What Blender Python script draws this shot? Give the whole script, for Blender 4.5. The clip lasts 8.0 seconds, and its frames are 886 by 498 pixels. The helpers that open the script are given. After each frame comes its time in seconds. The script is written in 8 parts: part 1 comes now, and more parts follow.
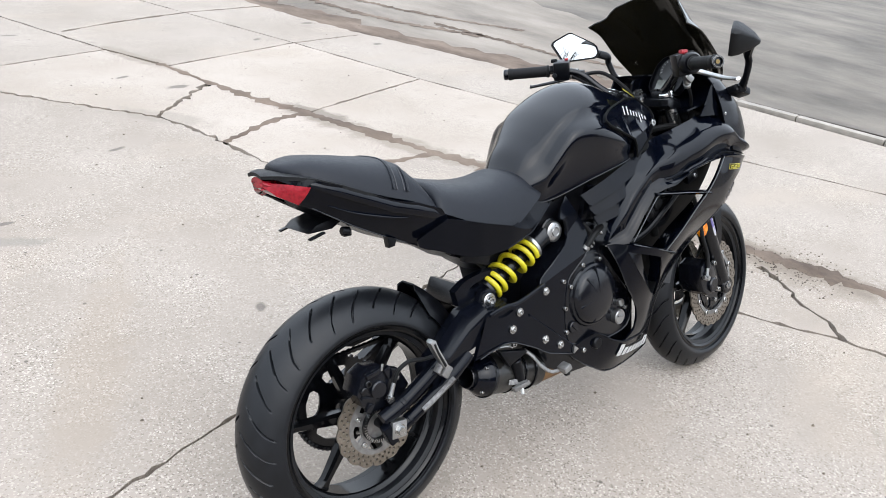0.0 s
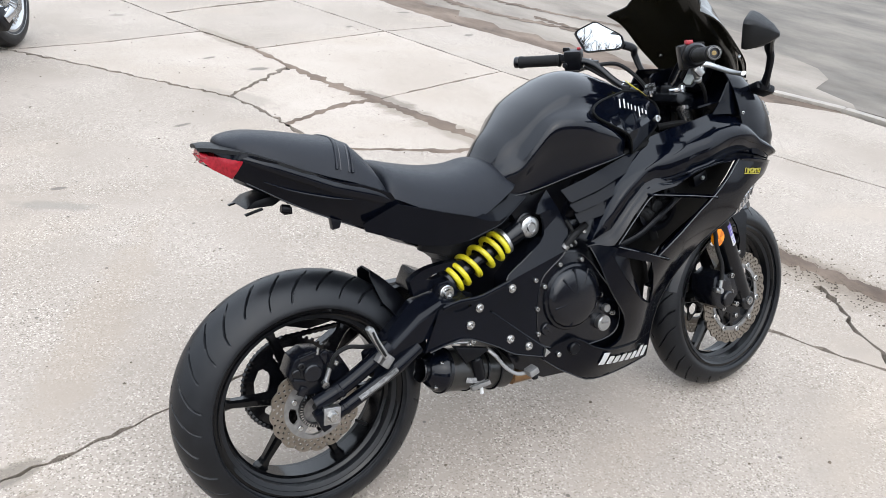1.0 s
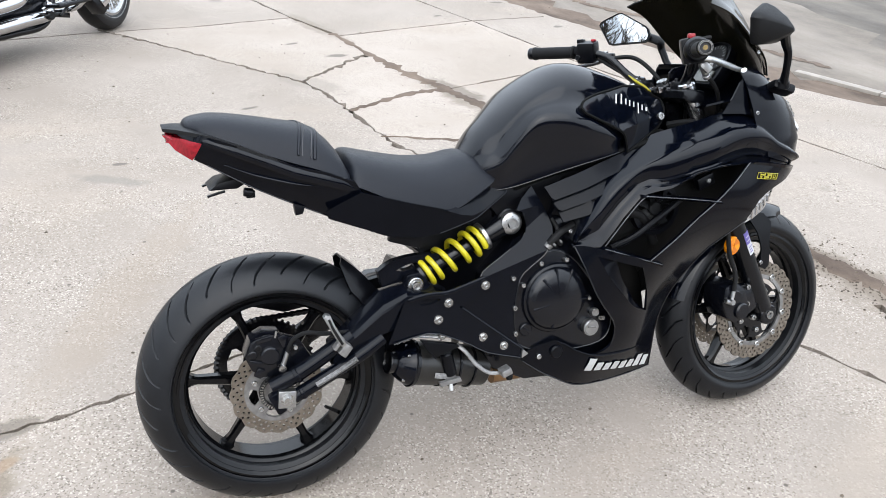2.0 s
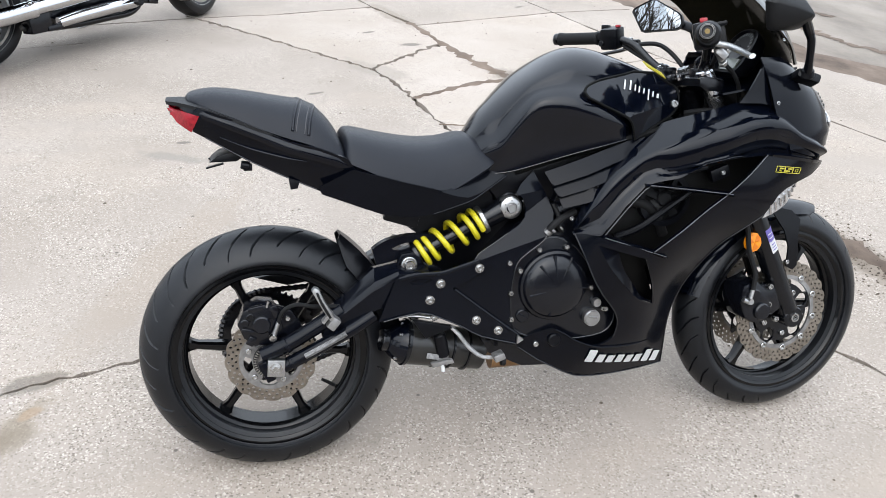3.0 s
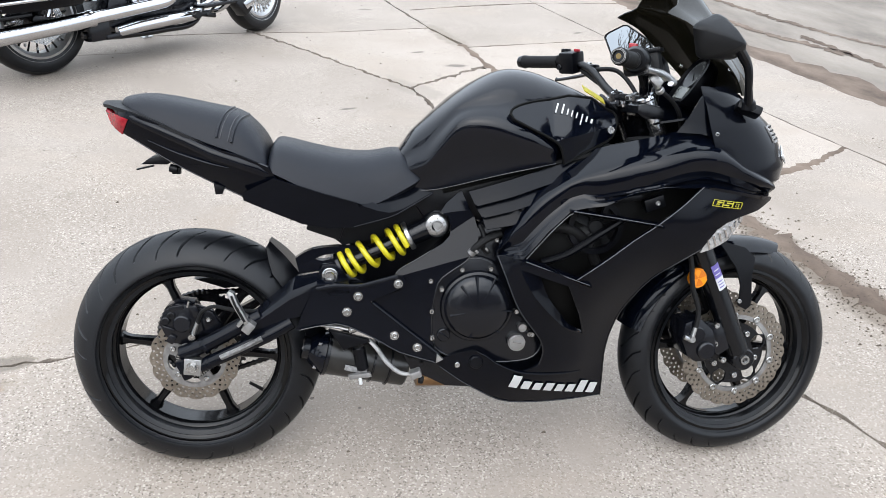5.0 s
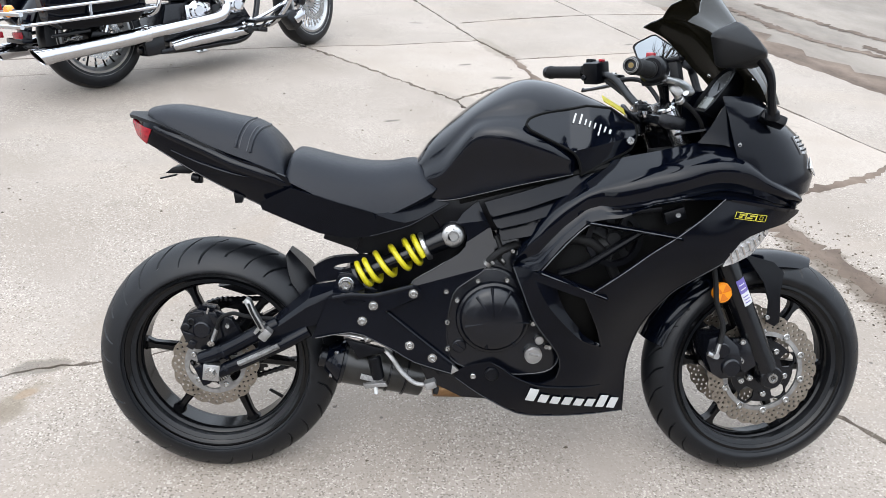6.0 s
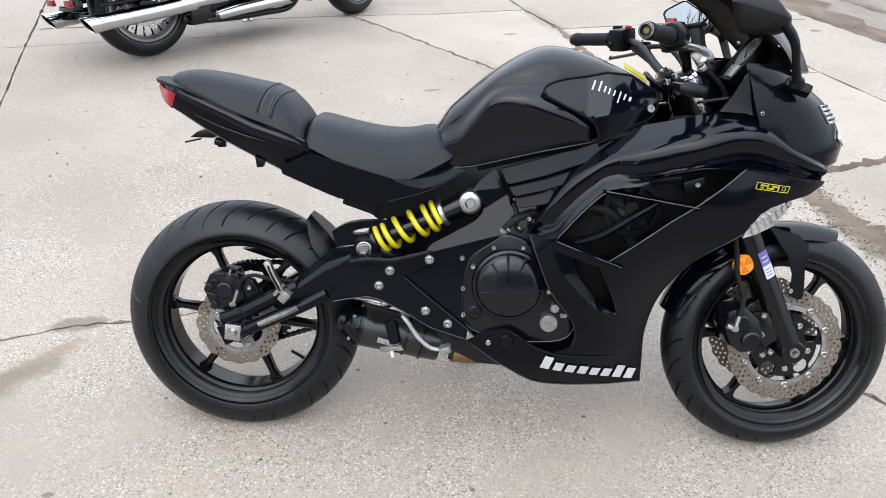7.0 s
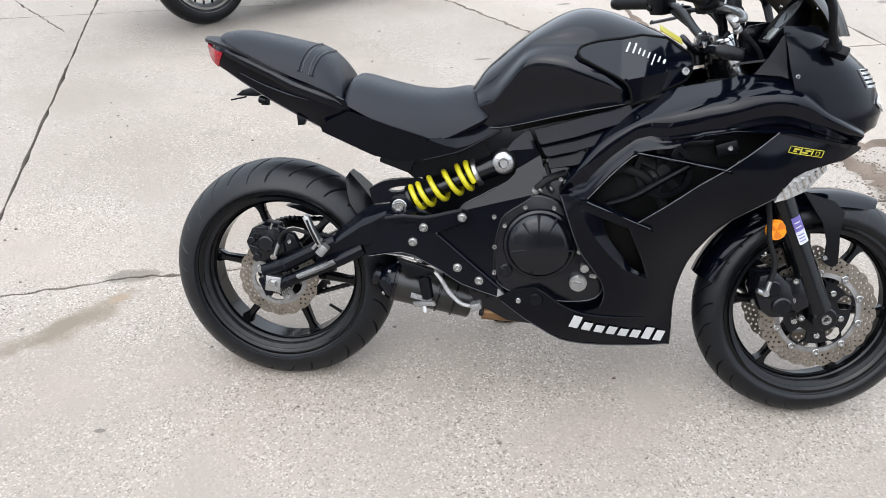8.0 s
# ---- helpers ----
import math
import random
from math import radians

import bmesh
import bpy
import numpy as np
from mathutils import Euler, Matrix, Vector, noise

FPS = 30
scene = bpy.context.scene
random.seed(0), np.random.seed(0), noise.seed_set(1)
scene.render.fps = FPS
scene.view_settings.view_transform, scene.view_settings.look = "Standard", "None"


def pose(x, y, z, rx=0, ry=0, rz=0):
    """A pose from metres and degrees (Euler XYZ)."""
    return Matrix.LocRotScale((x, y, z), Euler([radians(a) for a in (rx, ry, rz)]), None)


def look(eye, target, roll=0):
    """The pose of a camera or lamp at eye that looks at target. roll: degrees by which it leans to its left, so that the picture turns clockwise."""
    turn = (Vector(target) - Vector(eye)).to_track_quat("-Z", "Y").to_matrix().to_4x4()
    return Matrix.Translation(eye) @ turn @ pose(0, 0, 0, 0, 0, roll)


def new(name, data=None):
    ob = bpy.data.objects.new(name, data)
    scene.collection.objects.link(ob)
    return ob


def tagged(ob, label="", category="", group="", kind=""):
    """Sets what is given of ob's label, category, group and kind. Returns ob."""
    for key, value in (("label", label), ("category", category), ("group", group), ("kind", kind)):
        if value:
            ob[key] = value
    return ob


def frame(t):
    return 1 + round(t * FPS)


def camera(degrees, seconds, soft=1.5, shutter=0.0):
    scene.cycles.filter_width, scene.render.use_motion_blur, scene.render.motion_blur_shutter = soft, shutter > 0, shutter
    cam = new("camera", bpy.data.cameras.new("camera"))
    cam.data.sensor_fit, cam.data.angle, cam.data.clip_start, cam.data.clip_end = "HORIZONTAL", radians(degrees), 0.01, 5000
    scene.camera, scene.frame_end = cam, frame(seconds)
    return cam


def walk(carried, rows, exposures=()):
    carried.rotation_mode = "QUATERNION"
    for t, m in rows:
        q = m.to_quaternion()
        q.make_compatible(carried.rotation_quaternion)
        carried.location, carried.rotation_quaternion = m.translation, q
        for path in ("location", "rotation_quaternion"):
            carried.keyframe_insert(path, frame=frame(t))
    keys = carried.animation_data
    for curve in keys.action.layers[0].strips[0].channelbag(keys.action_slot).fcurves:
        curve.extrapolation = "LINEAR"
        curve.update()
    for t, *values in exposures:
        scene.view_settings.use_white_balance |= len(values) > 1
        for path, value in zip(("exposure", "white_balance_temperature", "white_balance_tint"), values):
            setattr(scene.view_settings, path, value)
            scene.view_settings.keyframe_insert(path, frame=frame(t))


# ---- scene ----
cam = camera(57.2, 8.0, soft=0.85)
PATH = [
    (0, (-0.977, -1.243, 1.537), (0.255, 0.063, 0.656), 6.6),
    (0.5, (-0.812, -1.381, 1.545), (0.28, 0.031, 0.643), 6.4),
    (1, (-0.619, -1.432, 1.528), (0.366, 0.046, 0.609), 6.4),
    (1.5, (-0.449, -1.484, 1.545), (0.417, 0.056, 0.607), 5.9),
    (2, (-0.296, -1.559, 1.547), (0.429, 0.037, 0.583), 5.3),
    (2.2, (-0.246, -1.603, 1.549), (0.418, 0.013, 0.576), 5.1),
    (3.3, (0.018, -1.659, 1.536), (0.471, 0.022, 0.552), 4.5),
    (3.5, (0.075, -1.656, 1.54), (0.518, 0.035, 0.569), 5.4),
    (4, (0.165, -1.664, 1.546), (0.55, 0.046, 0.583), 5.7),
    (4.5, (0.258, -1.713, 1.551), (0.574, 0.01, 0.587), 4.6),
    (4.7, (0.289, -1.732, 1.55), (0.589, -0.003, 0.59), 4.5),
    (5.8, (0.445, -1.751, 1.563), (0.587, 0.003, 0.613), 2.6),
    (6, (0.447, -1.751, 1.551), (0.565, 0.011, 0.613), 2.5),
    (6.5, (0.475, -1.729, 1.55), (0.531, 0.025, 0.59), 2.0),
    (7, (0.534, -1.77, 1.546), (0.524, -0.038, 0.545), 1.5),
    (7.5, (0.568, -1.807, 1.54), (0.472, -0.102, 0.498), 0.8),
    (8, (0.596, -1.834, 1.536), (0.45, -0.141, 0.482), 0.5),
]
walk(cam, [(t, look(eye, target, roll)) for t, eye, target, roll in PATH])

# ---- world, sun and exposure ----
world = bpy.data.worlds.new("overcast_sky")
scene.world = world
world.use_nodes = True
wn, wl = world.node_tree.nodes, world.node_tree.links
wn.clear()
sky = wn.new("ShaderNodeTexSky")
sky.sky_type = "NISHITA"
sky.sun_disc = False
sky.sun_elevation, sky.sun_rotation = radians(48), radians(200)
sky.air_density, sky.dust_density, sky.ozone_density = 1.0, 4.0, 1.0
pale = wn.new("ShaderNodeHueSaturation")
pale.inputs["Saturation"].default_value = 0.38
back = wn.new("ShaderNodeBackground")
back.inputs["Strength"].default_value = 0.215
wout = wn.new("ShaderNodeOutputWorld")
cloud = wn.new("ShaderNodeMix")
cloud.data_type = "RGBA"
cloud.inputs["Factor"].default_value = 0.8
dome_at = wn.new("ShaderNodeTexCoord")
dome_z = wn.new("ShaderNodeSeparateXYZ")
dome = wn.new("ShaderNodeMapRange")
dome.inputs["From Min"].default_value, dome.inputs["From Max"].default_value = 0.0, 1.0
dome.inputs["To Min"].default_value, dome.inputs["To Max"].default_value = 0.5, 1.5
grey = wn.new("ShaderNodeMix")
grey.data_type, grey.blend_type = "RGBA", "MULTIPLY"
grey.inputs["Factor"].default_value = 1.0
grey.inputs["A"].default_value = (5.38, 6.0, 6.82, 1)
wl.new(dome_at.outputs["Generated"], dome_z.inputs[0])
wl.new(dome_z.outputs["Z"], dome.inputs["Value"])
wl.new(dome.outputs[0], grey.inputs["B"])
wl.new(grey.outputs["Result"], cloud.inputs["B"])
wl.new(sky.outputs[0], pale.inputs["Color"])
wl.new(pale.outputs[0], cloud.inputs["A"])
wl.new(cloud.outputs["Result"], back.inputs["Color"])
wl.new(back.outputs[0], wout.inputs["Surface"])

sun_data = bpy.data.lights.new("sun", "SUN")
sun_data.energy, sun_data.angle, sun_data.color = 0.6, radians(80), (1.0, 0.98, 0.96)
sun = new("sun", sun_data)
sun.matrix_world = look((-2.0, -5.0, 8.0), (0.6, 0.3, 0.0))
scene.view_settings.exposure = 1.20


# ---- materials ----
def material(name, color, rough=0.5, metal=0.0, vary=0.12, scale=40.0, bump=0.0, bump_scale=300.0, coat=0.0, coat_rough=0.05,
             spec=0.5, color2=None, rough_vary=0.1, transmission=0.0, ior=1.45):
    m = bpy.data.materials.new(name)
    m.use_nodes = True
    nt = m.node_tree
    n, l = nt.nodes, nt.links
    b = n["Principled BSDF"]
    tc = n.new("ShaderNodeTexCoord")
    fine = n.new("ShaderNodeTexNoise")
    fine.inputs["Scale"].default_value, fine.inputs["Detail"].default_value = scale, 5
    wide = n.new("ShaderNodeTexNoise")
    wide.inputs["Scale"].default_value, wide.inputs["Detail"].default_value = scale / 9, 3
    add = n.new("ShaderNodeMath")
    add.operation = "ADD"
    l.new(tc.outputs["Object"], fine.inputs["Vector"]), l.new(tc.outputs["Object"], wide.inputs["Vector"])
    l.new(fine.outputs["Fac"], add.inputs[0]), l.new(wide.outputs["Fac"], add.inputs[1])
    ramp = n.new("ShaderNodeMapRange")
    ramp.inputs["From Min"].default_value, ramp.inputs["From Max"].default_value = 0.65, 1.35
    l.new(add.outputs[0], ramp.inputs["Value"])
    mix = n.new("ShaderNodeMix")
    mix.data_type = "RGBA"
    c2 = color2 or tuple(min(1.0, c * (1 + vary) + 0.004 * vary) for c in color)
    c1 = tuple(c * (1 - vary) for c in color)
    mix.inputs["A"].default_value, mix.inputs["B"].default_value = (*c1, 1), (*c2, 1)
    l.new(ramp.outputs[0], mix.inputs["Factor"])
    l.new(mix.outputs["Result"], b.inputs["Base Color"])
    rr = n.new("ShaderNodeMapRange")
    rr.inputs["To Min"].default_value, rr.inputs["To Max"].default_value = max(0.0, rough * (1 - rough_vary)), min(1.0, rough * (1 + rough_vary))
    l.new(ramp.outputs[0], rr.inputs["Value"])
    l.new(rr.outputs[0], b.inputs["Roughness"])
    b.inputs["Metallic"].default_value = metal
    b.inputs["Specular IOR Level"].default_value = spec
    b.inputs["Coat Weight"].default_value, b.inputs["Coat Roughness"].default_value = coat, coat_rough
    b.inputs["Transmission Weight"].default_value, b.inputs["IOR"].default_value = transmission, ior
    if bump:
        tex = n.new("ShaderNodeTexNoise")
        tex.inputs["Scale"].default_value, tex.inputs["Detail"].default_value = bump_scale, 4
        l.new(tc.outputs["Object"], tex.inputs["Vector"])
        bp = n.new("ShaderNodeBump")
        bp.inputs["Strength"].default_value, bp.inputs["Distance"].default_value = bump, 0.001
        l.new(tex.outputs["Fac"], bp.inputs["Height"])
        l.new(bp.outputs[0], b.inputs["Normal"])
    return m


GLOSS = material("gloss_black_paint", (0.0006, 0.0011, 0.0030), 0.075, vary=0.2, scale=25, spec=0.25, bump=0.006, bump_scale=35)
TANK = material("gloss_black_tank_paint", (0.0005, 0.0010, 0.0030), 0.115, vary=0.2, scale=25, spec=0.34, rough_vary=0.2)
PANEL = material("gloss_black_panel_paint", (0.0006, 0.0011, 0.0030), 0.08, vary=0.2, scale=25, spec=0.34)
FRAME = material("satin_black_frame_paint", (0.0016, 0.0021, 0.0040), 0.17, vary=0.2, scale=45, bump=0.04, bump_scale=600, spec=0.17)
SATIN = material("satin_black_paint", (0.0007, 0.0011, 0.0027), 0.12, vary=0.2, scale=30, bump=0.02, bump_scale=500, spec=0.18)
PLASTIC = material("matte_black_plastic", (0.0015, 0.0017, 0.0027), 0.32, vary=0.2, scale=60, bump=0.12, bump_scale=900, spec=0.18)
METAL_BLACK = material("black_coated_metal", (0.0015, 0.0018, 0.0028), 0.22, vary=0.25, scale=50, bump=0.10, bump_scale=700, spec=0.36)
CAST = material("cast_black_engine_metal", (0.0017, 0.0021, 0.0038), 0.20, vary=0.3, scale=40, bump=0.08, bump_scale=450, spec=0.38)
RIM = material("gloss_black_rim", (0.0012, 0.0013, 0.0017), 0.12, vary=0.3, scale=40, spec=0.25)
RUBBER = material("tyre_rubber", (0.004, 0.0045, 0.0057), 0.38, vary=0.35, scale=30, bump=0.15, bump_scale=600, spec=0.28, rough_vary=0.25)
GRIP = material("grip_rubber", (0.004, 0.004, 0.0043), 0.65, vary=0.2, scale=60, bump=0.3, bump_scale=500, spec=0.2)
VINYL = material("black_seat_vinyl", (0.0038, 0.0048, 0.0078), 0.46, vary=0.15, scale=80, bump=0.3, bump_scale=1100, spec=0.25)
THREAD = material("grey_stitching", (0.04, 0.04, 0.0433), 0.8)
ALU = material("bare_aluminium", (0.34, 0.34, 0.338), 0.38, 1.0, vary=0.15, scale=60, bump=0.15, bump_scale=500)
ALU_DULL = material("dull_aluminium", (0.20, 0.195, 0.19), 0.5, 0.8, vary=0.4, scale=70, bump=0.2, bump_scale=400)
CHROME = material("chrome", (0.49, 0.49, 0.503), 0.08, 1.0, vary=0.05, scale=20)
BOLT = material("zinc_bolt", (0.36, 0.36, 0.355), 0.26, 1.0, vary=0.25, scale=200)
DISC = material("brake_disc_steel", (0.185, 0.160, 0.132), 0.36, 0.85, vary=0.3, scale=120, bump=0.15, bump_scale=900)
YELLOW = material("yellow_spring_paint", (0.4, 0.3467, 0.0107), 0.34, vary=0.08, scale=80)
RED = material("red_lamp_lens", (0.19, 0.004, 0.010), 0.15, vary=0.5, scale=130, spec=0.4, bump=0.5, bump_scale=160)
RED_PART = material("red_switch", (0.24, 0.0093, 0.016), 0.4)
AMBER = material("amber_reflector", (0.62, 0.20, 0.004), 0.2, vary=0.1, scale=300, bump=0.5, bump_scale=700, coat=0.5)
CLEAR = material("clear_lamp_lens", (0.40, 0.41, 0.42), 0.14, 0.6, vary=0.7, scale=130, bump=0.5, bump_scale=300, coat=0.6)
SMOKE = material("dark_smoked_screen", (0.006, 0.0053, 0.003), 0.10, vary=0.1, scale=8, spec=0.3)
HEADER = material("heat_browned_steel", (0.20, 0.115, 0.055), 0.42, 0.8, vary=0.35, scale=40)
CARBON = material("dark_silencer_sleeve", (0.0093, 0.0088, 0.0081), 0.32, 0.0, vary=0.5, scale=45, spec=0.45, bump=0.1, bump_scale=400)
WHITE = material("white_decal", (0.4, 0.4, 0.3933), 0.45, vary=0.04)
DECAL_Y = material("yellow_decal", (0.30, 0.26, 0.012), 0.4, vary=0.05)
PURPLE = material("purple_label", (0.08, 0.06, 0.22), 0.5)
GREYDEC = material("grey_scuffed_decal", (0.0667, 0.0667, 0.0667), 0.6, vary=0.8, scale=150, color2=(0.2267, 0.2233, 0.22))
SEMI = material("semi_matte_black_plastic", (0.0011, 0.0015, 0.0030), 0.20, vary=0.2, scale=40, bump=0.04, bump_scale=700, spec=0.13)
GREY_MATTE = material("dark_grey_plastic", (0.006, 0.0063, 0.007), 0.5, vary=0.15, scale=60, bump=0.2, bump_scale=800, spec=0.2)
MIRROR = material("mirror_glass", (0.29, 0.305, 0.315), 0.015, 1.0, vary=0.01, rough_vary=0.0)
# pale grey that stands in for the highlight on vent and fin edges
EDGE_GLINT = material("painted_edge_highlight", (0.04, 0.0413, 0.0453), 0.4, vary=0.5, scale=60)
AMBER_SHADED = material("amber_reflector_shaded", (0.44, 0.115, 0.003), 0.25, vary=0.1, scale=300, bump=0.5, bump_scale=700)
DIAL = material("dial_face", (0.012, 0.012, 0.0127), 0.3, vary=0.2)
SCREEN = material("grey_lcd", (0.10, 0.105, 0.095), 0.2, vary=0.2, scale=60)
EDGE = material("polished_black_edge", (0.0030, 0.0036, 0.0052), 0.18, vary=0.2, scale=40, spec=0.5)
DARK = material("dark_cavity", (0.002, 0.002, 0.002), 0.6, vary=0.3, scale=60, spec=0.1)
FORK = material("dark_chromed_fork_steel", (0.52, 0.53, 0.545), 0.24, 1.0, vary=0.1, scale=30)
BRASS = material("brass", (0.13, 0.095, 0.045), 0.35, 1.0)


# ---- mesh helpers ----
def catmull(pts, per=8, closed=False):
    P = [Vector(p) for p in pts]
    n = len(P)
    out = []
    for i in range(n if closed else n - 1):
        if closed:
            a, b, c, d = P[i - 1], P[i], P[(i + 1) % n], P[(i + 2) % n]
        else:
            a, b, c, d = P[max(i - 1, 0)], P[i], P[i + 1], P[min(i + 2, n - 1)]
        for k in range(per):
            t = k / per
            out.append(0.5 * ((2 * b) + (c - a) * t + (2 * a - 5 * b + 4 * c - d) * t * t + (3 * b - a - 3 * c + d) * t ** 3))
    if not closed:
        out.append(P[-1].copy())
    return out


def grid_faces(bm, rows, closed_u=False, closed_v=False):
    nr, nc = len(rows), len(rows[0])
    for i in range(nr if closed_v else nr - 1):
        for j in range(nc if closed_u else nc - 1):
            q = (rows[i][j], rows[i][(j + 1) % nc], rows[(i + 1) % nr][(j + 1) % nc], rows[(i + 1) % nr][j])
            q = tuple(dict.fromkeys(q))
            if len(q) > 2:
                try:
                    bm.faces.new(q)
                except ValueError:
                    pass


def loft(sections, caps=True):
    bm = bmesh.new()
    rows = [[bm.verts.new(p) for p in s] for s in sections]
    grid_faces(bm, rows, closed_u=True)
    if caps:
        bm.faces.new(rows[0][::-1])
        bm.faces.new(rows[-1])
    bmesh.ops.recalc_face_normals(bm, faces=bm.faces)
    return bm


def sheet(rows, thick=0.003):
    """A curved sheet through a grid of points, with a thickness."""
    bm = bmesh.new()
    vs = [[bm.verts.new(p) for p in r] for r in rows]
    grid_faces(bm, vs)
    thicken(bm, thick)
    return bm


def thicken(bm, thick):
    bmesh.ops.recalc_face_normals(bm, faces=bm.faces)
    bm.normal_update()
    faces, edge = list(bm.faces), [e for e in bm.edges if e.is_boundary]
    twin = {v: bm.verts.new(v.co - v.normal * thick) for v in list(bm.verts)}
    for fc in faces:
        bm.faces.new([twin[v] for v in reversed(fc.verts)])
    for e in edge:
        a, b = e.verts
        bm.faces.new((a, b, twin[b], twin[a]))
    bmesh.ops.recalc_face_normals(bm, faces=bm.faces)


def tube(pts, r, n=12, per=6, closed=False, squash=1.0, caps=True):
    """A round bar through points; r is a radius or a list of them, one a point."""
    line = catmull(pts, per, closed) if per > 1 else [Vector(p) for p in pts]
    m = len(line)
    rad = [r] * len(pts) if isinstance(r, (int, float)) else list(r)
    bm = bmesh.new()
    rows, side = [], None
    for i, p in enumerate(line):
        if closed:
            d = (line[(i + 1) % m] - line[i - 1]).normalized()
        else:
            d = (line[min(i + 1, m - 1)] - line[max(i - 1, 0)]).normalized()
        if side is None:
            side = d.orthogonal().normalized()
        side = (side - d * side.dot(d)).normalized()
        other = d.cross(side)
        s = i / (m - 1) * (len(rad) - 1)
        k = min(int(s), len(rad) - 2) if len(rad) > 1 else 0
        rr = rad[k] + (rad[k + 1] - rad[k]) * (s - k)
        rows.append([bm.verts.new(p + rr * (math.cos(a) * side + squash * math.sin(a) * other)) for a in (2 * math.pi * j / n for j in range(n))])
    grid_faces(bm, rows, True, closed)
    if caps and not closed:
        bm.faces.new(rows[0][::-1])
        bm.faces.new(rows[-1])
    bmesh.ops.recalc_face_normals(bm, faces=bm.faces)
    return bm


def spring(a, b, radius, wire, turns, n=10, per_turn=22, start=0.0, tight=0.5):
    a, b = Vector(a), Vector(b)
    d = (b - a).normalized()
    u = d.orthogonal().normalized()
    v = d.cross(u)
    steps = int(turns * per_turn)
    pts = []
    for i in range(steps + 1):
        s = i / steps
        w = s - tight * math.sin(2 * math.pi * s) / (2 * math.pi)
        ang = start + 2 * math.pi * turns * s
        pts.append(a + (b - a) * w + radius * (math.cos(ang) * u + math.sin(ang) * v))
    return tube(pts, wire, n, 1)


def lathe(profile, n=48, centre=(0, 0, 0), axis="Y", full=True):
    """Turns a profile of (radius, along) round an axis through centre."""
    bm = bmesh.new()
    rows = []
    for j in range(n):
        a = 2 * math.pi * j / n
        ring = []
        for r, h in profile:
            x, z = r * math.cos(a), r * math.sin(a)
            p = {"Y": (x, h, z), "X": (h, x, z), "Z": (x, z, h)}[axis]
            ring.append(bm.verts.new(Vector(centre) + Vector(p)))
        rows.append(ring)
    grid_faces(bm, rows, closed_u=full, closed_v=True)
    bmesh.ops.remove_doubles(bm, verts=bm.verts, dist=1e-6)
    bmesh.ops.recalc_face_normals(bm, faces=bm.faces)
    return bm


def cyl(a, b, r, r2=None, n=20, bevel=0.0):
    a, b = Vector(a), Vector(b)
    r2 = r if r2 is None else r2
    d = (b - a).normalized()
    u = d.orthogonal().normalized()
    v = d.cross(u)
    length = (b - a).length
    prof = [(0, 0), (r - bevel, 0), (r, bevel), (r2, length - bevel), (r2 - bevel, length), (0, length)] if bevel else [(0, 0), (r, 0), (r2, length), (0, length)]
    bm = bmesh.new()
    rows = [[bm.verts.new(a + d * h + max(q, 1e-5) * (math.cos(t) * u + math.sin(t) * v)) for q, h in prof] for t in (2 * math.pi * j / n for j in range(n))]
    grid_faces(bm, rows, closed_v=True)
    bmesh.ops.remove_doubles(bm, verts=bm.verts, dist=2e-5)
    bmesh.ops.recalc_face_normals(bm, faces=bm.faces)
    return bm


def box(c, s, bevel=0.003, turn=(0, 0, 0)):
    bm = bmesh.new()
    bmesh.ops.create_cube(bm, size=1)
    bmesh.ops.scale(bm, vec=s, verts=bm.verts)
    if bevel:
        bmesh.ops.bevel(bm, geom=list(bm.edges), offset=bevel, segments=2, affect="EDGES", profile=0.6)
    bm.transform(pose(*c, *turn))
    return bm


def prism(outline, y0, y1, bevel=0.003):
    """An outline in x and z, from y0 to y1."""
    bm = bmesh.new()
    a = [bm.verts.new((x, y0, z)) for x, z in outline]
    b = [bm.verts.new((x, y1, z)) for x, z in outline]
    n = len(a)
    f0, f1 = bm.faces.new(a), bm.faces.new(b[::-1])
    for i in range(n):
        bm.faces.new((a[i], b[i], b[(i + 1) % n], a[(i + 1) % n]))
    bmesh.ops.recalc_face_normals(bm, faces=bm.faces)
    if bevel:
        bmesh.ops.bevel(bm, geom=list(f0.edges) + list(f1.edges), offset=bevel, segments=2, affect="EDGES", profile=0.6)
    return bm


def inside(p, poly):
    x, y, hit = p[0], p[1], False
    for i in range(len(poly)):
        (x1, y1), (x2, y2) = poly[i - 1][:2], poly[i][:2]
        if (y1 > y) != (y2 > y) and x < (x2 - x1) * (y - y1) / (y2 - y1) + x1:
            hit = not hit
    return hit


def dense(poly, step):
    out = []
    for i in range(len(poly)):
        a, b = Vector(poly[i - 1][:2]), Vector(poly[i][:2])
        k = max(1, round((b - a).length / step))
        out += [a + (b - a) * j / k for j in range(k)]
    return out


def curve2(pts, per=5):
    return [tuple(p[:2]) for p in catmull([(*p, 0) for p in pts], per)]


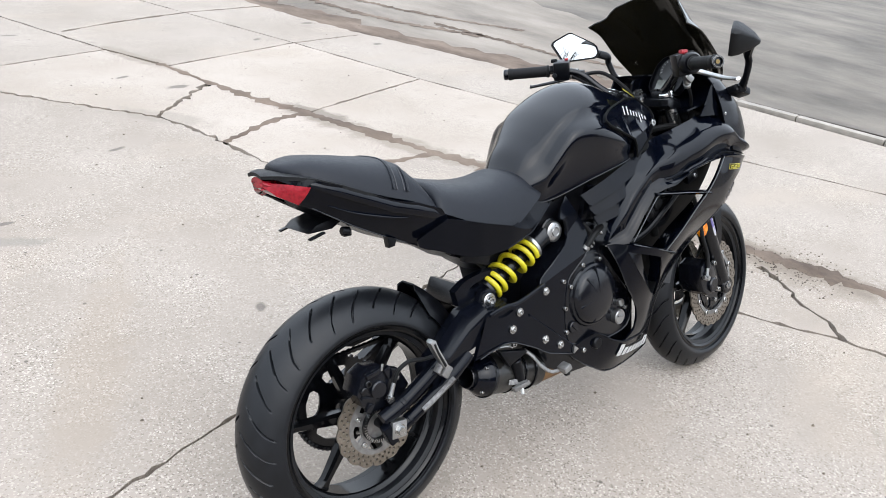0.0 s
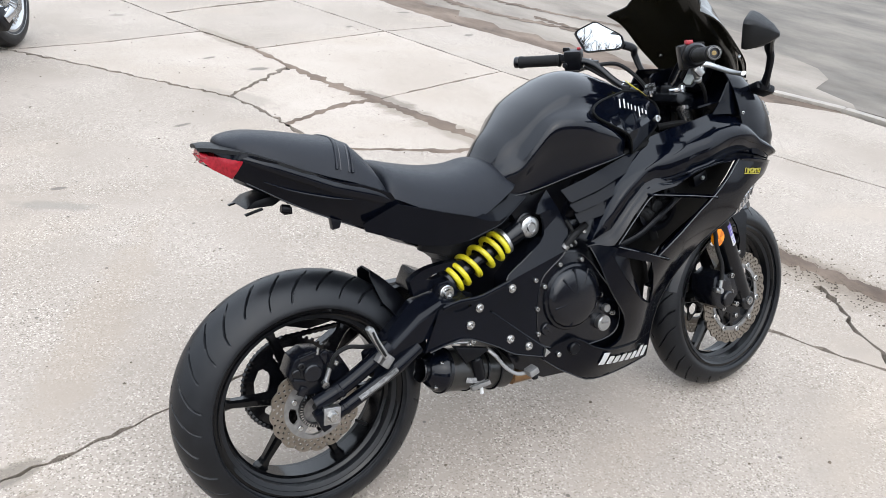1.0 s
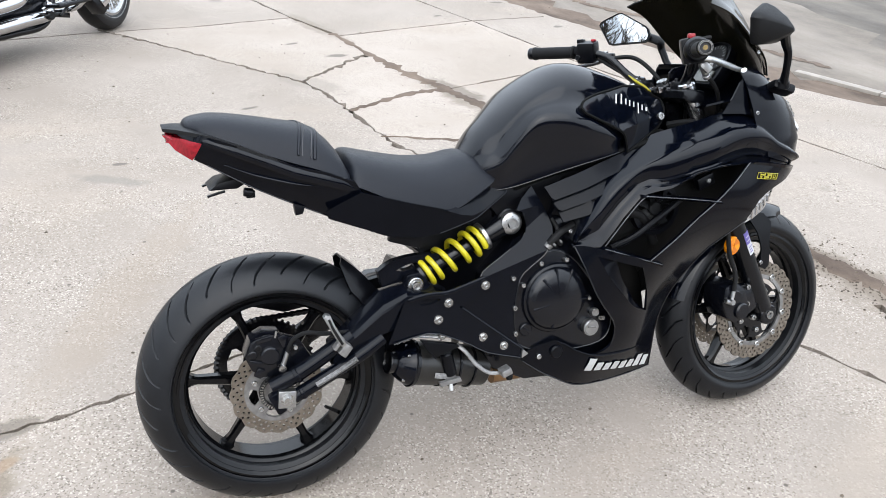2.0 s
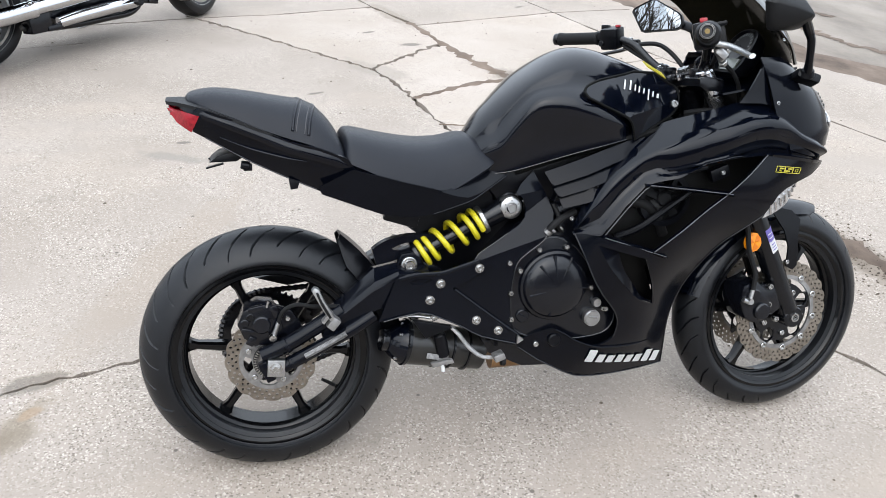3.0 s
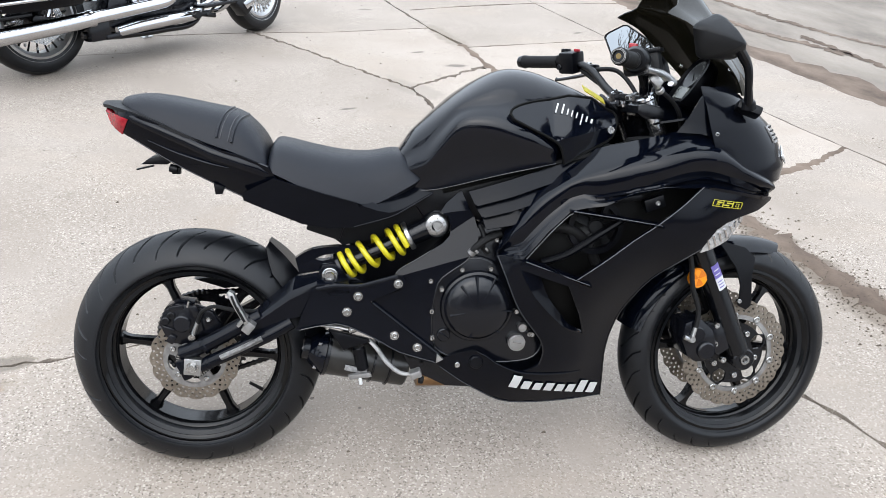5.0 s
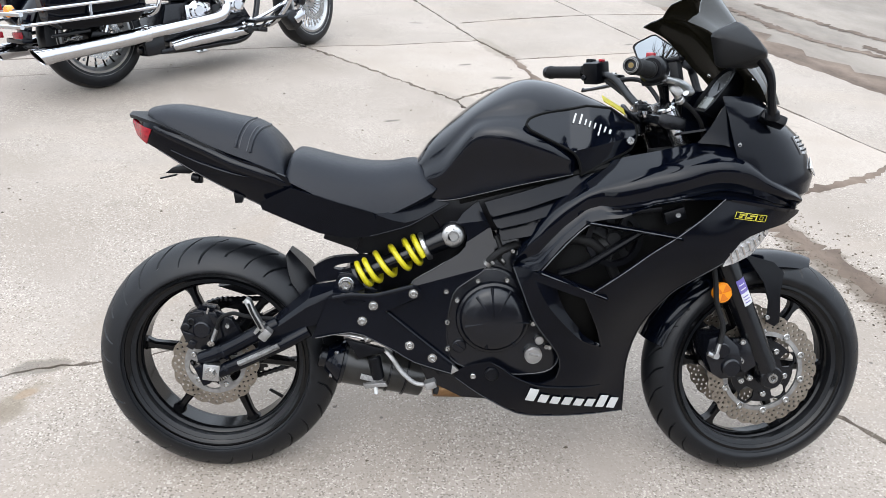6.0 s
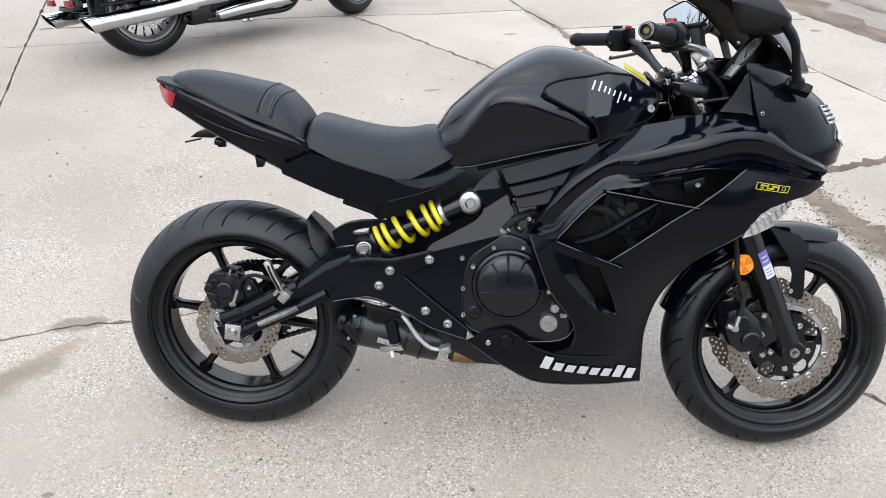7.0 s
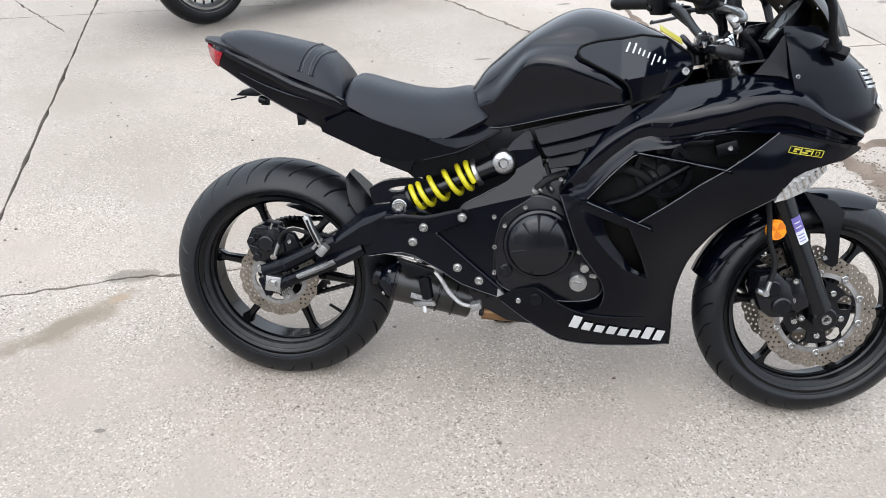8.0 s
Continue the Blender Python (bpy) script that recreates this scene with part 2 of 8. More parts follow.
def flat_mesh(outline, holes, step, lines=()):
    """Triangles that fill an outline with holes: points and faces in the plane."""
    from mathutils.geometry import delaunay_2d_cdt
    loops = [dense(l, step) for l in (outline, *holes)]
    pts, edges = [], []
    for l in loops:
        k = len(pts)
        pts += l
        edges += [(k + i, k + (i + 1) % len(l)) for i in range(len(l))]
    for l in lines:
        k = len(pts)
        run = []
        for a, b in zip(l[:-1], l[1:]):
            a, b = Vector(a), Vector(b)
            m = max(1, round((b - a).length / step))
            run += [a + (b - a) * j / m for j in range(m)]
        run.append(Vector(l[-1]))
        pts += run
        edges += [(k + i, k + i + 1) for i in range(len(run) - 1)]
    xs, ys = [p.x for p in loops[0]], [p.y for p in loops[0]]
    nx, ny = int((max(xs) - min(xs)) / step) + 1, int((max(ys) - min(ys)) / step) + 1
    rim = np.array([(p.x, p.y) for p in pts])
    for i in range(nx + 1):
        for j in range(ny + 1):
            p = Vector((min(xs) + (i + 0.5 * (j % 2)) * step, min(ys) + j * step))
            if ((rim - np.array(p)) ** 2).sum(1).min() > (0.5 * step) ** 2 and inside(p, loops[0]) and not any(inside(p, h) for h in loops[1:]):
                pts.append(p)
    v, _, fs, *_ = delaunay_2d_cdt([Vector((p.x, p.y)) for p in pts], edges, [], 0, 1e-7)
    keep = []
    for fc in fs:
        c = sum((v[i] for i in fc), Vector((0, 0))) / len(fc)
        if inside(c, loops[0]) and not any(inside(c, h) for h in loops[1:]):
            keep.append(fc)
    return v, keep


def panel(outline, depth, holes=(), thick=0.004, step=0.012, side=-1, lines=()):
    """A shell seen from the side: an outline in x and z, its half width given by depth(x, z)."""
    v, fs = flat_mesh(outline, holes, step, lines)
    bm = bmesh.new()
    vs = [bm.verts.new((p.x, side * depth(p.x, p.y), p.y)) for p in v]
    for fc in fs:
        bm.faces.new([vs[i] for i in fc])
    for q in [q for q in bm.verts if not q.link_faces]:
        bm.verts.remove(q)
    bmesh.ops.recalc_face_normals(bm, faces=bm.faces)
    tot = sum(fc.normal.y * fc.calc_area() for fc in bm.faces)
    if tot * side < 0:
        bmesh.ops.reverse_faces(bm, faces=bm.faces)
    bm.normal_update()
    faces, rim = list(bm.faces), [e for e in bm.edges if e.is_boundary]
    twin = {q: bm.verts.new(q.co - q.normal * thick) for q in list(bm.verts)}
    for fc in faces:
        bm.faces.new([twin[q] for q in reversed(fc.verts)])
    for e in rim:
        a, b = e.verts
        bm.faces.new((a, b, twin[b], twin[a]))
    bmesh.ops.recalc_face_normals(bm, faces=bm.faces)
    return bm


def spline_surface(points):
    """A smooth function of (x, z) through points (x, z, value)."""
    P = np.array(points, float)
    n = len(P)

    def u(r2):
        return np.where(r2 > 1e-12, 0.5 * r2 * np.log(np.maximum(r2, 1e-12)), 0.0)
    d2 = ((P[:, None, :2] - P[None, :, :2]) ** 2).sum(2)
    A = np.zeros((n + 3, n + 3))
    A[:n, :n] = u(d2) + 2e-4 * np.eye(n)
    A[:n, n], A[:n, n + 1:] = 1, P[:, :2]
    A[n, :n], A[n + 1:, :n] = 1, P[:, :2].T
    w = np.linalg.solve(A, np.r_[P[:, 2], 0, 0, 0])

    def value(x, z):
        r2 = (P[:, 0] - x) ** 2 + (P[:, 1] - z) ** 2
        return float(u(r2) @ w[:n] + w[n] + w[n + 1] * x + w[n + 2] * z)
    return value


def join(*bms):
    out = bmesh.new()
    for b in bms:
        me = bpy.data.meshes.new("tmp")
        b.to_mesh(me)
        out.from_mesh(me)
        bpy.data.meshes.remove(me)
    return out


def mirrored(bm):
    b = bm.copy()
    b.transform(Matrix.Diagonal((1, -1, 1, 1)))
    bmesh.ops.reverse_faces(b, faces=b.faces)
    return b


def part(name, bm, mat, parent, label="", sharp=32, at=None):
    me = bpy.data.meshes.new(name)
    bm.to_mesh(me)
    me.materials.append(mat)
    me.polygons.foreach_set("use_smooth", [True] * len(me.polygons))
    me.set_sharp_from_angle(angle=radians(sharp))
    ob = new(name, me)
    if parent is not None:
        ob.parent = parent
    if at is not None:
        ob.matrix_local = at
    if label:
        tagged(ob, label)
    return ob


def both(name, bm, mat, parent, label="", sharp=32):
    b = mirrored(bm)
    part(name, b, mat, parent, label, sharp)
    return part(name, bm, mat, parent, label, sharp)


def thing(name, label, category, m=None, group=""):
    ob = new(name)
    ob.empty_display_size = 0.1
    if m is not None:
        ob.matrix_world = m
    return tagged(ob, label, category, group)


# ---- ground: concrete slabs with open joints, kerb and street ----
def concrete_material(name="weathered_concrete", tone=1.0, coarse=0.62, cell=240):
    m = bpy.data.materials.new(name)
    m.use_nodes = True
    n, l = m.node_tree.nodes, m.node_tree.links
    b = n["Principled BSDF"]
    tc = n.new("ShaderNodeTexCoord")

    def noise_tex(scale, detail=4, rough=0.55, stretch=None):
        t = n.new("ShaderNodeTexNoise")
        t.inputs["Scale"].default_value, t.inputs["Detail"].default_value, t.inputs["Roughness"].default_value = scale, detail, rough
        if stretch:
            mp = n.new("ShaderNodeMapping")
            mp.inputs["Scale"].default_value, mp.inputs["Rotation"].default_value = stretch, (0, 0, radians(17))
            l.new(tc.outputs["Object"], mp.inputs["Vector"])
            l.new(mp.outputs[0], t.inputs["Vector"])
        else:
            l.new(tc.outputs["Object"], t.inputs["Vector"])
        return t.outputs["Fac"]

    def span(v, a, b_):
        r = n.new("ShaderNodeMapRange")
        r.inputs["From Min"].default_value, r.inputs["From Max"].default_value = a, b_
        l.new(v, r.inputs["Value"])
        return r.outputs[0]

    def blend(fac, a, b_, mode="MIX"):
        x = n.new("ShaderNodeMix")
        x.data_type, x.blend_type = "RGBA", mode
        l.new(fac, x.inputs["Factor"])
        for key, val in (("A", a), ("B", b_)):
            if isinstance(val, tuple):
                x.inputs[key].default_value = (*val, 1)
            else:
                l.new(val, x.inputs[key])
        return x.outputs["Result"]
    base = blend(span(noise_tex(1.1), 0.35, 0.65), tuple(c * tone for c in (0.232, 0.1953, 0.162)), tuple(c * tone for c in (0.2867, 0.2467, 0.2113)))
    tan = blend(span(noise_tex(0.7, 5, 0.6, (1, 2.2, 1)), 0.52, 0.72), base, (0.244, 0.204, 0.1667))
    # exposed grains
    cells = n.new("ShaderNodeTexVoronoi")
    cells.inputs["Scale"].default_value = cell
    l.new(tc.outputs["Object"], cells.inputs["Vector"])
    tone = n.new("ShaderNodeSeparateColor")
    l.new(cells.outputs["Color"], tone.inputs[0])
    grains = blend(span(tone.outputs[0], 0.74, 0.95), tan, (0.1, 0.0813, 0.0647))
    grains = blend(span(tone.outputs[1], 0.78, 0.95), grains, (0.3733, 0.3333, 0.2867))
    keep = n.new("ShaderNodeMath")
    keep.operation = "MULTIPLY"
    keep.inputs[1].default_value = coarse
    l.new(span(noise_tex(2.3, 3), 0.3, 0.6), keep.inputs[0])
    col = blend(keep.outputs[0], tan, grains)
    dark = blend(span(noise_tex(5.5, 6, 0.65), 0.62, 0.80), col, (0.1467, 0.1247, 0.1013))
    spots = n.new("ShaderNodeTexVoronoi")
    spots.inputs["Scale"].default_value = 7
    l.new(tc.outputs["Object"], spots.inputs["Vector"])
    dots = blend(span(spots.outputs["Distance"], 0.055, 0.035), dark, (0.0933, 0.08, 0.0667))
    # stains with a place of their own: centre, half lengths, turn, colour, strength
    ragged = noise_tex(9, 5, 0.65)
    for (sx, sy), (ha, hb), turn, colour, amount in STAINS:
        mp = n.new("ShaderNodeMapping")
        mp.vector_type = "TEXTURE"
        mp.inputs["Location"].default_value, mp.inputs["Rotation"].default_value, mp.inputs["Scale"].default_value = (sx, sy, 0), (0, 0, radians(turn)), (ha, hb, 1)
        l.new(tc.outputs["Object"], mp.inputs["Vector"])
        ln = n.new("ShaderNodeVectorMath")
        ln.operation = "LENGTH"
        l.new(mp.outputs[0], ln.inputs[0])
        wob = n.new("ShaderNodeMath")
        wob.operation, wob.inputs[1].default_value = "MULTIPLY_ADD", 2.2
        l.new(ragged, wob.inputs[0]), l.new(ln.outputs["Value"], wob.inputs[2])
        r = n.new("ShaderNodeMapRange")
        r.inputs["From Min"].default_value, r.inputs["From Max"].default_value, r.inputs["To Max"].default_value = 2.25, 1.75, amount
        l.new(wob.outputs[0], r.inputs["Value"])
        dots = blend(r.outputs[0], dots, colour)
    l.new(dots, b.inputs["Base Color"])
    b.inputs["Roughness"].default_value = 0.85
    b.inputs["Specular IOR Level"].default_value = 0.3
    bp = n.new("ShaderNodeBump")
    bp.inputs["Strength"].default_value, bp.inputs["Distance"].default_value = 0.5, 0.002
    l.new(noise_tex(130, 5, 0.7), bp.inputs["Height"])
    l.new(bp.outputs[0], b.inputs["Normal"])
    return m


STAINS = [
    ((-0.65, 0.350), (0.10, 0.040), 17, (0.1, 0.0853, 0.07), 0.75), ((-0.70, 0.10), (0.18, 0.06), 62, (0.135, 0.108, 0.078), 0.7), ((-0.635, 0.22), (0.035, 0.02), 40, (0.2267, 0.1467, 0.0867), 0.4),
    ((-0.30, 1.0), (0.70, 0.10), 64, (0.2, 0.1533, 0.11), 0.2), ((-0.33, 1.92), (0.18, 0.045), -23, (0.1467, 0.13, 0.1133), 0.6), ((1.83, 2.25), (0.90, 0.11), -71, (0.1467, 0.12, 0.0933), 0.65),
    ((2.36, 0.60), (1.15, 0.115), -74, (0.098, 0.077, 0.058), 0.9), ((2.47, 0.10), (0.55, 0.20), -74, (0.15, 0.122, 0.096), 0.6), ((1.68, 2.86), (0.30, 0.10), -70, (0.11, 0.09, 0.072), 0.75), ((0.85, 3.1), (0.30, 0.10), -50, (0.16, 0.1367, 0.1133), 0.5), ((-1.6, 1.9), (0.40, 0.25), 20, (0.1933, 0.1633, 0.1333), 0.5), ((1.2, 4.4), (0.5, 0.08), -72, (0.1467, 0.12, 0.0933), 0.6),
    ((0.92, 3.96), (0.055, 0.022), 20, (0.075, 0.064, 0.054), 0.75), ((1.17, 3.66), (0.07, 0.035), 10, (0.075, 0.064, 0.054), 0.75), ((0.6, 5.24), (0.06, 0.02), 0, (0.075, 0.064, 0.054), 0.75), ((2.3, 4.69), (0.05, 0.025), 30, (0.075, 0.064, 0.054), 0.75), ((3.21, 4.29), (0.07, 0.03), 20, (0.075, 0.064, 0.054), 0.75), ((3.05, 5.14), (0.06, 0.03), 0, (0.075, 0.064, 0.054), 0.75), ((0.41, 2.72), (0.06, 0.018), 20, (0.075, 0.064, 0.054), 0.75), ((-0.27, 2.08), (0.03, 0.014), 0, (0.075, 0.064, 0.054), 0.75), ((0.28, 1.005), (0.035, 0.02), 60, (0.075, 0.064, 0.054), 0.75), ((-0.43, -0.36), (0.016, 0.007), 10, (0.075, 0.064, 0.054), 0.75),
    ((-0.76, 0.04), (0.17, 0.040), 50, (0.120, 0.098, 0.070), 0.65)]


def patchy(name, dark, pale, scale, stretch=(1, 1, 1), turn=0.0, edge=0.06, rough=0.8):
    """Asphalt of two tones in ragged patches."""
    m = material(name, dark, rough, vary=0.25, scale=22, bump=0.6, bump_scale=140, spec=0.25)
    n, l = m.node_tree.nodes, m.node_tree.links
    b = n["Principled BSDF"]
    old = b.inputs["Base Color"].links[0].from_socket
    tc, mp, tex, r, mix = (n.new("ShaderNode" + k) for k in ("TexCoord", "Mapping", "TexNoise", "MapRange", "Mix"))
    mp.inputs["Scale"].default_value, mp.inputs["Rotation"].default_value = stretch, (0, 0, radians(turn))
    tex.inputs["Scale"].default_value, tex.inputs["Detail"].default_value, tex.inputs["Roughness"].default_value = scale, 6, 0.62
    l.new(tc.outputs["Object"], mp.inputs["Vector"]), l.new(mp.outputs[0], tex.inputs["Vector"])
    r.inputs["From Min"].default_value, r.inputs["From Max"].default_value = 0.5 - edge, 0.5 + edge
    l.new(tex.outputs["Fac"], r.inputs["Value"])
    mix.data_type = "RGBA"
    l.new(r.outputs[0], mix.inputs["Factor"]), l.new(old, mix.inputs["A"])
    grain = n.new("ShaderNodeMix")
    grain.data_type = "RGBA"
    grain.inputs["A"].default_value, grain.inputs["B"].default_value = (*(c * 0.85 for c in pale), 1), (*(c * 1.1 for c in pale), 1)
    fine = n.new("ShaderNodeTexNoise")
    fine.inputs["Scale"].default_value, fine.inputs["Detail"].default_value = 60, 4
    l.new(tc.outputs["Object"], fine.inputs["Vector"]), l.new(fine.outputs["Fac"], grain.inputs["Factor"])
    l.new(grain.outputs["Result"], mix.inputs["B"])
    l.new(mix.outputs["Result"], b.inputs["Base Color"])
    return m


CONCRETE = concrete_material()
CONCRETE_COARSE = concrete_material("coarse_concrete", 0.84, 0.78, 210)
DIRT = material("joint_dirt", (0.0413, 0.0313, 0.024), 0.95, vary=0.4, scale=22, color2=(0.11, 0.088, 0.0693), bump=0.9, bump_scale=140, spec=0.15)
ASPHALT = patchy("old_asphalt", (0.058, 0.050, 0.042), (0.142, 0.123, 0.103), 1.3, (1.0, 0.5, 1), 18, 0.16)
VERGE = patchy("dusty_brown_soil", (0.056, 0.040, 0.030), (0.138, 0.104, 0.080), 3.2, (1, 0.6, 1), 18, 0.16, 0.95)
APRON = patchy("worn_pale_apron", (0.108, 0.091, 0.075), (0.198, 0.171, 0.144), 1.0, (1, 0.45, 1), 18, 0.12)
KERB = material("kerb_concrete", (0.215, 0.192, 0.165), 0.85, vary=0.25, scale=14, bump=0.6, bump_scale=120)


def jag(line, amp, step=0.06, seed=0):
    """A line broken up at random, as a crack runs."""
    rng = random.Random(seed)
    out = []
    for a, b in zip(line[:-1], line[1:]):
        a, b = Vector(a), Vector(b)
        k = max(1, int((b - a).length / step))
        side = Vector((-(b - a).y, (b - a).x)).normalized()
        out += [a + (b - a) * j / k + side * (rng.uniform(-amp, amp) if j else 0) for j in range(k)]
    return out + [Vector(line[-1])]


def strip(line, width, amp, seed):
    """The open gap along a joint or crack; width: one value or one for each end."""
    rng = random.Random(seed + 100)
    pts = jag(line, amp, 0.032 if amp > 0.006 else 0.08, seed)
    w0, w1 = width if isinstance(width, tuple) else (width, width)
    left, right = [], []
    for i, p in enumerate(pts):
        d = (pts[min(i + 1, len(pts) - 1)] - pts[max(i - 1, 0)]).normalized()
        s = Vector((-d.y, d.x))
        w = (w0 + (w1 - w0) * i / (len(pts) - 1)) * (rng.uniform(0.4, 1.2) if rng.random() < 0.90 else rng.uniform(1.2, 1.9)) / 2
        left.append(p + s * w), right.append(p - s * w * rng.uniform(0.6, 1.2))
    return left + right[::-1]


CRACKS = [  # line, width, unevenness
    ([(-0.45, 9.6), (0.71, 5.87), (1.08, 4.68), (1.30, 4.16)], 0.028, 0.006),
    ([(1.28, 4.22), (1.39, 3.67), (1.50, 3.24), (1.65, 2.88)], (0.045, 0.085), 0.010),
    ([(1.60, 2.98), (1.75, 2.55), (1.91, 2.03), (2.05, 1.66)], (0.085, 0.07), 0.010),
    ([(2.03, 1.70), (2.20, 1.25), (2.40, 0.52), (2.56, -0.05), (2.85, -1.2), (3.3, -3.0), (6.3, -13.9)], (0.10, 0.12), 0.012),
    ([(1.2, 9.2), (2.0, 6.36), (2.53, 4.51), (2.85, 3.28), (3.10, 2.52), (3.62, 1.10), (3.96, 0.31), (4.9, -2.6)], 0.019, 0.003),
    ([(0.98, 5.28), (1.45, 5.5), (2.20, 5.77), (3.2, 5.93)], 0.030, 0.005),
    ([(-2.3, 3.75), (-1.2, 4.1), (-0.2, 4.36), (0.33, 4.45), (1.09, 4.68)], 0.023, 0.005),
    ([(1.31, 4.14), (2.53, 4.51), (3.25, 4.62)], 0.018, 0.004),
    ([(1.64, 2.88), (2.30, 3.10), (2.86, 3.28)], 0.018, 0.004),
    ([(-0.30, 4.42), (0.03, 4.06), (0.30, 3.74), (0.59, 3.39), (0.73, 3.24), (0.81, 3.13)], 0.03, 0.012),
    ([(0.81, 3.14), (0.90, 2.87), (0.95, 2.58), (0.98, 2.38), (1.02, 2.14), (1.14, 1.86), (1.26, 1.45), (1.55, 1.05)], 0.028, 0.012),
    ([(0.81, 3.14), (1.0, 3.32), (1.23, 3.54), (1.40, 3.66)], 0.034, 0.016),
    ([(0.95, 2.60), (1.16, 2.72), (1.42, 2.85), (1.66, 2.88)], (0.03, 0.07), 0.014),
    ([(1.0, 2.2), (1.30, 2.11), (1.64, 1.98), (1.90, 1.97), (2.0, 1.80)], (0.012, 0.06), 0.012),
    ([(-2.2, -0.28), (-1.5, 0.0), (-1.02, 0.195), (-0.78, 0.285), (-0.65, 0.345), (-0.45, 0.39), (-0.08, 0.50), (0.9, 0.82), (2.25, 1.22)], (0.012, 0.014), 0.008),
    ([(3.0, -13.9), (0.4, -4.3), (-0.6, -1.4), (-1.31, 0.69), (-1.50, 1.25), (-1.75, 1.99), (-2.15, 3.16), (-4.0, 8.8)], 0.016, 0.003),
    ([(-4.4, 2.4), (-2.95, 3.1), (-2.5, 3.25), (-1.98, 3.42), (-0.9, 3.75)], 0.011, 0.004),
    ([(-2.95, 3.66), (-2.58, 3.31), (-2.2, 2.95)], 0.012, 0.008),
    ([(1.62, 0.20), (1.80, 0.11), (1.87, 0.01), (1.95, -0.16), (2.05, -0.345), (2.12, -0.60), (2.3, -1.2)], 0.022, 0.01),
    ([(2.34, 0.20), (2.28, 0.05), (2.19, -0.07), (2.14, -0.23), (2.05, -0.345)], (0.03, 0.024), 0.014),
    ([(2.06, 1.66), (2.42, 1.79), (2.80, 1.96), (3.2, 2.25)], (0.07, 0.03), 0.014),
]
LOT = [(-16, -14), (7.5, -14), (5.85, -3.6), (4.98, 0.75), (4.83, 1.80), (4.30, 2.35), (3.84, 3.15), (3.62, 3.85), (3.32, 4.62), (3.10, 5.40), (2.96, 6.25), (2.3, 8.5), (0.4, 14), (-16, 14)]


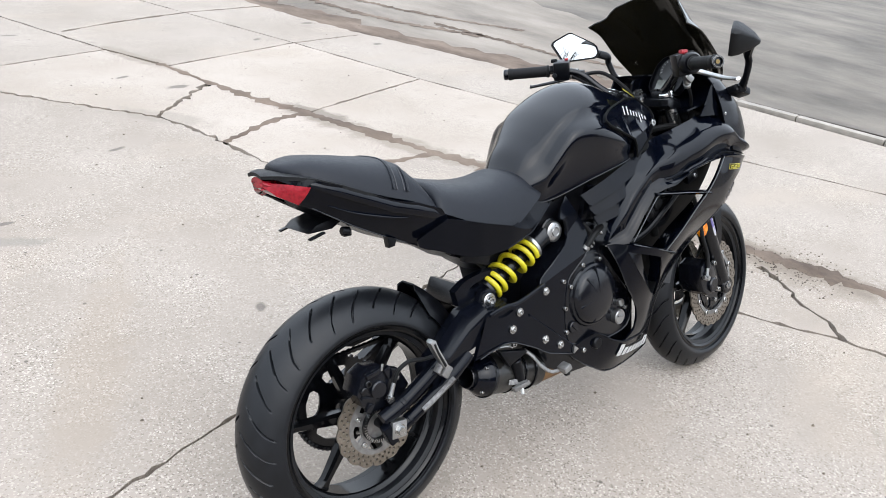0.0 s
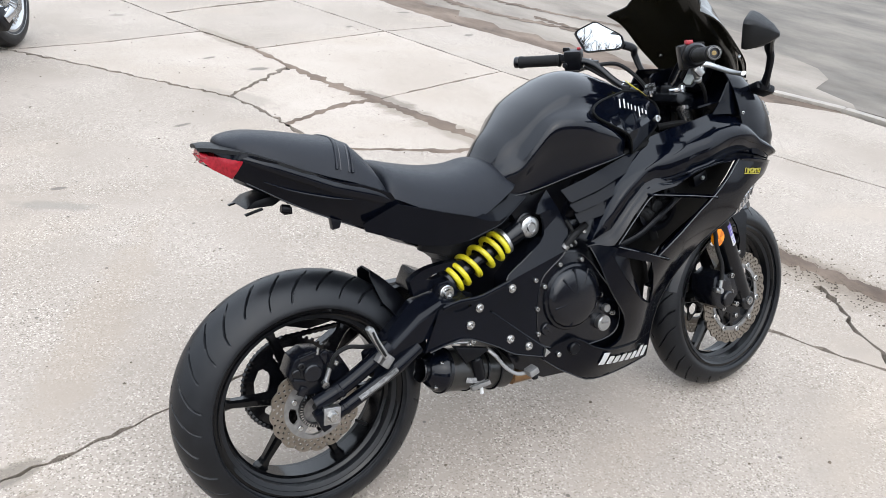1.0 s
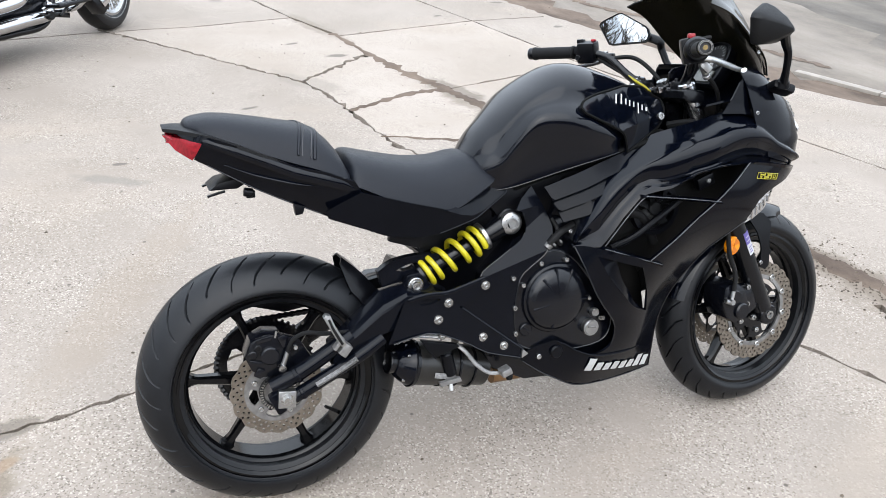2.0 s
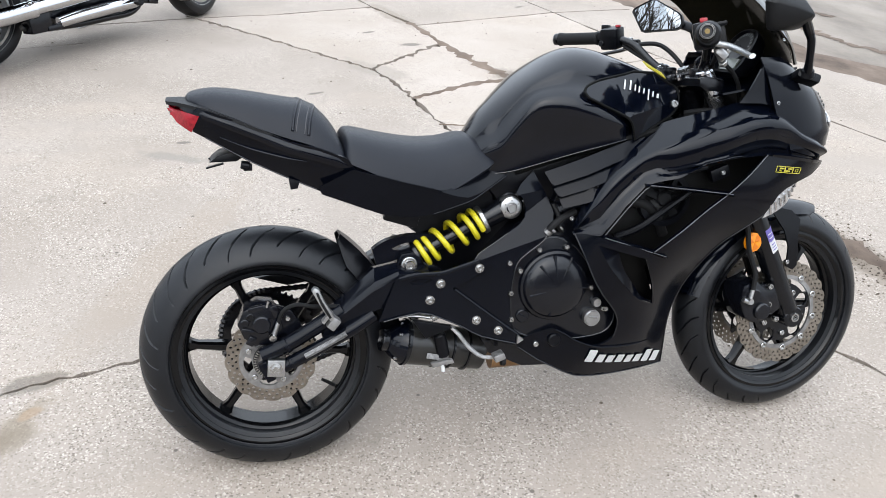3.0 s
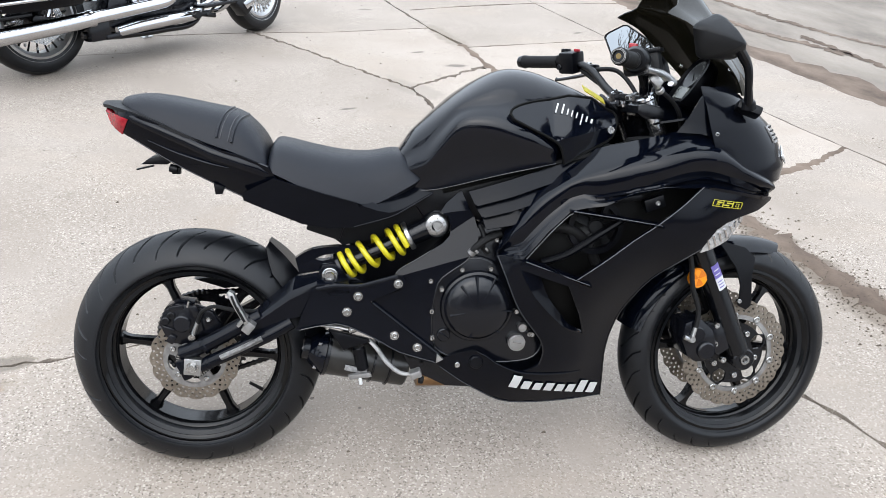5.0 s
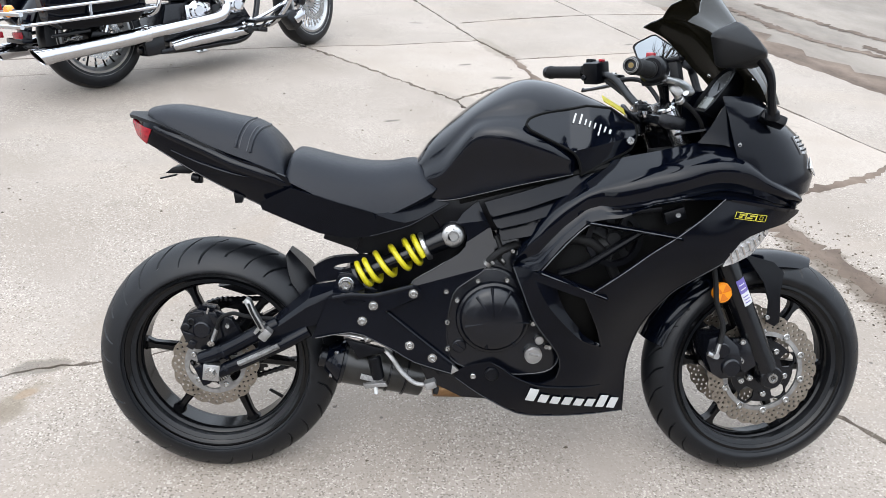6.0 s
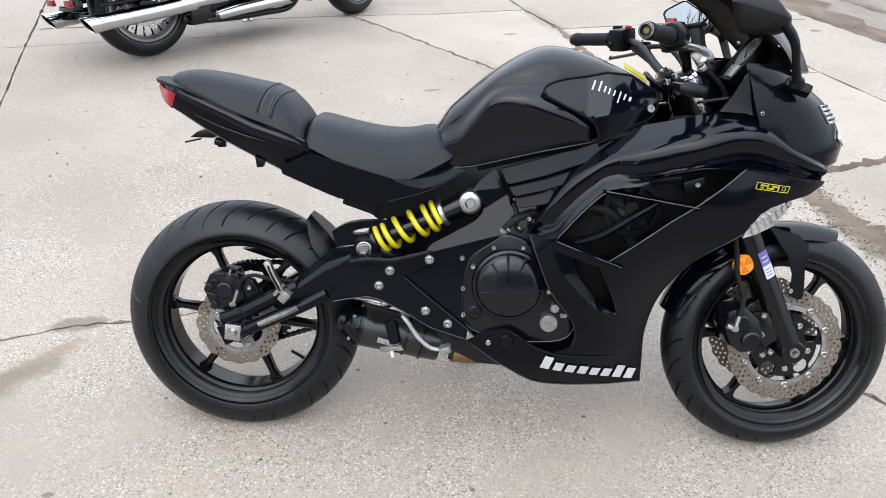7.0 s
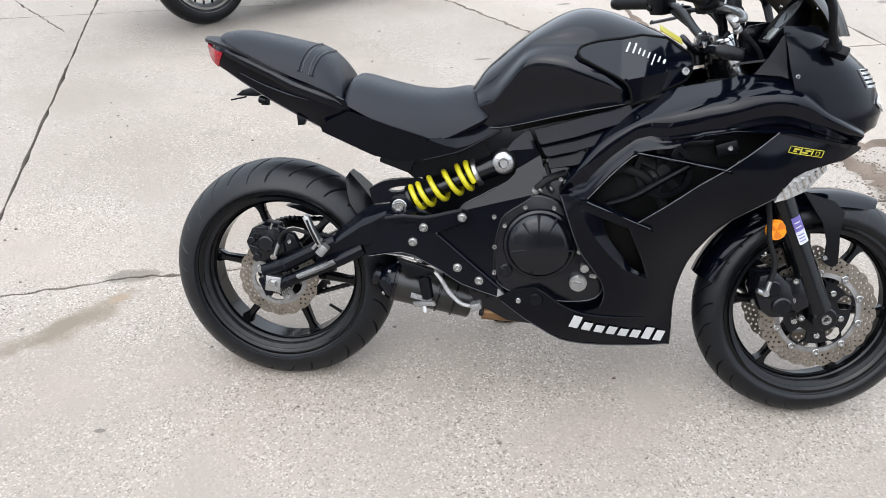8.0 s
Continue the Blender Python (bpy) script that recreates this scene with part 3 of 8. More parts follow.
def build_ground():
    from mathutils.geometry import delaunay_2d_cdt
    bm = bmesh.new()
    big = 400
    v = [bm.verts.new((x, y, -0.035)) for x, y in ((-big, -big), (big, -big), (big, big), (-big, big))]
    bm.faces.new(v)
    ground = part("ground", bm, DIRT, None)
    tagged(ground, "dirt and old asphalt under the concrete lot", "ground", kind="structure")
    for i, (l, w, a) in enumerate(CRACKS):
        w0, w1 = w if isinstance(w, tuple) else (w, w)
        if max(w0, w1) > 0.044:
            fill = strip(l, (w0 * 1.25, w1 * 1.25), a * 0.8, i)
            k = len(fill) // 2
            fb = bmesh.new()
            lo = [fb.verts.new((p.x, p.y, 0.0004)) for p in fill]
            mid = [fb.verts.new(((fill[j].x + fill[-1 - j].x) / 2, (fill[j].y + fill[-1 - j].y) / 2, 0.003 + 0.0015 * (j % 3))) for j in range(k)]
            for j in range(k - 1):
                fb.faces.new((lo[j], lo[j + 1], mid[j + 1], mid[j]))
                fb.faces.new((mid[j], mid[j + 1], lo[len(fill) - 2 - j], lo[len(fill) - 1 - j]))
            bmesh.ops.recalc_face_normals(fb, faces=fb.faces)
            part("joint_fill", fb, VERGE, ground, "brown dirt washed into the joint")
    rng = random.Random(5)
    edge = []
    for i, (a, b) in enumerate(zip(LOT, LOT[1:] + LOT[:1])):
        near = 4 <= i <= 10
        pts = jag([a, b], 0.022 if near else 0.0, 0.07 if near else 9, i)
        edge += [tuple(p) for p in pts[:-1]]
    loops = [edge] + [[tuple(p) for p in strip(l, (min(w, 0.035) if isinstance(w, float) else tuple(min(q, 0.035) for q in w)), a, i)] for i, (l, w, a) in enumerate(CRACKS)]
    pts, edges = [], []
    for lp in loops:
        k = len(pts)
        pts += [Vector(p) for p in lp]
        edges += [(k + i, k + (i + 1) % len(lp)) for i in range(len(lp))]
    vs, _, fs, *_ = delaunay_2d_cdt(pts, edges, [], 0, 1e-6)
    keep = []
    for fc in fs:
        c = sum((vs[i] for i in fc), Vector((0, 0))) / len(fc)
        if inside(c, edge) and not any(inside(c, lp) for lp in loops[1:]):
            keep.append(tuple(fc))
    # faces that hang together are one slab
    owner = {}
    for k, fc in enumerate(keep):
        for i in range(3):
            owner.setdefault(tuple(sorted((fc[i], fc[(i + 1) % 3]))), []).append(k)
    seen, slabs = set(), []
    for k in range(len(keep)):
        if k in seen:
            continue
        stack, group = [k], []
        seen.add(k)
        while stack:
            q = stack.pop()
            group.append(q)
            for i in range(3):
                for o in owner[tuple(sorted((keep[q][i], keep[q][(i + 1) % 3])))]:
                    if o not in seen:
                        seen.add(o)
                        stack.append(o)
        slabs.append(group)
    for group in slabs:
        area = sum(abs((vs[keep[k][1]] - vs[keep[k][0]]).cross(vs[keep[k][2]] - vs[keep[k][0]])) / 2 for k in group)
        if area < 0.0008:
            continue
        lift = rng.uniform(-0.002, 0.0)
        bm = bmesh.new()
        made = {}
        for k in group:
            for i in keep[k]:
                if i not in made:
                    made[i] = bm.verts.new((vs[i].x, vs[i].y, lift if area < 20 else 0.0))
            bm.faces.new([made[i] for i in keep[k]])
        bmesh.ops.recalc_face_normals(bm, faces=bm.faces)
        if bm.faces and sum(f.normal.z for f in bm.faces) < 0:
            bmesh.ops.reverse_faces(bm, faces=bm.faces)
        rim = [e for e in bm.edges if e.is_boundary]
        low = {}
        for e in rim:
            a, b = e.verts
            for q in (a, b):
                if q not in low:
                    low[q] = bm.verts.new((q.co.x, q.co.y, -0.05))
            bm.faces.new((a, b, low[b], low[a]))
        bmesh.ops.recalc_face_normals(bm, faces=bm.faces)
        near = any(inside((0.6, -1.2), [vs[i] for i in keep[k]]) or inside((0.62, 0.35), [vs[i] for i in keep[k]]) or inside((-1.3, -1.2), [vs[i] for i in keep[k]]) for k in group)
        part("concrete_slab", bm, CONCRETE_COARSE if near else CONCRETE, ground, sharp=20)
    return ground


build_ground()


def build_street():
    def sheet_at(name, outline, z, mat, label):
        bm = bmesh.new()
        bm.faces.new([bm.verts.new((x, y, z)) for x, y in outline])
        bmesh.ops.recalc_face_normals(bm, faces=bm.faces)
        if bm.faces[:][0].normal.z < 0:
            bmesh.ops.reverse_faces(bm, faces=bm.faces)
        return tagged(part(name, bm, mat, None), label, "road", kind="structure")
    sheet_at("road_apron", [(0.0, 14), (2.0, 7.0), (2.75, 5.0), (3.0, 4.4), (3.4, 3.3), (4.0, 2.2), (4.7, 1.5), (5.08, 1.88)] + [tuple(p) for p in jag([(5.2, 2.0), (6.0, 3.2), (6.5, 5.0), (6.3, 8.0), (5.6, 14)], 0.25, 0.35, 77)], -0.012, APRON, "worn patchy asphalt apron beside the lot")
    sheet_at("road", [(5.1, 1.95), (5.35, 0.7), (6.2, -3.6), (7.9, -14), (60, -14), (60, 60), (5, 60), (5, 14)], -0.016, ASPHALT, "damp dark street asphalt beyond the kerb")
    inner = LOT[4:11]
    outer = [(4.98, 1.98), (4.62, 2.50), (4.25, 3.25), (4.02, 3.95), (3.74, 4.70), (3.50, 5.50), (3.32, 6.35)]
    sheet_at("dirt_verge", [tuple(p) for p in jag([(x - 0.08, y - 0.05) for x, y in inner], 0.03, 0.15, 41)] + [tuple(p) for p in jag(outer[::-1], 0.13, 0.14, 42)], -0.007, VERGE, "brown dirt strip along the broken lot edge")
    for i, (line, wide) in enumerate((([(3.70, 6.4), (3.85, 5.53), (4.0, 5.03), (4.18, 4.74), (4.45, 4.30)], 0.11), ([(4.10, 6.6), (4.42, 5.6), (4.75, 4.9), (5.1, 4.4)], 0.09), ([(4.35, 4.9), (4.5, 4.3), (4.62, 3.6), (4.9, 3.0)], 0.08))):
        sheet_at("dirt_streak", [tuple(p) for p in strip(line, wide, 0.03, 60 + i)], -0.0085, VERGE, "brown dirt lying in a worn streak of the apron")
    kerb = thing("kerb", "low pale concrete kerb stones at the lot edge", "kerb")
    kerb["kind"] = "structure"
    line = [(4.45, 2.90), (4.72, 2.35), (4.93, 1.88), (5.02, 1.42), (5.12, 0.80), (5.30, -0.1), (5.52, -1.2), (5.75, -2.3), (5.98, -3.4)]
    for (ax, ay), (bx, by) in zip(line[:-1], line[1:]):
        d = Vector((bx - ax, by - ay))
        c = ((ax + bx) / 2, (ay + by) / 2)
        part("kerb_stone", box((*c, -0.008), (d.length - 0.004, 0.085, 0.050), 0.012, (0, 0, math.degrees(math.atan2(d.y, d.x)))), KERB, kerb)


build_street()


def build_debris():
    """Small stones and bits of dry leaf that lie loose on the concrete."""
    rng = random.Random(11)
    bm = bmesh.new()
    spots = [(rng.uniform(-2.5, 3.6), rng.uniform(-1.2, 5.5), rng.uniform(0.003, 0.008)) for _ in range(260)]
    for _ in range(1500):  # more of it along the dirty joint
        t = rng.random()
        spots.append((2.05 + 0.45 * t + rng.gauss(0.03, 0.11), 1.65 - 1.7 * t + rng.gauss(0, 0.08), rng.uniform(0.002, 0.0075)))
    for x, y, r in spots:
        c = Vector((x, y, r * 0.3))
        turn = rng.uniform(0, 6.28)
        top = bm.verts.new(c + Vector((0, 0, r * 0.5)))
        ring = [bm.verts.new((x + r * rng.uniform(.6, 1.3) * math.cos(turn + a), y + r * rng.uniform(.4, 1.0) * math.sin(turn + a), 0.0005)) for a in (0, 1.26, 2.5, 3.77, 5.0)]
        for i in range(5):
            bm.faces.new((top, ring[i], ring[(i + 1) % 5]))
    ob = part("debris", bm, LEAF, None, "")
    tagged(ob, "loose small stones and dry leaf bits on concrete", "debris", kind="stuff")


LEAF = material("dry_leaf_bits", (0.050, 0.034, 0.022), 0.9, vary=0.5, scale=9, color2=(0.145, 0.115, 0.088))
build_debris()


def build_litter():
    """Fallen leaves heaped beyond the far edge of the lot's first slabs."""
    rng = random.Random(31)
    bm = bmesh.new()
    for _ in range(1400):
        x, y = -2.75 - rng.random() ** 1.4 * 1.8, 5.02 + rng.random() * 2.2 + 0.25 * rng.random()
        r, a, h = rng.uniform(0.018, 0.042), rng.uniform(0, 6.28), rng.uniform(0.001, 0.03)
        c, s = r * math.cos(a), r * math.sin(a)
        t = rng.uniform(-.6, .6)
        vs = [bm.verts.new((x + p * c - q * s, y + p * s + q * c, h + 0.004 + abs(q) * r * 0.3 + t * p * r * 0.4 + 0.012)) for p, q in ((-1, 0), (-.2, .55), (1, 0), (-.2, -.55))]
        bm.faces.new(vs)
    tagged(part("leaf_litter", bm, LEAF, None), "brown fallen leaves lying on the concrete", "leaves", kind="stuff")


build_litter()


# ---- the sport motorcycle, built upright: x ahead, y to its left, z up, the rear axle over the origin ----
STEER = Matrix.Translation((1.52, 0, 0)) @ Matrix.Rotation(radians(5.0), 4, Vector((-0.4226, 0, 0.9063))) @ Matrix.Translation((-1.52, 0, 0))
RA, FA = Vector((-0.002, 0.0, 0.297)), Vector((1.402, 0.0, 0.298))


def steered(bm):
    bm.transform(STEER)
    return bm


def tyre_mesh(radius, half, rim_r, grooves, sweep):
    """A tyre round the y axis. Its grid is swept along the grooves, so that each cut follows a row of faces; sweep: the groove's turn from crown to shoulder, in radians."""
    prof = []
    shoulder = radius - half * 0.78
    for i in range(-30, 31):
        a = i / 30 * 1.25
        y = half * math.sin(a) / math.sin(1.25)
        r = radius - (radius - shoulder) * ((1 - math.cos(a)) / (1 - math.cos(1.25)))
        prof.append((r, y, True))
    drop = shoulder - rim_r
    side = [(shoulder - 0.006, half * 1.006), (shoulder - 0.0075, half * 1.000), (shoulder - 0.45 * drop, half * 0.975), (shoulder - 0.62 * drop, half * 0.935), (rim_r + 0.016, half * 0.885), (rim_r + 0.014, half * 0.872), (rim_r + 0.004, half * 0.83), (rim_r - 0.004, half * 0.80)]
    ring = [(r, -y, False) for r, y in reversed(side)] + prof + [(r, y, False) for r, y in side] + [(rim_r - 0.02, half * 0.7, False), (rim_r - 0.02, -half * 0.7, False)]
    w = 0.070
    stops = [-2.2 * w, -1.35 * w, -w, -0.55 * w, 0.0, 0.55 * w, w, 1.35 * w, 2.2 * w]
    steps = stops + [0.165 + (0.5 - 2 * 0.165) * k / 3 for k in range(4)] + [0.5 + q for q in stops] + [0.665 + (0.335 - 0.165) * k / 3 for k in range(4)]
    steps = sorted(set(round(q % 1.0, 5) for q in steps))
    cut = lambda d: max(0.0, min(1.0, (w - d) / (0.4 * w)))
    bm = bmesh.new()
    rows = []
    for j in range(grooves):
        for q in steps:
            row = []
            for r, y, tread in ring:
                h = min(1.0, abs(y) / half)
                # the groove runs straight out, then hooks back at its end
                ang = (j + q) / grooves * 2 * math.pi + sweep * (1.15 * h ** 1.25 - 0.55 * max(0.0, h - 0.74))
                if tread:
                    d = min(q, 1 - q) if y < 0 else abs(q - 0.5)
                    lo, hi = ((0.16, 0.80), (0.36, 0.93), (0.08, 0.62))[(j + (y > 0)) % 3]
                    depth = min(1.0, (h - lo) / 0.05, (hi - h) / 0.06) if lo < h < hi else 0.0
                    r -= 0.0075 * depth * cut(d)
                row.append(bm.verts.new((r * math.cos(ang), y, r * math.sin(ang))))
            rows.append(row)
    grid_faces(bm, rows, True, True)
    bmesh.ops.recalc_face_normals(bm, faces=bm.faces)
    return bm


def rim_mesh(rim_r, half):
    h = half * 0.80
    face = [(rim_r + 0.004, h), (rim_r + 0.005, h + 0.004), (rim_r - 0.002, h + 0.0045), (rim_r - 0.006, h + 0.001), (rim_r - 0.0095, h - 0.001), (rim_r - 0.0105, h - 0.012), (rim_r - 0.017, h - 0.015), (rim_r - 0.0185, h - 0.027), (rim_r - 0.025, h - 0.030), (rim_r - 0.032, h - 0.040)]
    prof = [(r, -y) for r, y in face] + face[::-1] + [(rim_r - 0.006, h - 0.006), (rim_r - 0.012, 0), (rim_r - 0.006, -h + 0.006)]
    return lathe(prof, 96)


def spoke_mesh(a, r0, r1, w0, w1, t0, t1):
    """One cast spoke with a flared foot and a hollow flank."""
    secs = []
    for s in (0, 0.12, 0.35, 0.6, 0.85, 0.94, 1.0):
        r = r0 + (r1 - r0) * s
        w = w0 + (w1 - w0) * min(s * 1.3, 1) + (0.004 if s > 0.93 else 0) + (0.006 if s > 0.97 else 0)
        t = t0 + (t1 - t0) * s
        ring = [(-w, -t * .55), (-w * .55, -t), (w * .55, -t), (w, -t * .55), (w, t * .55), (w * .55, t), (-w * .55, t), (-w, t * .55)]
        secs.append([(r * math.cos(a) - u * math.sin(a), v, r * math.sin(a) + u * math.cos(a)) for u, v in ring])
    return loft(secs)


def disc_mesh(r_in, r_out, waves, thick, y, hole_rows, hole_r, amp=0.005):
    """A wavy brake disc with its drilled holes, at y."""
    n = waves * 8
    outer = [((r_out + amp * (0.5 + 0.5 * math.cos(waves * a)) ** 0.6 - amp) * math.cos(a), (r_out + amp * (0.5 + 0.5 * math.cos(waves * a)) ** 0.6 - amp) * math.sin(a)) for a in (2 * math.pi * i / n for i in range(n))]
    inner = [(r_in * math.cos(a), r_in * math.sin(a)) for a in (2 * math.pi * i / 60 for i in range(60))]
    holes = [inner]
    for r, count, shift in hole_rows:
        for k in range(count):
            a = 2 * math.pi * (k + shift) / count
            holes.append([(r * math.cos(a) + hole_r * math.cos(b), r * math.sin(a) + hole_r * math.sin(b)) for b in (2 * math.pi * q / 8 for q in range(8))])
    from mathutils.geometry import delaunay_2d_cdt
    pts, edges = [], []
    for lp in [outer] + holes:
        k = len(pts)
        pts += [Vector(p) for p in lp]
        edges += [(k + i, k + (i + 1) % len(lp)) for i in range(len(lp))]
    v, _, fs, *_ = delaunay_2d_cdt(pts, edges, [], 0, 1e-8)
    drilled = [(r, c, s) for r, c, s in hole_rows]
    bm = bmesh.new()
    a_ = [bm.verts.new((p.x, y - thick / 2, p.y)) for p in v]
    b_ = [bm.verts.new((p.x, y + thick / 2, p.y)) for p in v]
    faces = []
    for fc in fs:
        c = sum((v[i] for i in fc), Vector((0, 0))) / 3
        rad = c.length
        if rad < r_in or not inside(c, outer):
            continue
        ang = math.atan2(c.y, c.x) / (2 * math.pi)
        cut = False
        for r, count, s in drilled:
            if abs(rad - r) < hole_r * 1.05:
                k = round(ang * count - s)
                a = 2 * math.pi * (k + s) / count
                if (c - Vector((r * math.cos(a), r * math.sin(a)))).length < hole_r * 0.96:
                    cut = True
                    break
        if not cut:
            faces.append(fc)
    count = {}
    for fc in faces:
        bm.faces.new([a_[i] for i in fc])
        bm.faces.new([b_[i] for i in reversed(fc)])
        for i in range(3):
            e = (fc[i], fc[(i + 1) % 3])
            count[tuple(sorted(e))] = count.get(tuple(sorted(e)), 0) + 1
    for (i, j), k in count.items():
        if k == 1:
            bm.faces.new((a_[i], a_[j], b_[j], b_[i]))
    for q in [q for q in bm.verts if not q.link_faces]:
        bm.verts.remove(q)
    bmesh.ops.recalc_face_normals(bm, faces=bm.faces)
    return bm


def bolt(p, r=0.008, h=0.008, n=14, d=(0, -1, 0)):
    """A socket-head bolt that stands out along d."""
    p, d = Vector(p), Vector(d).normalized()
    u = d.orthogonal().normalized()
    v = d.cross(u)
    prof = [(r, -0.004), (r, h * 0.8), (r * 0.85, h), (r * 0.5, h), (r * 0.5, h * 0.45), (0, h * 0.45)]
    bm = bmesh.new()
    rows = [[bm.verts.new(p + d * k + max(q, 1e-5) * (math.cos(t) * u + math.sin(t) * v)) for q, k in prof] for t in (2 * math.pi * j / n for j in range(n))]
    grid_faces(bm, rows, closed_v=True)
    bmesh.ops.remove_doubles(bm, verts=bm.verts, dist=2e-5)
    bmesh.ops.recalc_face_normals(bm, faces=bm.faces)
    return bm


def moved(bm, v):
    bm.transform(Matrix.Translation(v))
    return bm


def wheel(bike, name, centre, tyre_r, half, rim_r, spoke_at, steer, grooves, sweep):
    m = Matrix.Translation(centre)

    def put(bm):
        bm.transform(m)
        return steered(bm) if steer else bm
    w = part(name, put(rim_mesh(rim_r, half)), RIM, bike, "gloss black six-spoke cast wheel")
    part("tyre", put(tyre_mesh(tyre_r, half, rim_r, grooves, sweep)), RUBBER, w, "grey-black rubber tyre with slanted tread grooves", 38)
    for k in range(6):
        a = radians(spoke_at + 60 * k)
        part("spoke", put(spoke_mesh(a, 0.035, rim_r - 0.030, 0.017, 0.0095, 0.022, 0.014)), RIM, w)
    part("hub", put(lathe([(0.012, -0.06), (0.032, -0.06), (0.036, -0.05), (0.05, -0.02), (0.05, 0.02), (0.036, 0.05), (0.032, 0.06), (0.012, 0.06)], 32)), RIM, w)
    va = radians(spoke_at + 270)
    p = Vector((math.cos(va) * (rim_r - 0.034), -0.01, math.sin(va) * (rim_r - 0.034)))
    part("valve", put(cyl(p, p * 0.80 + Vector((0, -0.012, 0)), 0.005, 0.004, 10)), GRIP, w, "black rubber tyre valve")
    return w


def tank_side(x, z):
    """Half width of the tank's side panel: flat and leaning in above its crease, upright below."""
    crease = float(np.interp(x, (0.742, 0.845, 0.92, 1.01), (0.905, 0.868, 0.884, 0.905)))
    width = float(np.interp(x, (0.742, 0.80, 0.85, 0.90, 0.95, 1.01), (0.174, 0.171, 0.166, 0.156, 0.140, 0.108)))
    return width - 0.62 * max(0.0, z - crease) - 0.08 * max(0.0, crease - z)


def build_sport_bike():
    bike = thing("sport_motorcycle", "black faired sport motorcycle with yellow shock spring on its stand", "motorcycle",
                 pose(0.0, Y0, 0.0, -PHI, 0, PSI))

    # wheels and brakes
    rw = wheel(bike, "rear_wheel", RA, 0.311, 0.084, 0.228, 53, False, 30, 0.25)
    fw = wheel(bike, "front_wheel", FA, 0.299, 0.060, 0.226, 57, True, 30, -0.26)
    rd = disc_mesh(0.072, 0.110, 16, 0.005, -0.082, [(0.101, 32, 0), (0.092, 32, .5), (0.083, 32, 0)], 0.0033)
    part("rear_brake_disc", moved(rd, RA), DISC, rw, "wave-edged drilled steel brake disc")
    slots = []
    for k in range(5):
        c = 2 * math.pi * (k + 0.62) / 5
        slots.append([(r * math.cos(c + a), r * math.sin(c + a)) for r, a in ((0.048, -.30), (0.046, 0), (0.048, .30), (0.062, .36), (0.066, 0.2), (0.067, 0), (0.066, -.2), (0.062, -.36))])
    rim_line = [(0.077 * math.cos(a), 0.077 * math.sin(a)) for a in (2 * math.pi * i / 48 for i in range(48))]
    part("disc_carrier", moved(panel(rim_line, lambda x, z: 0.085, slots, thick=0.006, step=0.016), RA), ALU_DULL, rw)
    for k in range(5):
        c = 2 * math.pi * (k + 0.12) / 5
        part("disc_screw", bolt(RA + Vector((0.058 * math.cos(c), -0.086, 0.058 * math.sin(c))), 0.007, 0.005), BOLT, rw)
    part("abs_ring", moved(lathe([(0.034, -0.096), (0.044, -0.096), (0.044, -0.088), (0.034, -0.088)], 40), RA), METAL_BLACK, rw)
    for k in range(40):
        c = 2 * math.pi * k / 40
        part("abs_tooth", moved(box((0.0, 0.0, 0.0), (0.0075, 0.003, 0.0028), 0, (0, -math.degrees(c), 0)), RA + Vector((0.0395 * math.cos(c), -0.0970, 0.0395 * math.sin(c)))), BOLT, rw)
    teeth = []
    for k in range(46):
        for q, r in ((0.0, 0.1165), (0.20, 0.1165), (0.38, 0.1225), (0.62, 0.1225), (0.80, 0.1165)):
            a = 2 * math.pi * (k + q) / 46
            teeth.append((r * math.cos(a), r * math.sin(a)))
    gaps = []
    for k in range(5):
        c = 2 * math.pi * (k + 0.32) / 5
        gaps.append([(r * math.cos(c + a), r * math.sin(c + a)) for r, a in ((0.062, -.28), (0.058, 0.0), (0.062, .28), (0.070, .40), (0.088, .42), (0.096, .34), (0.098, 0.0), (0.096, -.34), (0.088, -.42), (0.070, -.40))])
    sp = panel(teeth, lambda x, z: 0.085, gaps, thick=0.006, step=0.02, side=1)
    part("sprocket", moved(sp, RA), METAL_BLACK, rw, "black toothed rear sprocket")
    for s in (-1, 1):
        fd = disc_mesh(0.105, 0.149, 24, 0.005, s * 0.067, [(0.140, 48, 0), (0.130, 48, .5), (0.119, 48, 0)], 0.0034)
        d = part("front_brake_disc", steered(moved(fd, FA)), DISC, fw, "wave-edged drilled steel brake disc")
        lobes, gaps = [], []
        for i in range(100):
            t = 2 * math.pi * i / 100
            r = 0.084 + 0.032 * max(0.0, math.cos(5 * (t - radians(24)))) ** 4
            lobes.append((r * math.cos(t), r * math.sin(t)))
        for k in range(5):
            c = radians(24 + 72 * k)
            gaps.append([(r * math.cos(c + q), r * math.sin(c + q)) for r, q in ((0.056, -.22), (0.054, 0), (0.056, .22), (0.076, .27), (0.088, .16), (0.092, 0), (0.088, -.16), (0.076, -.27))])
        carrier = panel(lobes, lambda x, z: 0.068, gaps + [[(0.03 * math.cos(t), 0.03 * math.sin(t)) for t in (2 * math.pi * i / 24 for i in range(24))]], thick=0.006, step=0.015, side=s)
        part("disc_carrier", steered(moved(carrier, FA)), METAL_BLACK, d, "black lobed disc carrier")
        seat_ring = lathe([(0.0965, s * 0.0655), (0.1080, s * 0.0655), (0.1080, s * 0.0715), (0.0965, s * 0.0715)], 60)
        part("carrier_ring", steered(moved(seat_ring, FA)), ALU_DULL, d, "bare alloy inner disc edge")
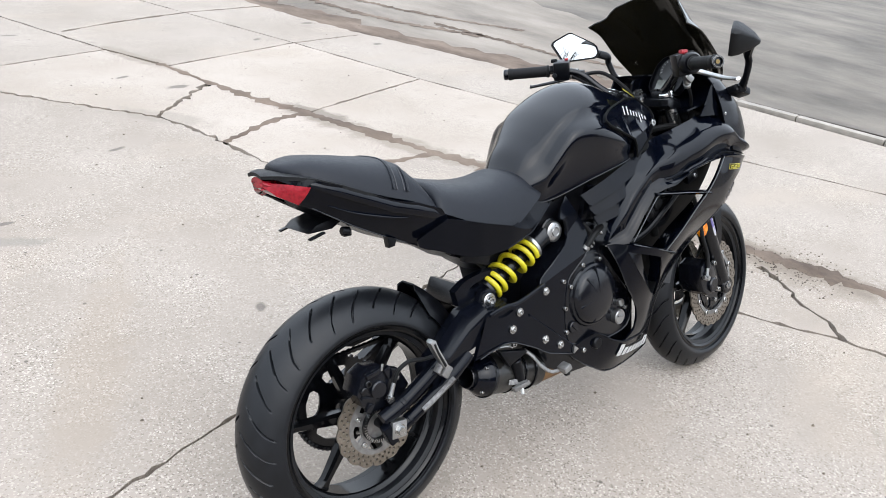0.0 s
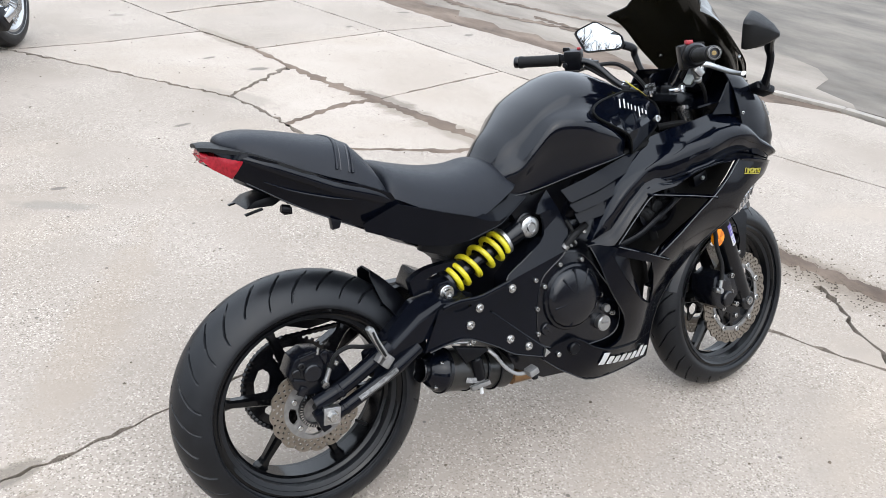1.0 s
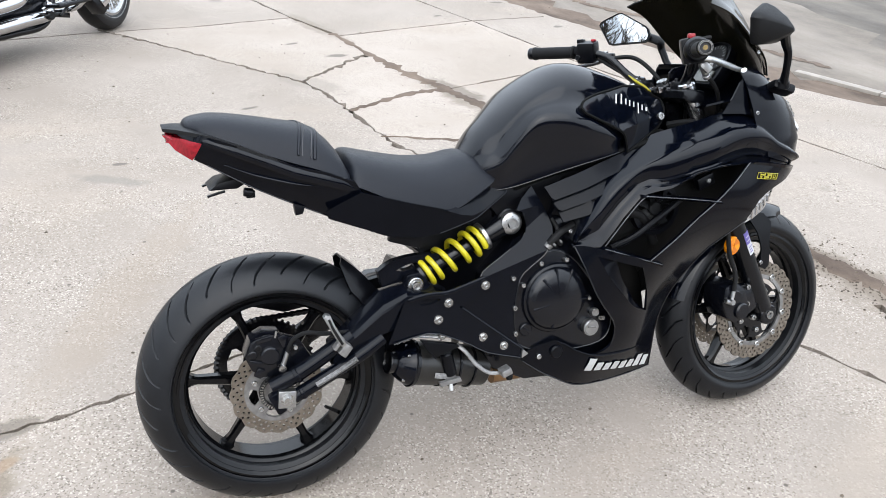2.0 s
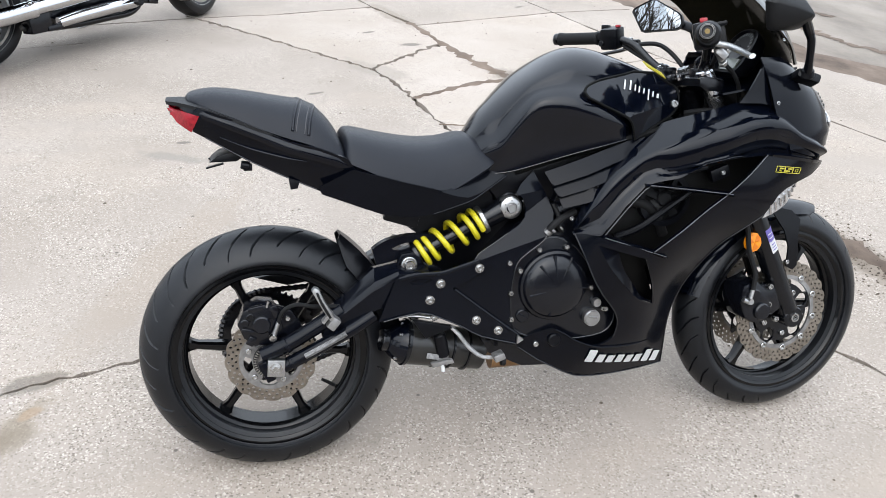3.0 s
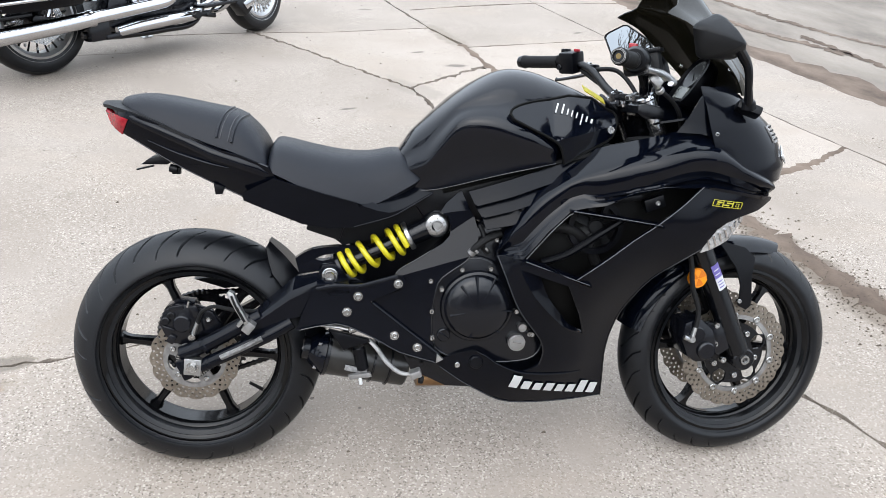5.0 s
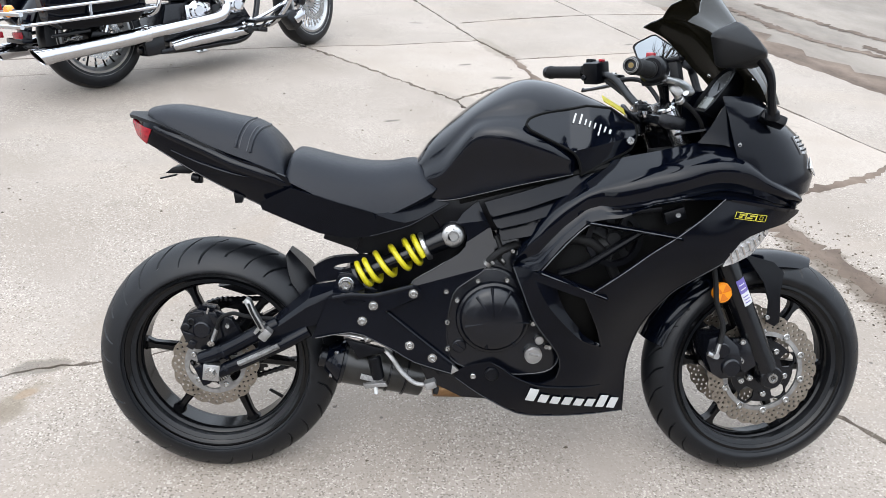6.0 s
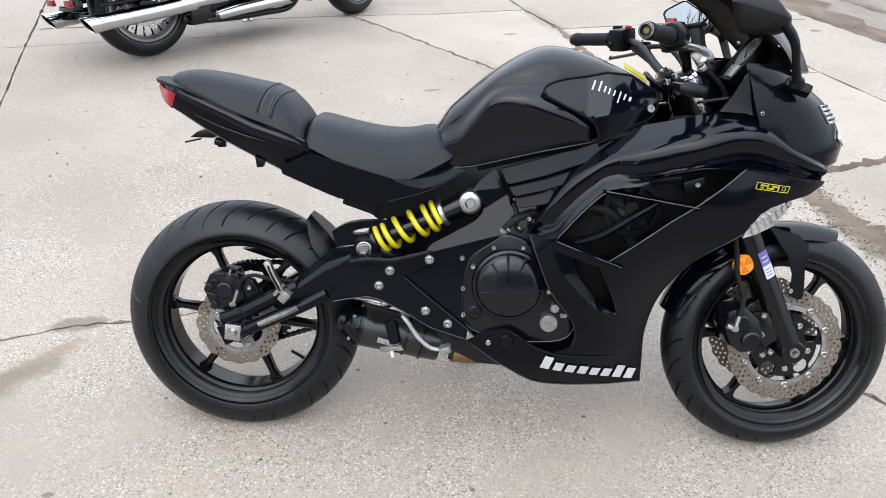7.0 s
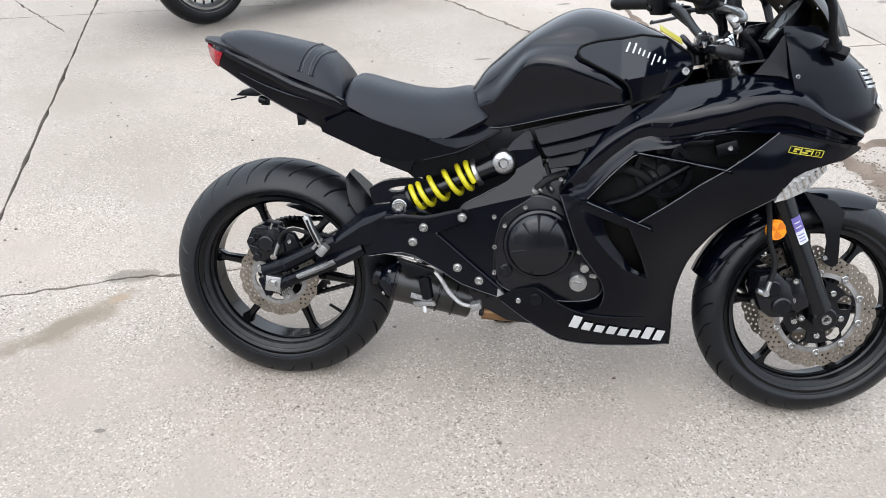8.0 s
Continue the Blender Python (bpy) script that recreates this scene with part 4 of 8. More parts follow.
        for k in range(10):
            a = radians(24 + 36 * k)
            part("disc_button", steered(bolt(FA + Vector((0.107 * math.cos(a), s * .069, 0.107 * math.sin(a))), 0.0095, 0.007, d=(0, s, 0))), BOLT, d)
        for k in range(5):
            a = radians(60 + 72 * k)
            part("carrier_bolt", steered(bolt(FA + Vector((0.062 * math.cos(a), s * .069, 0.062 * math.sin(a))), 0.008, 0.006, d=(0, s, 0))), BOLT, d)

    # swingarm, axle, caliper
    for s in (-1, 1):
        y = s * 0.125
        secs = []
        for x, z0, z1, w in ((0.005, 0.268, 0.332, 0.016), (0.06, 0.290, 0.352, 0.020), (0.14, 0.335, 0.398, 0.022), (0.20, 0.372, 0.448, 0.024), (0.28, 0.405, 0.496, 0.024), (0.36, 0.425, 0.505, 0.022), (0.45, 0.41, 0.50, 0.022)):
            yy = s * (0.128 - 0.02 * (x > 0.3))
            secs.append([(x, yy + a * w, z0 + (z1 - z0) * b) for a, b in ((-1, .15), (-.7, 0), (.7, 0), (1, .15), (1, .85), (.7, 1), (-.7, 1), (-1, .85))])
        if s > 0:
            part("swingarm", loft(secs), METAL_BLACK, bike)
    arm = []
    for (tx, tz), (rx, rz), (lx, lz) in (((0.118, 0.412), (0.122, 0.400), (0.118, 0.362)), ((0.160, 0.443), (0.173, 0.432), (0.165, 0.392)), ((0.247, 0.520), (0.240, 0.482), (0.215, 0.418)), ((0.300, 0.530), (0.300, 0.512), (0.285, 0.437)), ((0.375, 0.520), (0.375, 0.505), (0.365, 0.430))):
        mid = lambda f, a, b: a + (b - a) * f
        arm.append([(lx, -0.150, lz), (mid(.9, lx, rx), -0.157, mid(.9, lz, rz)), (rx, -0.156, rz), (mid(.35, rx, tx), -0.148, mid(.35, rz, tz)), (mid(.75, rx, tx), -0.128, mid(.75, rz, tz)), (tx, -0.112, tz), (tx, -0.085, tz - 0.004), (lx, -0.095, lz)])
    part("swingarm", loft(arm), FRAME, bike, "black box-section swingarm", 18)
    part("swingarm_tube", tube([(-0.022, -0.140, 0.332), (0.042, -0.146, 0.361), (0.124, -0.146, 0.408), (0.165, -0.138, 0.428)], [0.0185, 0.0185, 0.019, 0.019], 18), FRAME, bike)
    part("tube_collar", cyl((0.030, -0.145, 0.354), (0.040, -0.146, 0.360), 0.0205, n=20, bevel=0.002), FRAME, bike)
    part("swingarm_tube", tube([(0.024, -0.150, 0.304), (0.093, -0.153, 0.339), (0.181, -0.150, 0.382), (0.240, -0.142, 0.414)], [0.0155, 0.0165, 0.017, 0.017], 18), FRAME, bike)
    part("tube_rim", cyl((0.040, -0.151, 0.312), (0.049, -0.1515, 0.316), 0.0175, n=20, bevel=0.002), FRAME, bike)
    part("warning_sticker", tube([(0.075, -0.1665, 0.332), (0.12, -0.168, 0.354), (0.172, -0.1655, 0.380)], 0.0065, 8, 3, squash=1.5), GREYDEC, bike, "scuffed grey warning label")
    part("swingarm_bridge", box((0.36, 0, 0.50), (0.10, 0.22, 0.06), 0.012, (0, 25, 0)), METAL_BLACK, bike)
    brace = panel(curve2([(0.246, 0.561), (0.268, 0.576), (0.295, 0.586), (0.346, 0.592), (0.43, 0.590)], 3) + [(0.43, 0.552), (0.36, 0.548), (0.325, 0.540), (0.295, 0.530), (0.256, 0.522)], lambda x, z: 0.098, [curve2([(0.292, 0.560), (0.315, 0.570), (0.345, 0.574), (0.338, 0.563), (0.312, 0.556), (0.292, 0.560)], 3)[:-1]], thick=0.022, step=0.010)
    part("swingarm_brace", brace, FRAME, bike, "black swingarm brace with a slot")
    part("axle_block", box((0.007, -0.156, 0.307), (0.040, 0.020, 0.041), 0.002, (0, 5, 0)), ALU, bike, "bare aluminium axle adjuster block")
    part("axle_nut", cyl((0.007, -0.168, 0.307), (0.007, -0.179, 0.307), 0.0115, 0.0105, 6), BOLT, bike)
    part("axle_washer", cyl((0.007, -0.164, 0.307), (0.007, -0.1685, 0.307), 0.0145, n=24), BOLT, bike)
    part("end_plate", box((-0.014, -0.152, 0.298), (0.022, 0.022, 0.052), 0.004, (0, -24, 0)), FRAME, bike)
    part("adjuster_bolt", cyl((0.026, -0.156, 0.312), (0.046, -0.156, 0.322), 0.006, n=12), BOLT, bike)
    part("rear_axle", cyl((0, -0.15, 0.300), (0, 0.15, 0.300), 0.011), METAL_BLACK, bike)
    cal = join(prism([(-0.075, 0.405), (-0.060, 0.440), (-0.030, 0.455), (0.005, 0.450), (0.022, 0.42), (0.03, 0.385), (0.0, 0.352), (-0.04, 0.352), (-0.062, 0.372)], -0.128, -0.062, 0.006),
               cyl((-0.020, -0.125, 0.405), (-0.020, -0.138, 0.405), 0.021, bevel=0.003), prism([(0.0, 0.45), (0.05, 0.43), (0.075, 0.385), (0.04, 0.34), (0.0, 0.33), (-0.02, 0.36)], -0.118, -0.095, 0.004))
    rc = part("rear_brake_caliper", cal, CAST, bike, "black cast rear brake caliper")
    for x, z, w, h, t in ((-0.052, 0.392, 0.030, 0.010, 20), (-0.032, 0.445, 0.034, 0.012, -10), (0.012, 0.436, 0.018, 0.030, -25), (-0.046, 0.366, 0.018, 0.022, 30)):
        part("caliper_rib", box((x, -0.128, z), (w, 0.012, h), 0.003, (0, t, 0)), CAST, rc)
    part("caliper_pin", cyl((-0.058, -0.12, 0.412), (-0.058, -0.137, 0.412), 0.010, n=16, bevel=0.002), METAL_BLACK, rc)
    part("bleed_nipple", cyl((-0.006, -0.128, 0.446), (-0.002, -0.130, 0.462), 0.004, 0.003, 10), BOLT, rc)
    part("caliper_bolt", bolt((-0.045, -0.126, 0.425), 0.009), METAL_BLACK, rc)
    part("caliper_bolt", bolt((0.040, -0.116, 0.412), 0.006), BOLT, rc)
    part("banjo_bolt", cyl((0.004, -0.132, 0.378), (0.004, -0.146, 0.374), 0.009, n=12), BOLT, rc)
    part("hose_fitting", cyl((0.006, -0.138, 0.378), (0.018, -0.140, 0.412), 0.006, 0.005, 10), ALU, rc)
    part("brake_hose", tube([(0.018, -0.140, 0.410), (0.030, -0.145, 0.440), (0.06, -0.150, 0.455), (0.10, -0.152, 0.448), (0.16, -0.14, 0.44)], 0.005, 8), GRIP, bike)
    # passenger peg hanger
    hanger = prism([(0.094, 0.497), (0.101, 0.504), (0.110, 0.500), (0.120, 0.474), (0.134, 0.448), (0.144, 0.428), (0.134, 0.421), (0.122, 0.441), (0.108, 0.468)], -0.188, -0.168, 0.003)
    hg = part("peg_hanger", hanger, ALU, bike, "bare aluminium peg plate")
    part("peg_rubber", prism([(0.103, 0.492), (0.108, 0.494), (0.117, 0.470), (0.129, 0.447), (0.137, 0.431), (0.132, 0.428), (0.122, 0.446), (0.111, 0.469)], -0.1895, -0.180, 0.001), GRIP, hg)
    part("hanger_clamp", join(box((0.142, -0.165, 0.412), (0.03, 0.04, 0.022), 0.004, (0, -50, 0)), box((0.128, -0.172, 0.428), (0.034, 0.02, 0.008), 0.002, (0, -50, 0))), ALU_DULL, bike)
    # chain and guard
    loop = [(0.49 + 0.055 * math.cos(radians(a)), 0.395 + 0.045 * math.sin(radians(a))) for a in (-90, -45, 0, 45, 90)]
    run = [(RA.x + 0.1215 * math.cos(radians(a)), RA.z + 0.1215 * math.sin(radians(a))) for a in range(86, 278, 6)]
    chain = []
    path = loop + run + loop[:1]
    for (ax, az), (bx, bz) in zip(path[:-1], path[1:]):
        k = max(1, round(math.hypot(bx - ax, bz - az) / 0.0079))
        chain += [(ax + (bx - ax) * q / k, 0.082, az + (bz - az) * q / k) for q in range(k)]
    part("chain", tube(chain, [0.0085 if q % 2 else 0.0060 for q in range(len(chain))], 6, 1), METAL_BLACK, bike, "black drive chain")
    part("chain_guard", prism([(-0.03, 0.455), (0.06, 0.47), (0.20, 0.475), (0.33, 0.50), (0.33, 0.47), (0.2, 0.45), (0.05, 0.43)], 0.075, 0.105, 0.004), PLASTIC, bike)
    # hugger over the rear tyre
    rows = []
    for k in range(11):
        a = radians(58 - 48 * k / 10)
        r = 0.326 + 0.014 * (1 - k / 10) ** 2
        skirt = 0.048 * min(1, (k + 0.3) / 2.2) ** 0.6
        w = 0.082 * (0.50 + 0.50 * min(1, k / 3) ** 0.6)
        rows.append([(RA.x + (r - skirt * max(0, abs(u) - 0.55) / 0.45) * math.cos(a), w * (u if abs(u) < 0.8 else math.copysign(0.80 + 0.6 * (abs(u) - 0.8), u)), RA.z + (r - skirt * max(0, abs(u) - 0.55) / 0.45) * math.sin(a)) for u in (-1, -.9, -.8, -.68, -.55, -.3, 0, .3, .55, .68, .8, .9, 1)])
    part("hugger", sheet(rows, 0.004), PLASTIC, bike, "matte black rear mudguard")

    # shock
    lo, hi = Vector((0.330, -0.086, 0.527)), Vector((0.586, -0.086, 0.650))
    d = (hi - lo).normalized()
    shock = part("shock_absorber", tube([lo + d * 0.02, lo + d * 0.08, lo + d * 0.20], [0.020, 0.020, 0.020], 20, 1), METAL_BLACK, bike, "offset rear shock with yellow coil spring")
    part("shock_body", cyl(lo + d * 0.185, hi - d * 0.005, 0.026, 0.029, 24, 0.004), METAL_BLACK, shock)
    part("spring", spring(lo + d * 0.040, lo + d * 0.198, 0.0335, 0.0070, 5.3, 12, 28, 0.9, 0.42), YELLOW, shock, "bright yellow coil spring")
    part("preload_collar", cyl(lo + d * 0.204, lo + d * 0.216, 0.036, n=24, bevel=0.002), ALU, shock, "notched aluminium preload collar")
    part("spring_seat", cyl(lo + d * 0.022, lo + d * 0.034, 0.036, n=24, bevel=0.002), METAL_BLACK, shock)
    part("lower_bolt", join(cyl(lo + Vector((0, 0.03, 0)), lo + Vector((0, -0.046, 0)), 0.0195, n=28, bevel=0.002), moved(lathe([(0.0001, -0.004), (0.006, -0.004), (0.0065, -0.009), (0.011, -0.009), (0.0125, -0.006), (0.0125, 0.0), (0.0001, 0.0)], 24), lo + Vector((0, -0.046, 0)))), BOLT, shock)
    part("lower_clevis", prism([(0.300, 0.525), (0.312, 0.552), (0.340, 0.556), (0.360, 0.540), (0.362, 0.505), (0.310, 0.500)], -0.122, -0.100, 0.004), FRAME, shock)
    part("upper_mount", cyl(hi + Vector((0, 0.02, 0)), hi + Vector((0, -0.014, 0)), 0.035, n=32, bevel=0.003), METAL_BLACK, shock)
    cap = lathe([(0.0001, -0.017), (0.009, -0.017), (0.0105, -0.0155), (0.012, -0.0155), (0.0135, -0.0185), (0.023, -0.0175), (0.0275, -0.014), (0.0280, -0.010), (0.0280, 0.0), (0.0001, 0.0)], 40)
    part("mount_cap", moved(cap, hi + Vector((0, -0.012, 0))), ALU, shock, "round aluminium mount cap")
    for k in range(6):
        a = radians(30 + 60 * k)
        part("cap_hole", cyl(hi + Vector((0.0185 * math.cos(a), -0.0275, 0.0185 * math.sin(a))), hi + Vector((0.0185 * math.cos(a), -0.0305, 0.0185 * math.sin(a))), 0.0019, n=10), ALU_DULL, shock)

    # engine
    block = prism([(0.50, 0.34), (0.53, 0.28), (0.62, 0.235), (0.80, 0.225), (0.90, 0.26), (0.90, 0.40), (0.86, 0.50), (0.84, 0.64), (0.70, 0.66), (0.60, 0.60), (0.52, 0.52)], -0.125, 0.125, 0.012)
    eng = part("engine_block", block, CAST, bike, "black cast twin-cylinder engine")
    case = prism([tuple(p) for p in curve2([(0.575, 0.44), (0.572, 0.52), (0.615, 0.565), (0.68, 0.585), (0.74, 0.56), (0.79, 0.50), (0.845, 0.43), (0.862, 0.362), (0.825, 0.315), (0.70, 0.308), (0.60, 0.335), (0.572, 0.38), (0.575, 0.44)], 4)[:-1]], -0.150, -0.115, 0.006)
    part("crankcase_cover", case, CAST, eng)
    seam = curve2([(0.579, 0.44), (0.576, 0.52), (0.617, 0.561), (0.68, 0.580), (0.737, 0.556), (0.786, 0.498), (0.840, 0.428), (0.856, 0.364), (0.822, 0.320), (0.70, 0.313), (0.603, 0.338), (0.577, 0.382), (0.579, 0.44)], 4)[:-1]
    part("case_seam", tube([(x, -0.1495, z) for x, z in seam], 0.0022, 8, 1, closed=True), EDGE, eng)
    cx, cz = 0.688, 0.459
    cover = lathe([(0.0001, -0.0335), (0.020, -0.0330), (0.042, -0.0312), (0.060, -0.0280), (0.072, -0.0240), (0.079, -0.0180), (0.082, -0.010), (0.088, -0.008), (0.092, 0.0), (0.0001, 0.0)], 64)
    cc = part("clutch_cover", moved(cover, (cx, -0.149, cz)), CAST, eng, "round black ribbed clutch cover")
    for a, r0, r1 in ((127, 0.020, 0.072), (62, 0.026, 0.082), (356, 0.040, 0.084), (195, 0.030, 0.070), (258, 0.058, 0.074), (310, 0.066, 0.082), (95, 0.012, 0.080)):
        c, sn = math.cos(radians(a)), math.sin(radians(a))
        rib = tube([(cx + r * c, -0.1825 + 0.62 * max(0, r - 0.012) ** 1.45, cz + r * sn) for r in (r0, (r0 + r1) / 2, r1)], [0.0010, 0.0030, 0.0046], 10, 4, squash=0.9)
        part("rib", rib, FRAME, cc)
    for x, z in ((0.572, 0.523), (0.599, 0.502), (0.577, 0.446), (0.580, 0.378), (0.647, 0.552), (0.717, 0.555), (0.786, 0.447), (0.829, 0.387), (0.822, 0.388)):
        part("cover_bolt", bolt((x, -0.151, z), 0.0065, 0.008), BOLT, eng)
    oil = lathe([(0.0001, -0.017), (0.018, -0.017), (0.0195, -0.015), (0.0215, -0.015), (0.0215, 0.0), (0.0001, 0.0)], 32)
    oc = part("oil_filler_cap", moved(oil, (0.790, -0.150, 0.368)), ALU, eng, "round aluminium oil filler cap")
    part("cap_grip", box((0.790, -0.1685, 0.371), (0.022, 0.004, 0.005), 0.001, (0, 8, 0)), ALU_DULL, oc)
    part("inspection_plug", moved(lathe([(0.0001, -0.012), (0.010, -0.012), (0.0115, -0.009), (0.0115, 0.0), (0.0001, 0.0)], 24), (0.803, -0.150, 0.406)), ALU, eng, "small aluminium plug")
    part("timing_plug", join(cyl((0.608, -0.148, 0.385), (0.608, -0.158, 0.385), 0.0165, n=24, bevel=0.002), box((0.608, -0.159, 0.385), (0.026, 0.005, 0.006), 0.001, (0, 40, 0))), CAST, eng)
    part("cylinder_head", box((0.80, 0, 0.66), (0.20, 0.22, 0.14), 0.02, (0, 20, 0)), CAST, eng)
    part("coolant_pipe", tube([(0.66, -0.13, 0.57), (0.672, -0.15, 0.60), (0.70, -0.15, 0.625), (0.74, -0.14, 0.64)], 0.009, 10), GRIP, eng)
    part("hose_clamp", join(cyl((0.666, -0.146, 0.590), (0.673, -0.148, 0.598), 0.0108, n=16), box((0.680, -0.157, 0.598), (0.010, 0.006, 0.006), 0.0015, (0, 40, 0))), ALU_DULL, eng)
    # frame covers
    above = lambda h: max(0.0, h)
    fcv = panel([(0.600, 0.612), (0.616, 0.630), (0.620, 0.650), (0.612, 0.676), (0.592, 0.688), (0.607, 0.708), (0.644, 0.737), (0.658, 0.706), (0.676, 0.674), (0.686, 0.640), (0.684, 0.620), (0.664, 0.584), (0.647, 0.566), (0.600, 0.532), (0.585, 0.50), (0.577, 0.440), (0.580, 0.380), (0.596, 0.326),
                 (0.580, 0.318), (0.52, 0.360), (0.439, 0.440), (0.430, 0.472), (0.500, 0.500), (0.485, 0.530), (0.494, 0.548), (0.535, 0.572), (0.571, 0.594)],
                lambda x, z: 0.153 - 0.40 * above(z - 0.533 - 0.30 * (x - 0.492)) + 0.40 * above(z - 0.639 - 0.667 * (x - 0.618)) - 0.50 * above(z - 0.686 - 0.11 * (x - 0.606)), thick=0.008, step=0.009,
                lines=[[(0.492, 0.533), (0.655, 0.582)], [(0.622, 0.6417), (0.670, 0.6737)], [(0.608, 0.6862), (0.658, 0.6917)]])
    part("frame_cover", fcv, FRAME, bike, "satin black frame cover", 9)
    HOLE = [(0.324, 0.494), (0.340, 0.502), (0.374, 0.500), (0.380, 0.496), (0.355, 0.487), (0.332, 0.487)]
    plate = panel(curve2([(0.290, 0.500), (0.312, 0.510)], 1) + [(0.345, 0.512), (0.398, 0.512), (0.440, 0.522), (0.490, 0.538), (0.503, 0.536), (0.512, 0.525), (0.510, 0.512), (0.426, 0.472), (0.598, 0.332), (0.592, 0.318), (0.578, 0.314), (0.50, 0.345), (0.455, 0.372), (0.40, 0.40), (0.346, 0.418), (0.25, 0.40)],
                  lambda x, z: 0.160 + 0.005 * math.sin((x - 0.25) * 6), [HOLE], thick=0.012)
    sw = part("footrest_plate", plate, FRAME, bike, "satin black footrest plate with bolts")
    for run in ([(0.432, 0.467), (0.52, 0.396), (0.596, 0.336)], [(0.300, 0.503), (0.345, 0.511), (0.398, 0.511), (0.440, 0.521), (0.492, 0.536)]):
        part("plate_edge", tube([(x, -0.1605, z) for x, z in run], 0.0058, 10, 3), FRAME, sw)
    for x, z in ((0.493, 0.519), (0.398, 0.487), (0.372, 0.448), (0.487, 0.388), (0.543, 0.357)):
        part("plate_bolt", join(bolt((x, -0.1655, z), 0.0080, 0.007), cyl((x, -0.164, z), (x, -0.1675, z), 0.0112, n=18)), BOLT, sw)
    part("frame_bolt", bolt((0.574, -0.146, 0.519), 0.008, 0.006), BOLT, bike)
    part("frame_boss", lathe([(0.0, -0.149), (0.014, -0.149), (0.015, -0.147), (0.017, -0.147), (0.017, -0.14), (0.0, -0.14)], 28, (0.545, 0, 0.43)), SATIN, bike)
    cover_y = lambda x, z: -0.1535 + 0.40 * above(z - 0.533 - 0.30 * (x - 0.492))
    for run in ([(0.684, 0.620), (0.664, 0.584), (0.647, 0.566), (0.600, 0.532), (0.585, 0.50), (0.577, 0.440), (0.580, 0.380), (0.594, 0.330)], [(0.485, 0.530), (0.494, 0.548), (0.535, 0.572), (0.571, 0.594)]):
        part("cover_edge", tube([(x, cover_y(x, z), z) for x, z in run], 0.0018, 8, 2), EDGE, bike)
    part("plate_edge", tube([(x, -0.1665, z) for x, z in ((0.590, 0.318), (0.50, 0.345), (0.455, 0.372), (0.40, 0.40), (0.346, 0.418), (0.26, 0.402))], 0.0018, 8, 2), EDGE, bike)
    part("tank_seam", tube([(0.545, -0.104, 0.734), (0.585, -0.112, 0.740), (0.632, -0.1225, 0.753), (0.70, -0.1345, 0.773), (0.755, -0.1465, 0.789), (0.812, -0.153, 0.803), (0.86, -0.147, 0.813)], 0.0015, 8, 3), EDGE, bike)
    for x, z in ((0.702, 0.622), (0.706, 0.600)):
        part("wiring_clip", box((x, -0.142, z), (0.009, 0.006, 0.005), 0.001, (0, 40 + 2000 * (x - 0.7), 0)), ALU_DULL, bike)
    part("wiring_loom", tube([(0.690, -0.12, 0.655), (0.700, -0.135, 0.630), (0.698, -0.137, 0.605), (0.712, -0.135, 0.590)], 0.006, 8), GRIP, bike)
    part("plate_tip", prism([(0.592, 0.342), (0.608, 0.328), (0.590, 0.318)], -0.172, -0.160, 0.001), ALU, bike, "bare metal plate tip")


    part("inner_frame", prism([(0.37, 0.60), (0.40, 0.50), (0.44, 0.45), (0.55, 0.44), (0.64, 0.66), (0.60, 0.72), (0.45, 0.70)], -0.045, 0.045, 0.006), PLASTIC, bike)

    # rear brake pedal, footrest remains
    part("brake_pedal", tube([(0.425, -0.150, 0.372), (0.445, -0.158, 0.352), (0.470, -0.165, 0.318), (0.500, -0.170, 0.294), (0.528, -0.172, 0.289)], [0.0060, 0.0060, 0.0060, 0.0055, 0.005], 12, squash=0.6), ALU_DULL, bike, "bare aluminium brake pedal")
    part("pedal_tip", box((0.540, -0.182, 0.296), (0.028, 0.03, 0.018), 0.004, (0, -20, 0)), ALU_DULL, bike)
    part("pedal_rubber", cyl((0.548, -0.176, 0.278), (0.560, -0.176, 0.276), 0.010, n=14, bevel=0.002), GRIP, bike)
    part("footrest_bracket", prism([(0.330, 0.398), (0.352, 0.392), (0.425, 0.374), (0.430, 0.368), (0.372, 0.350), (0.365, 0.345)], -0.158, -0.140, 0.003), PLASTIC, bike)
    part("brake_switch", join(cyl((0.40, -0.14, 0.35), (0.412, -0.14, 0.290), 0.016, n=14, bevel=0.003), cyl((0.412, -0.14, 0.29), (0.416, -0.14, 0.268), 0.008, n=10)), PLASTIC, bike)
    part("switch_tip", cyl((0.405, -0.156, 0.276), (0.408, -0.156, 0.256), 0.0048, n=12, bevel=0.002), WHITE, bike, "white plastic switch end")
    part("lower_bracket", prism([(0.375, 0.282), (0.43, 0.288), (0.435, 0.277), (0.38, 0.270)], -0.160, -0.148, 0.002), ALU_DULL, bike)
    part("heel_link", tube([(0.300, -0.135, 0.406), (0.35, -0.14, 0.402), (0.385, -0.145, 0.396)], 0.0065, 10, squash=0.6), ALU, bike, "bare aluminium linkage bar")
    part("link_joint", join(bolt((0.383, -0.150, 0.402), 0.008, 0.010), cyl((0.38, -0.145, 0.39), (0.40, -0.147, 0.40), 0.006)), BOLT, bike)

    # exhaust
    part("exhaust_header", tube([(0.92, -0.04, 0.40), (0.90, -0.05, 0.28), (0.80, -0.05, 0.238), (0.66, -0.06, 0.234), (0.55, -0.07, 0.238)], 0.022, 14), HEADER, bike, "heat-browned exhaust pipe")
    m0, m1 = Vector((0.292, -0.098, 0.326)), Vector((0.522, -0.078, 0.272))
    md = (m1 - m0).normalized()
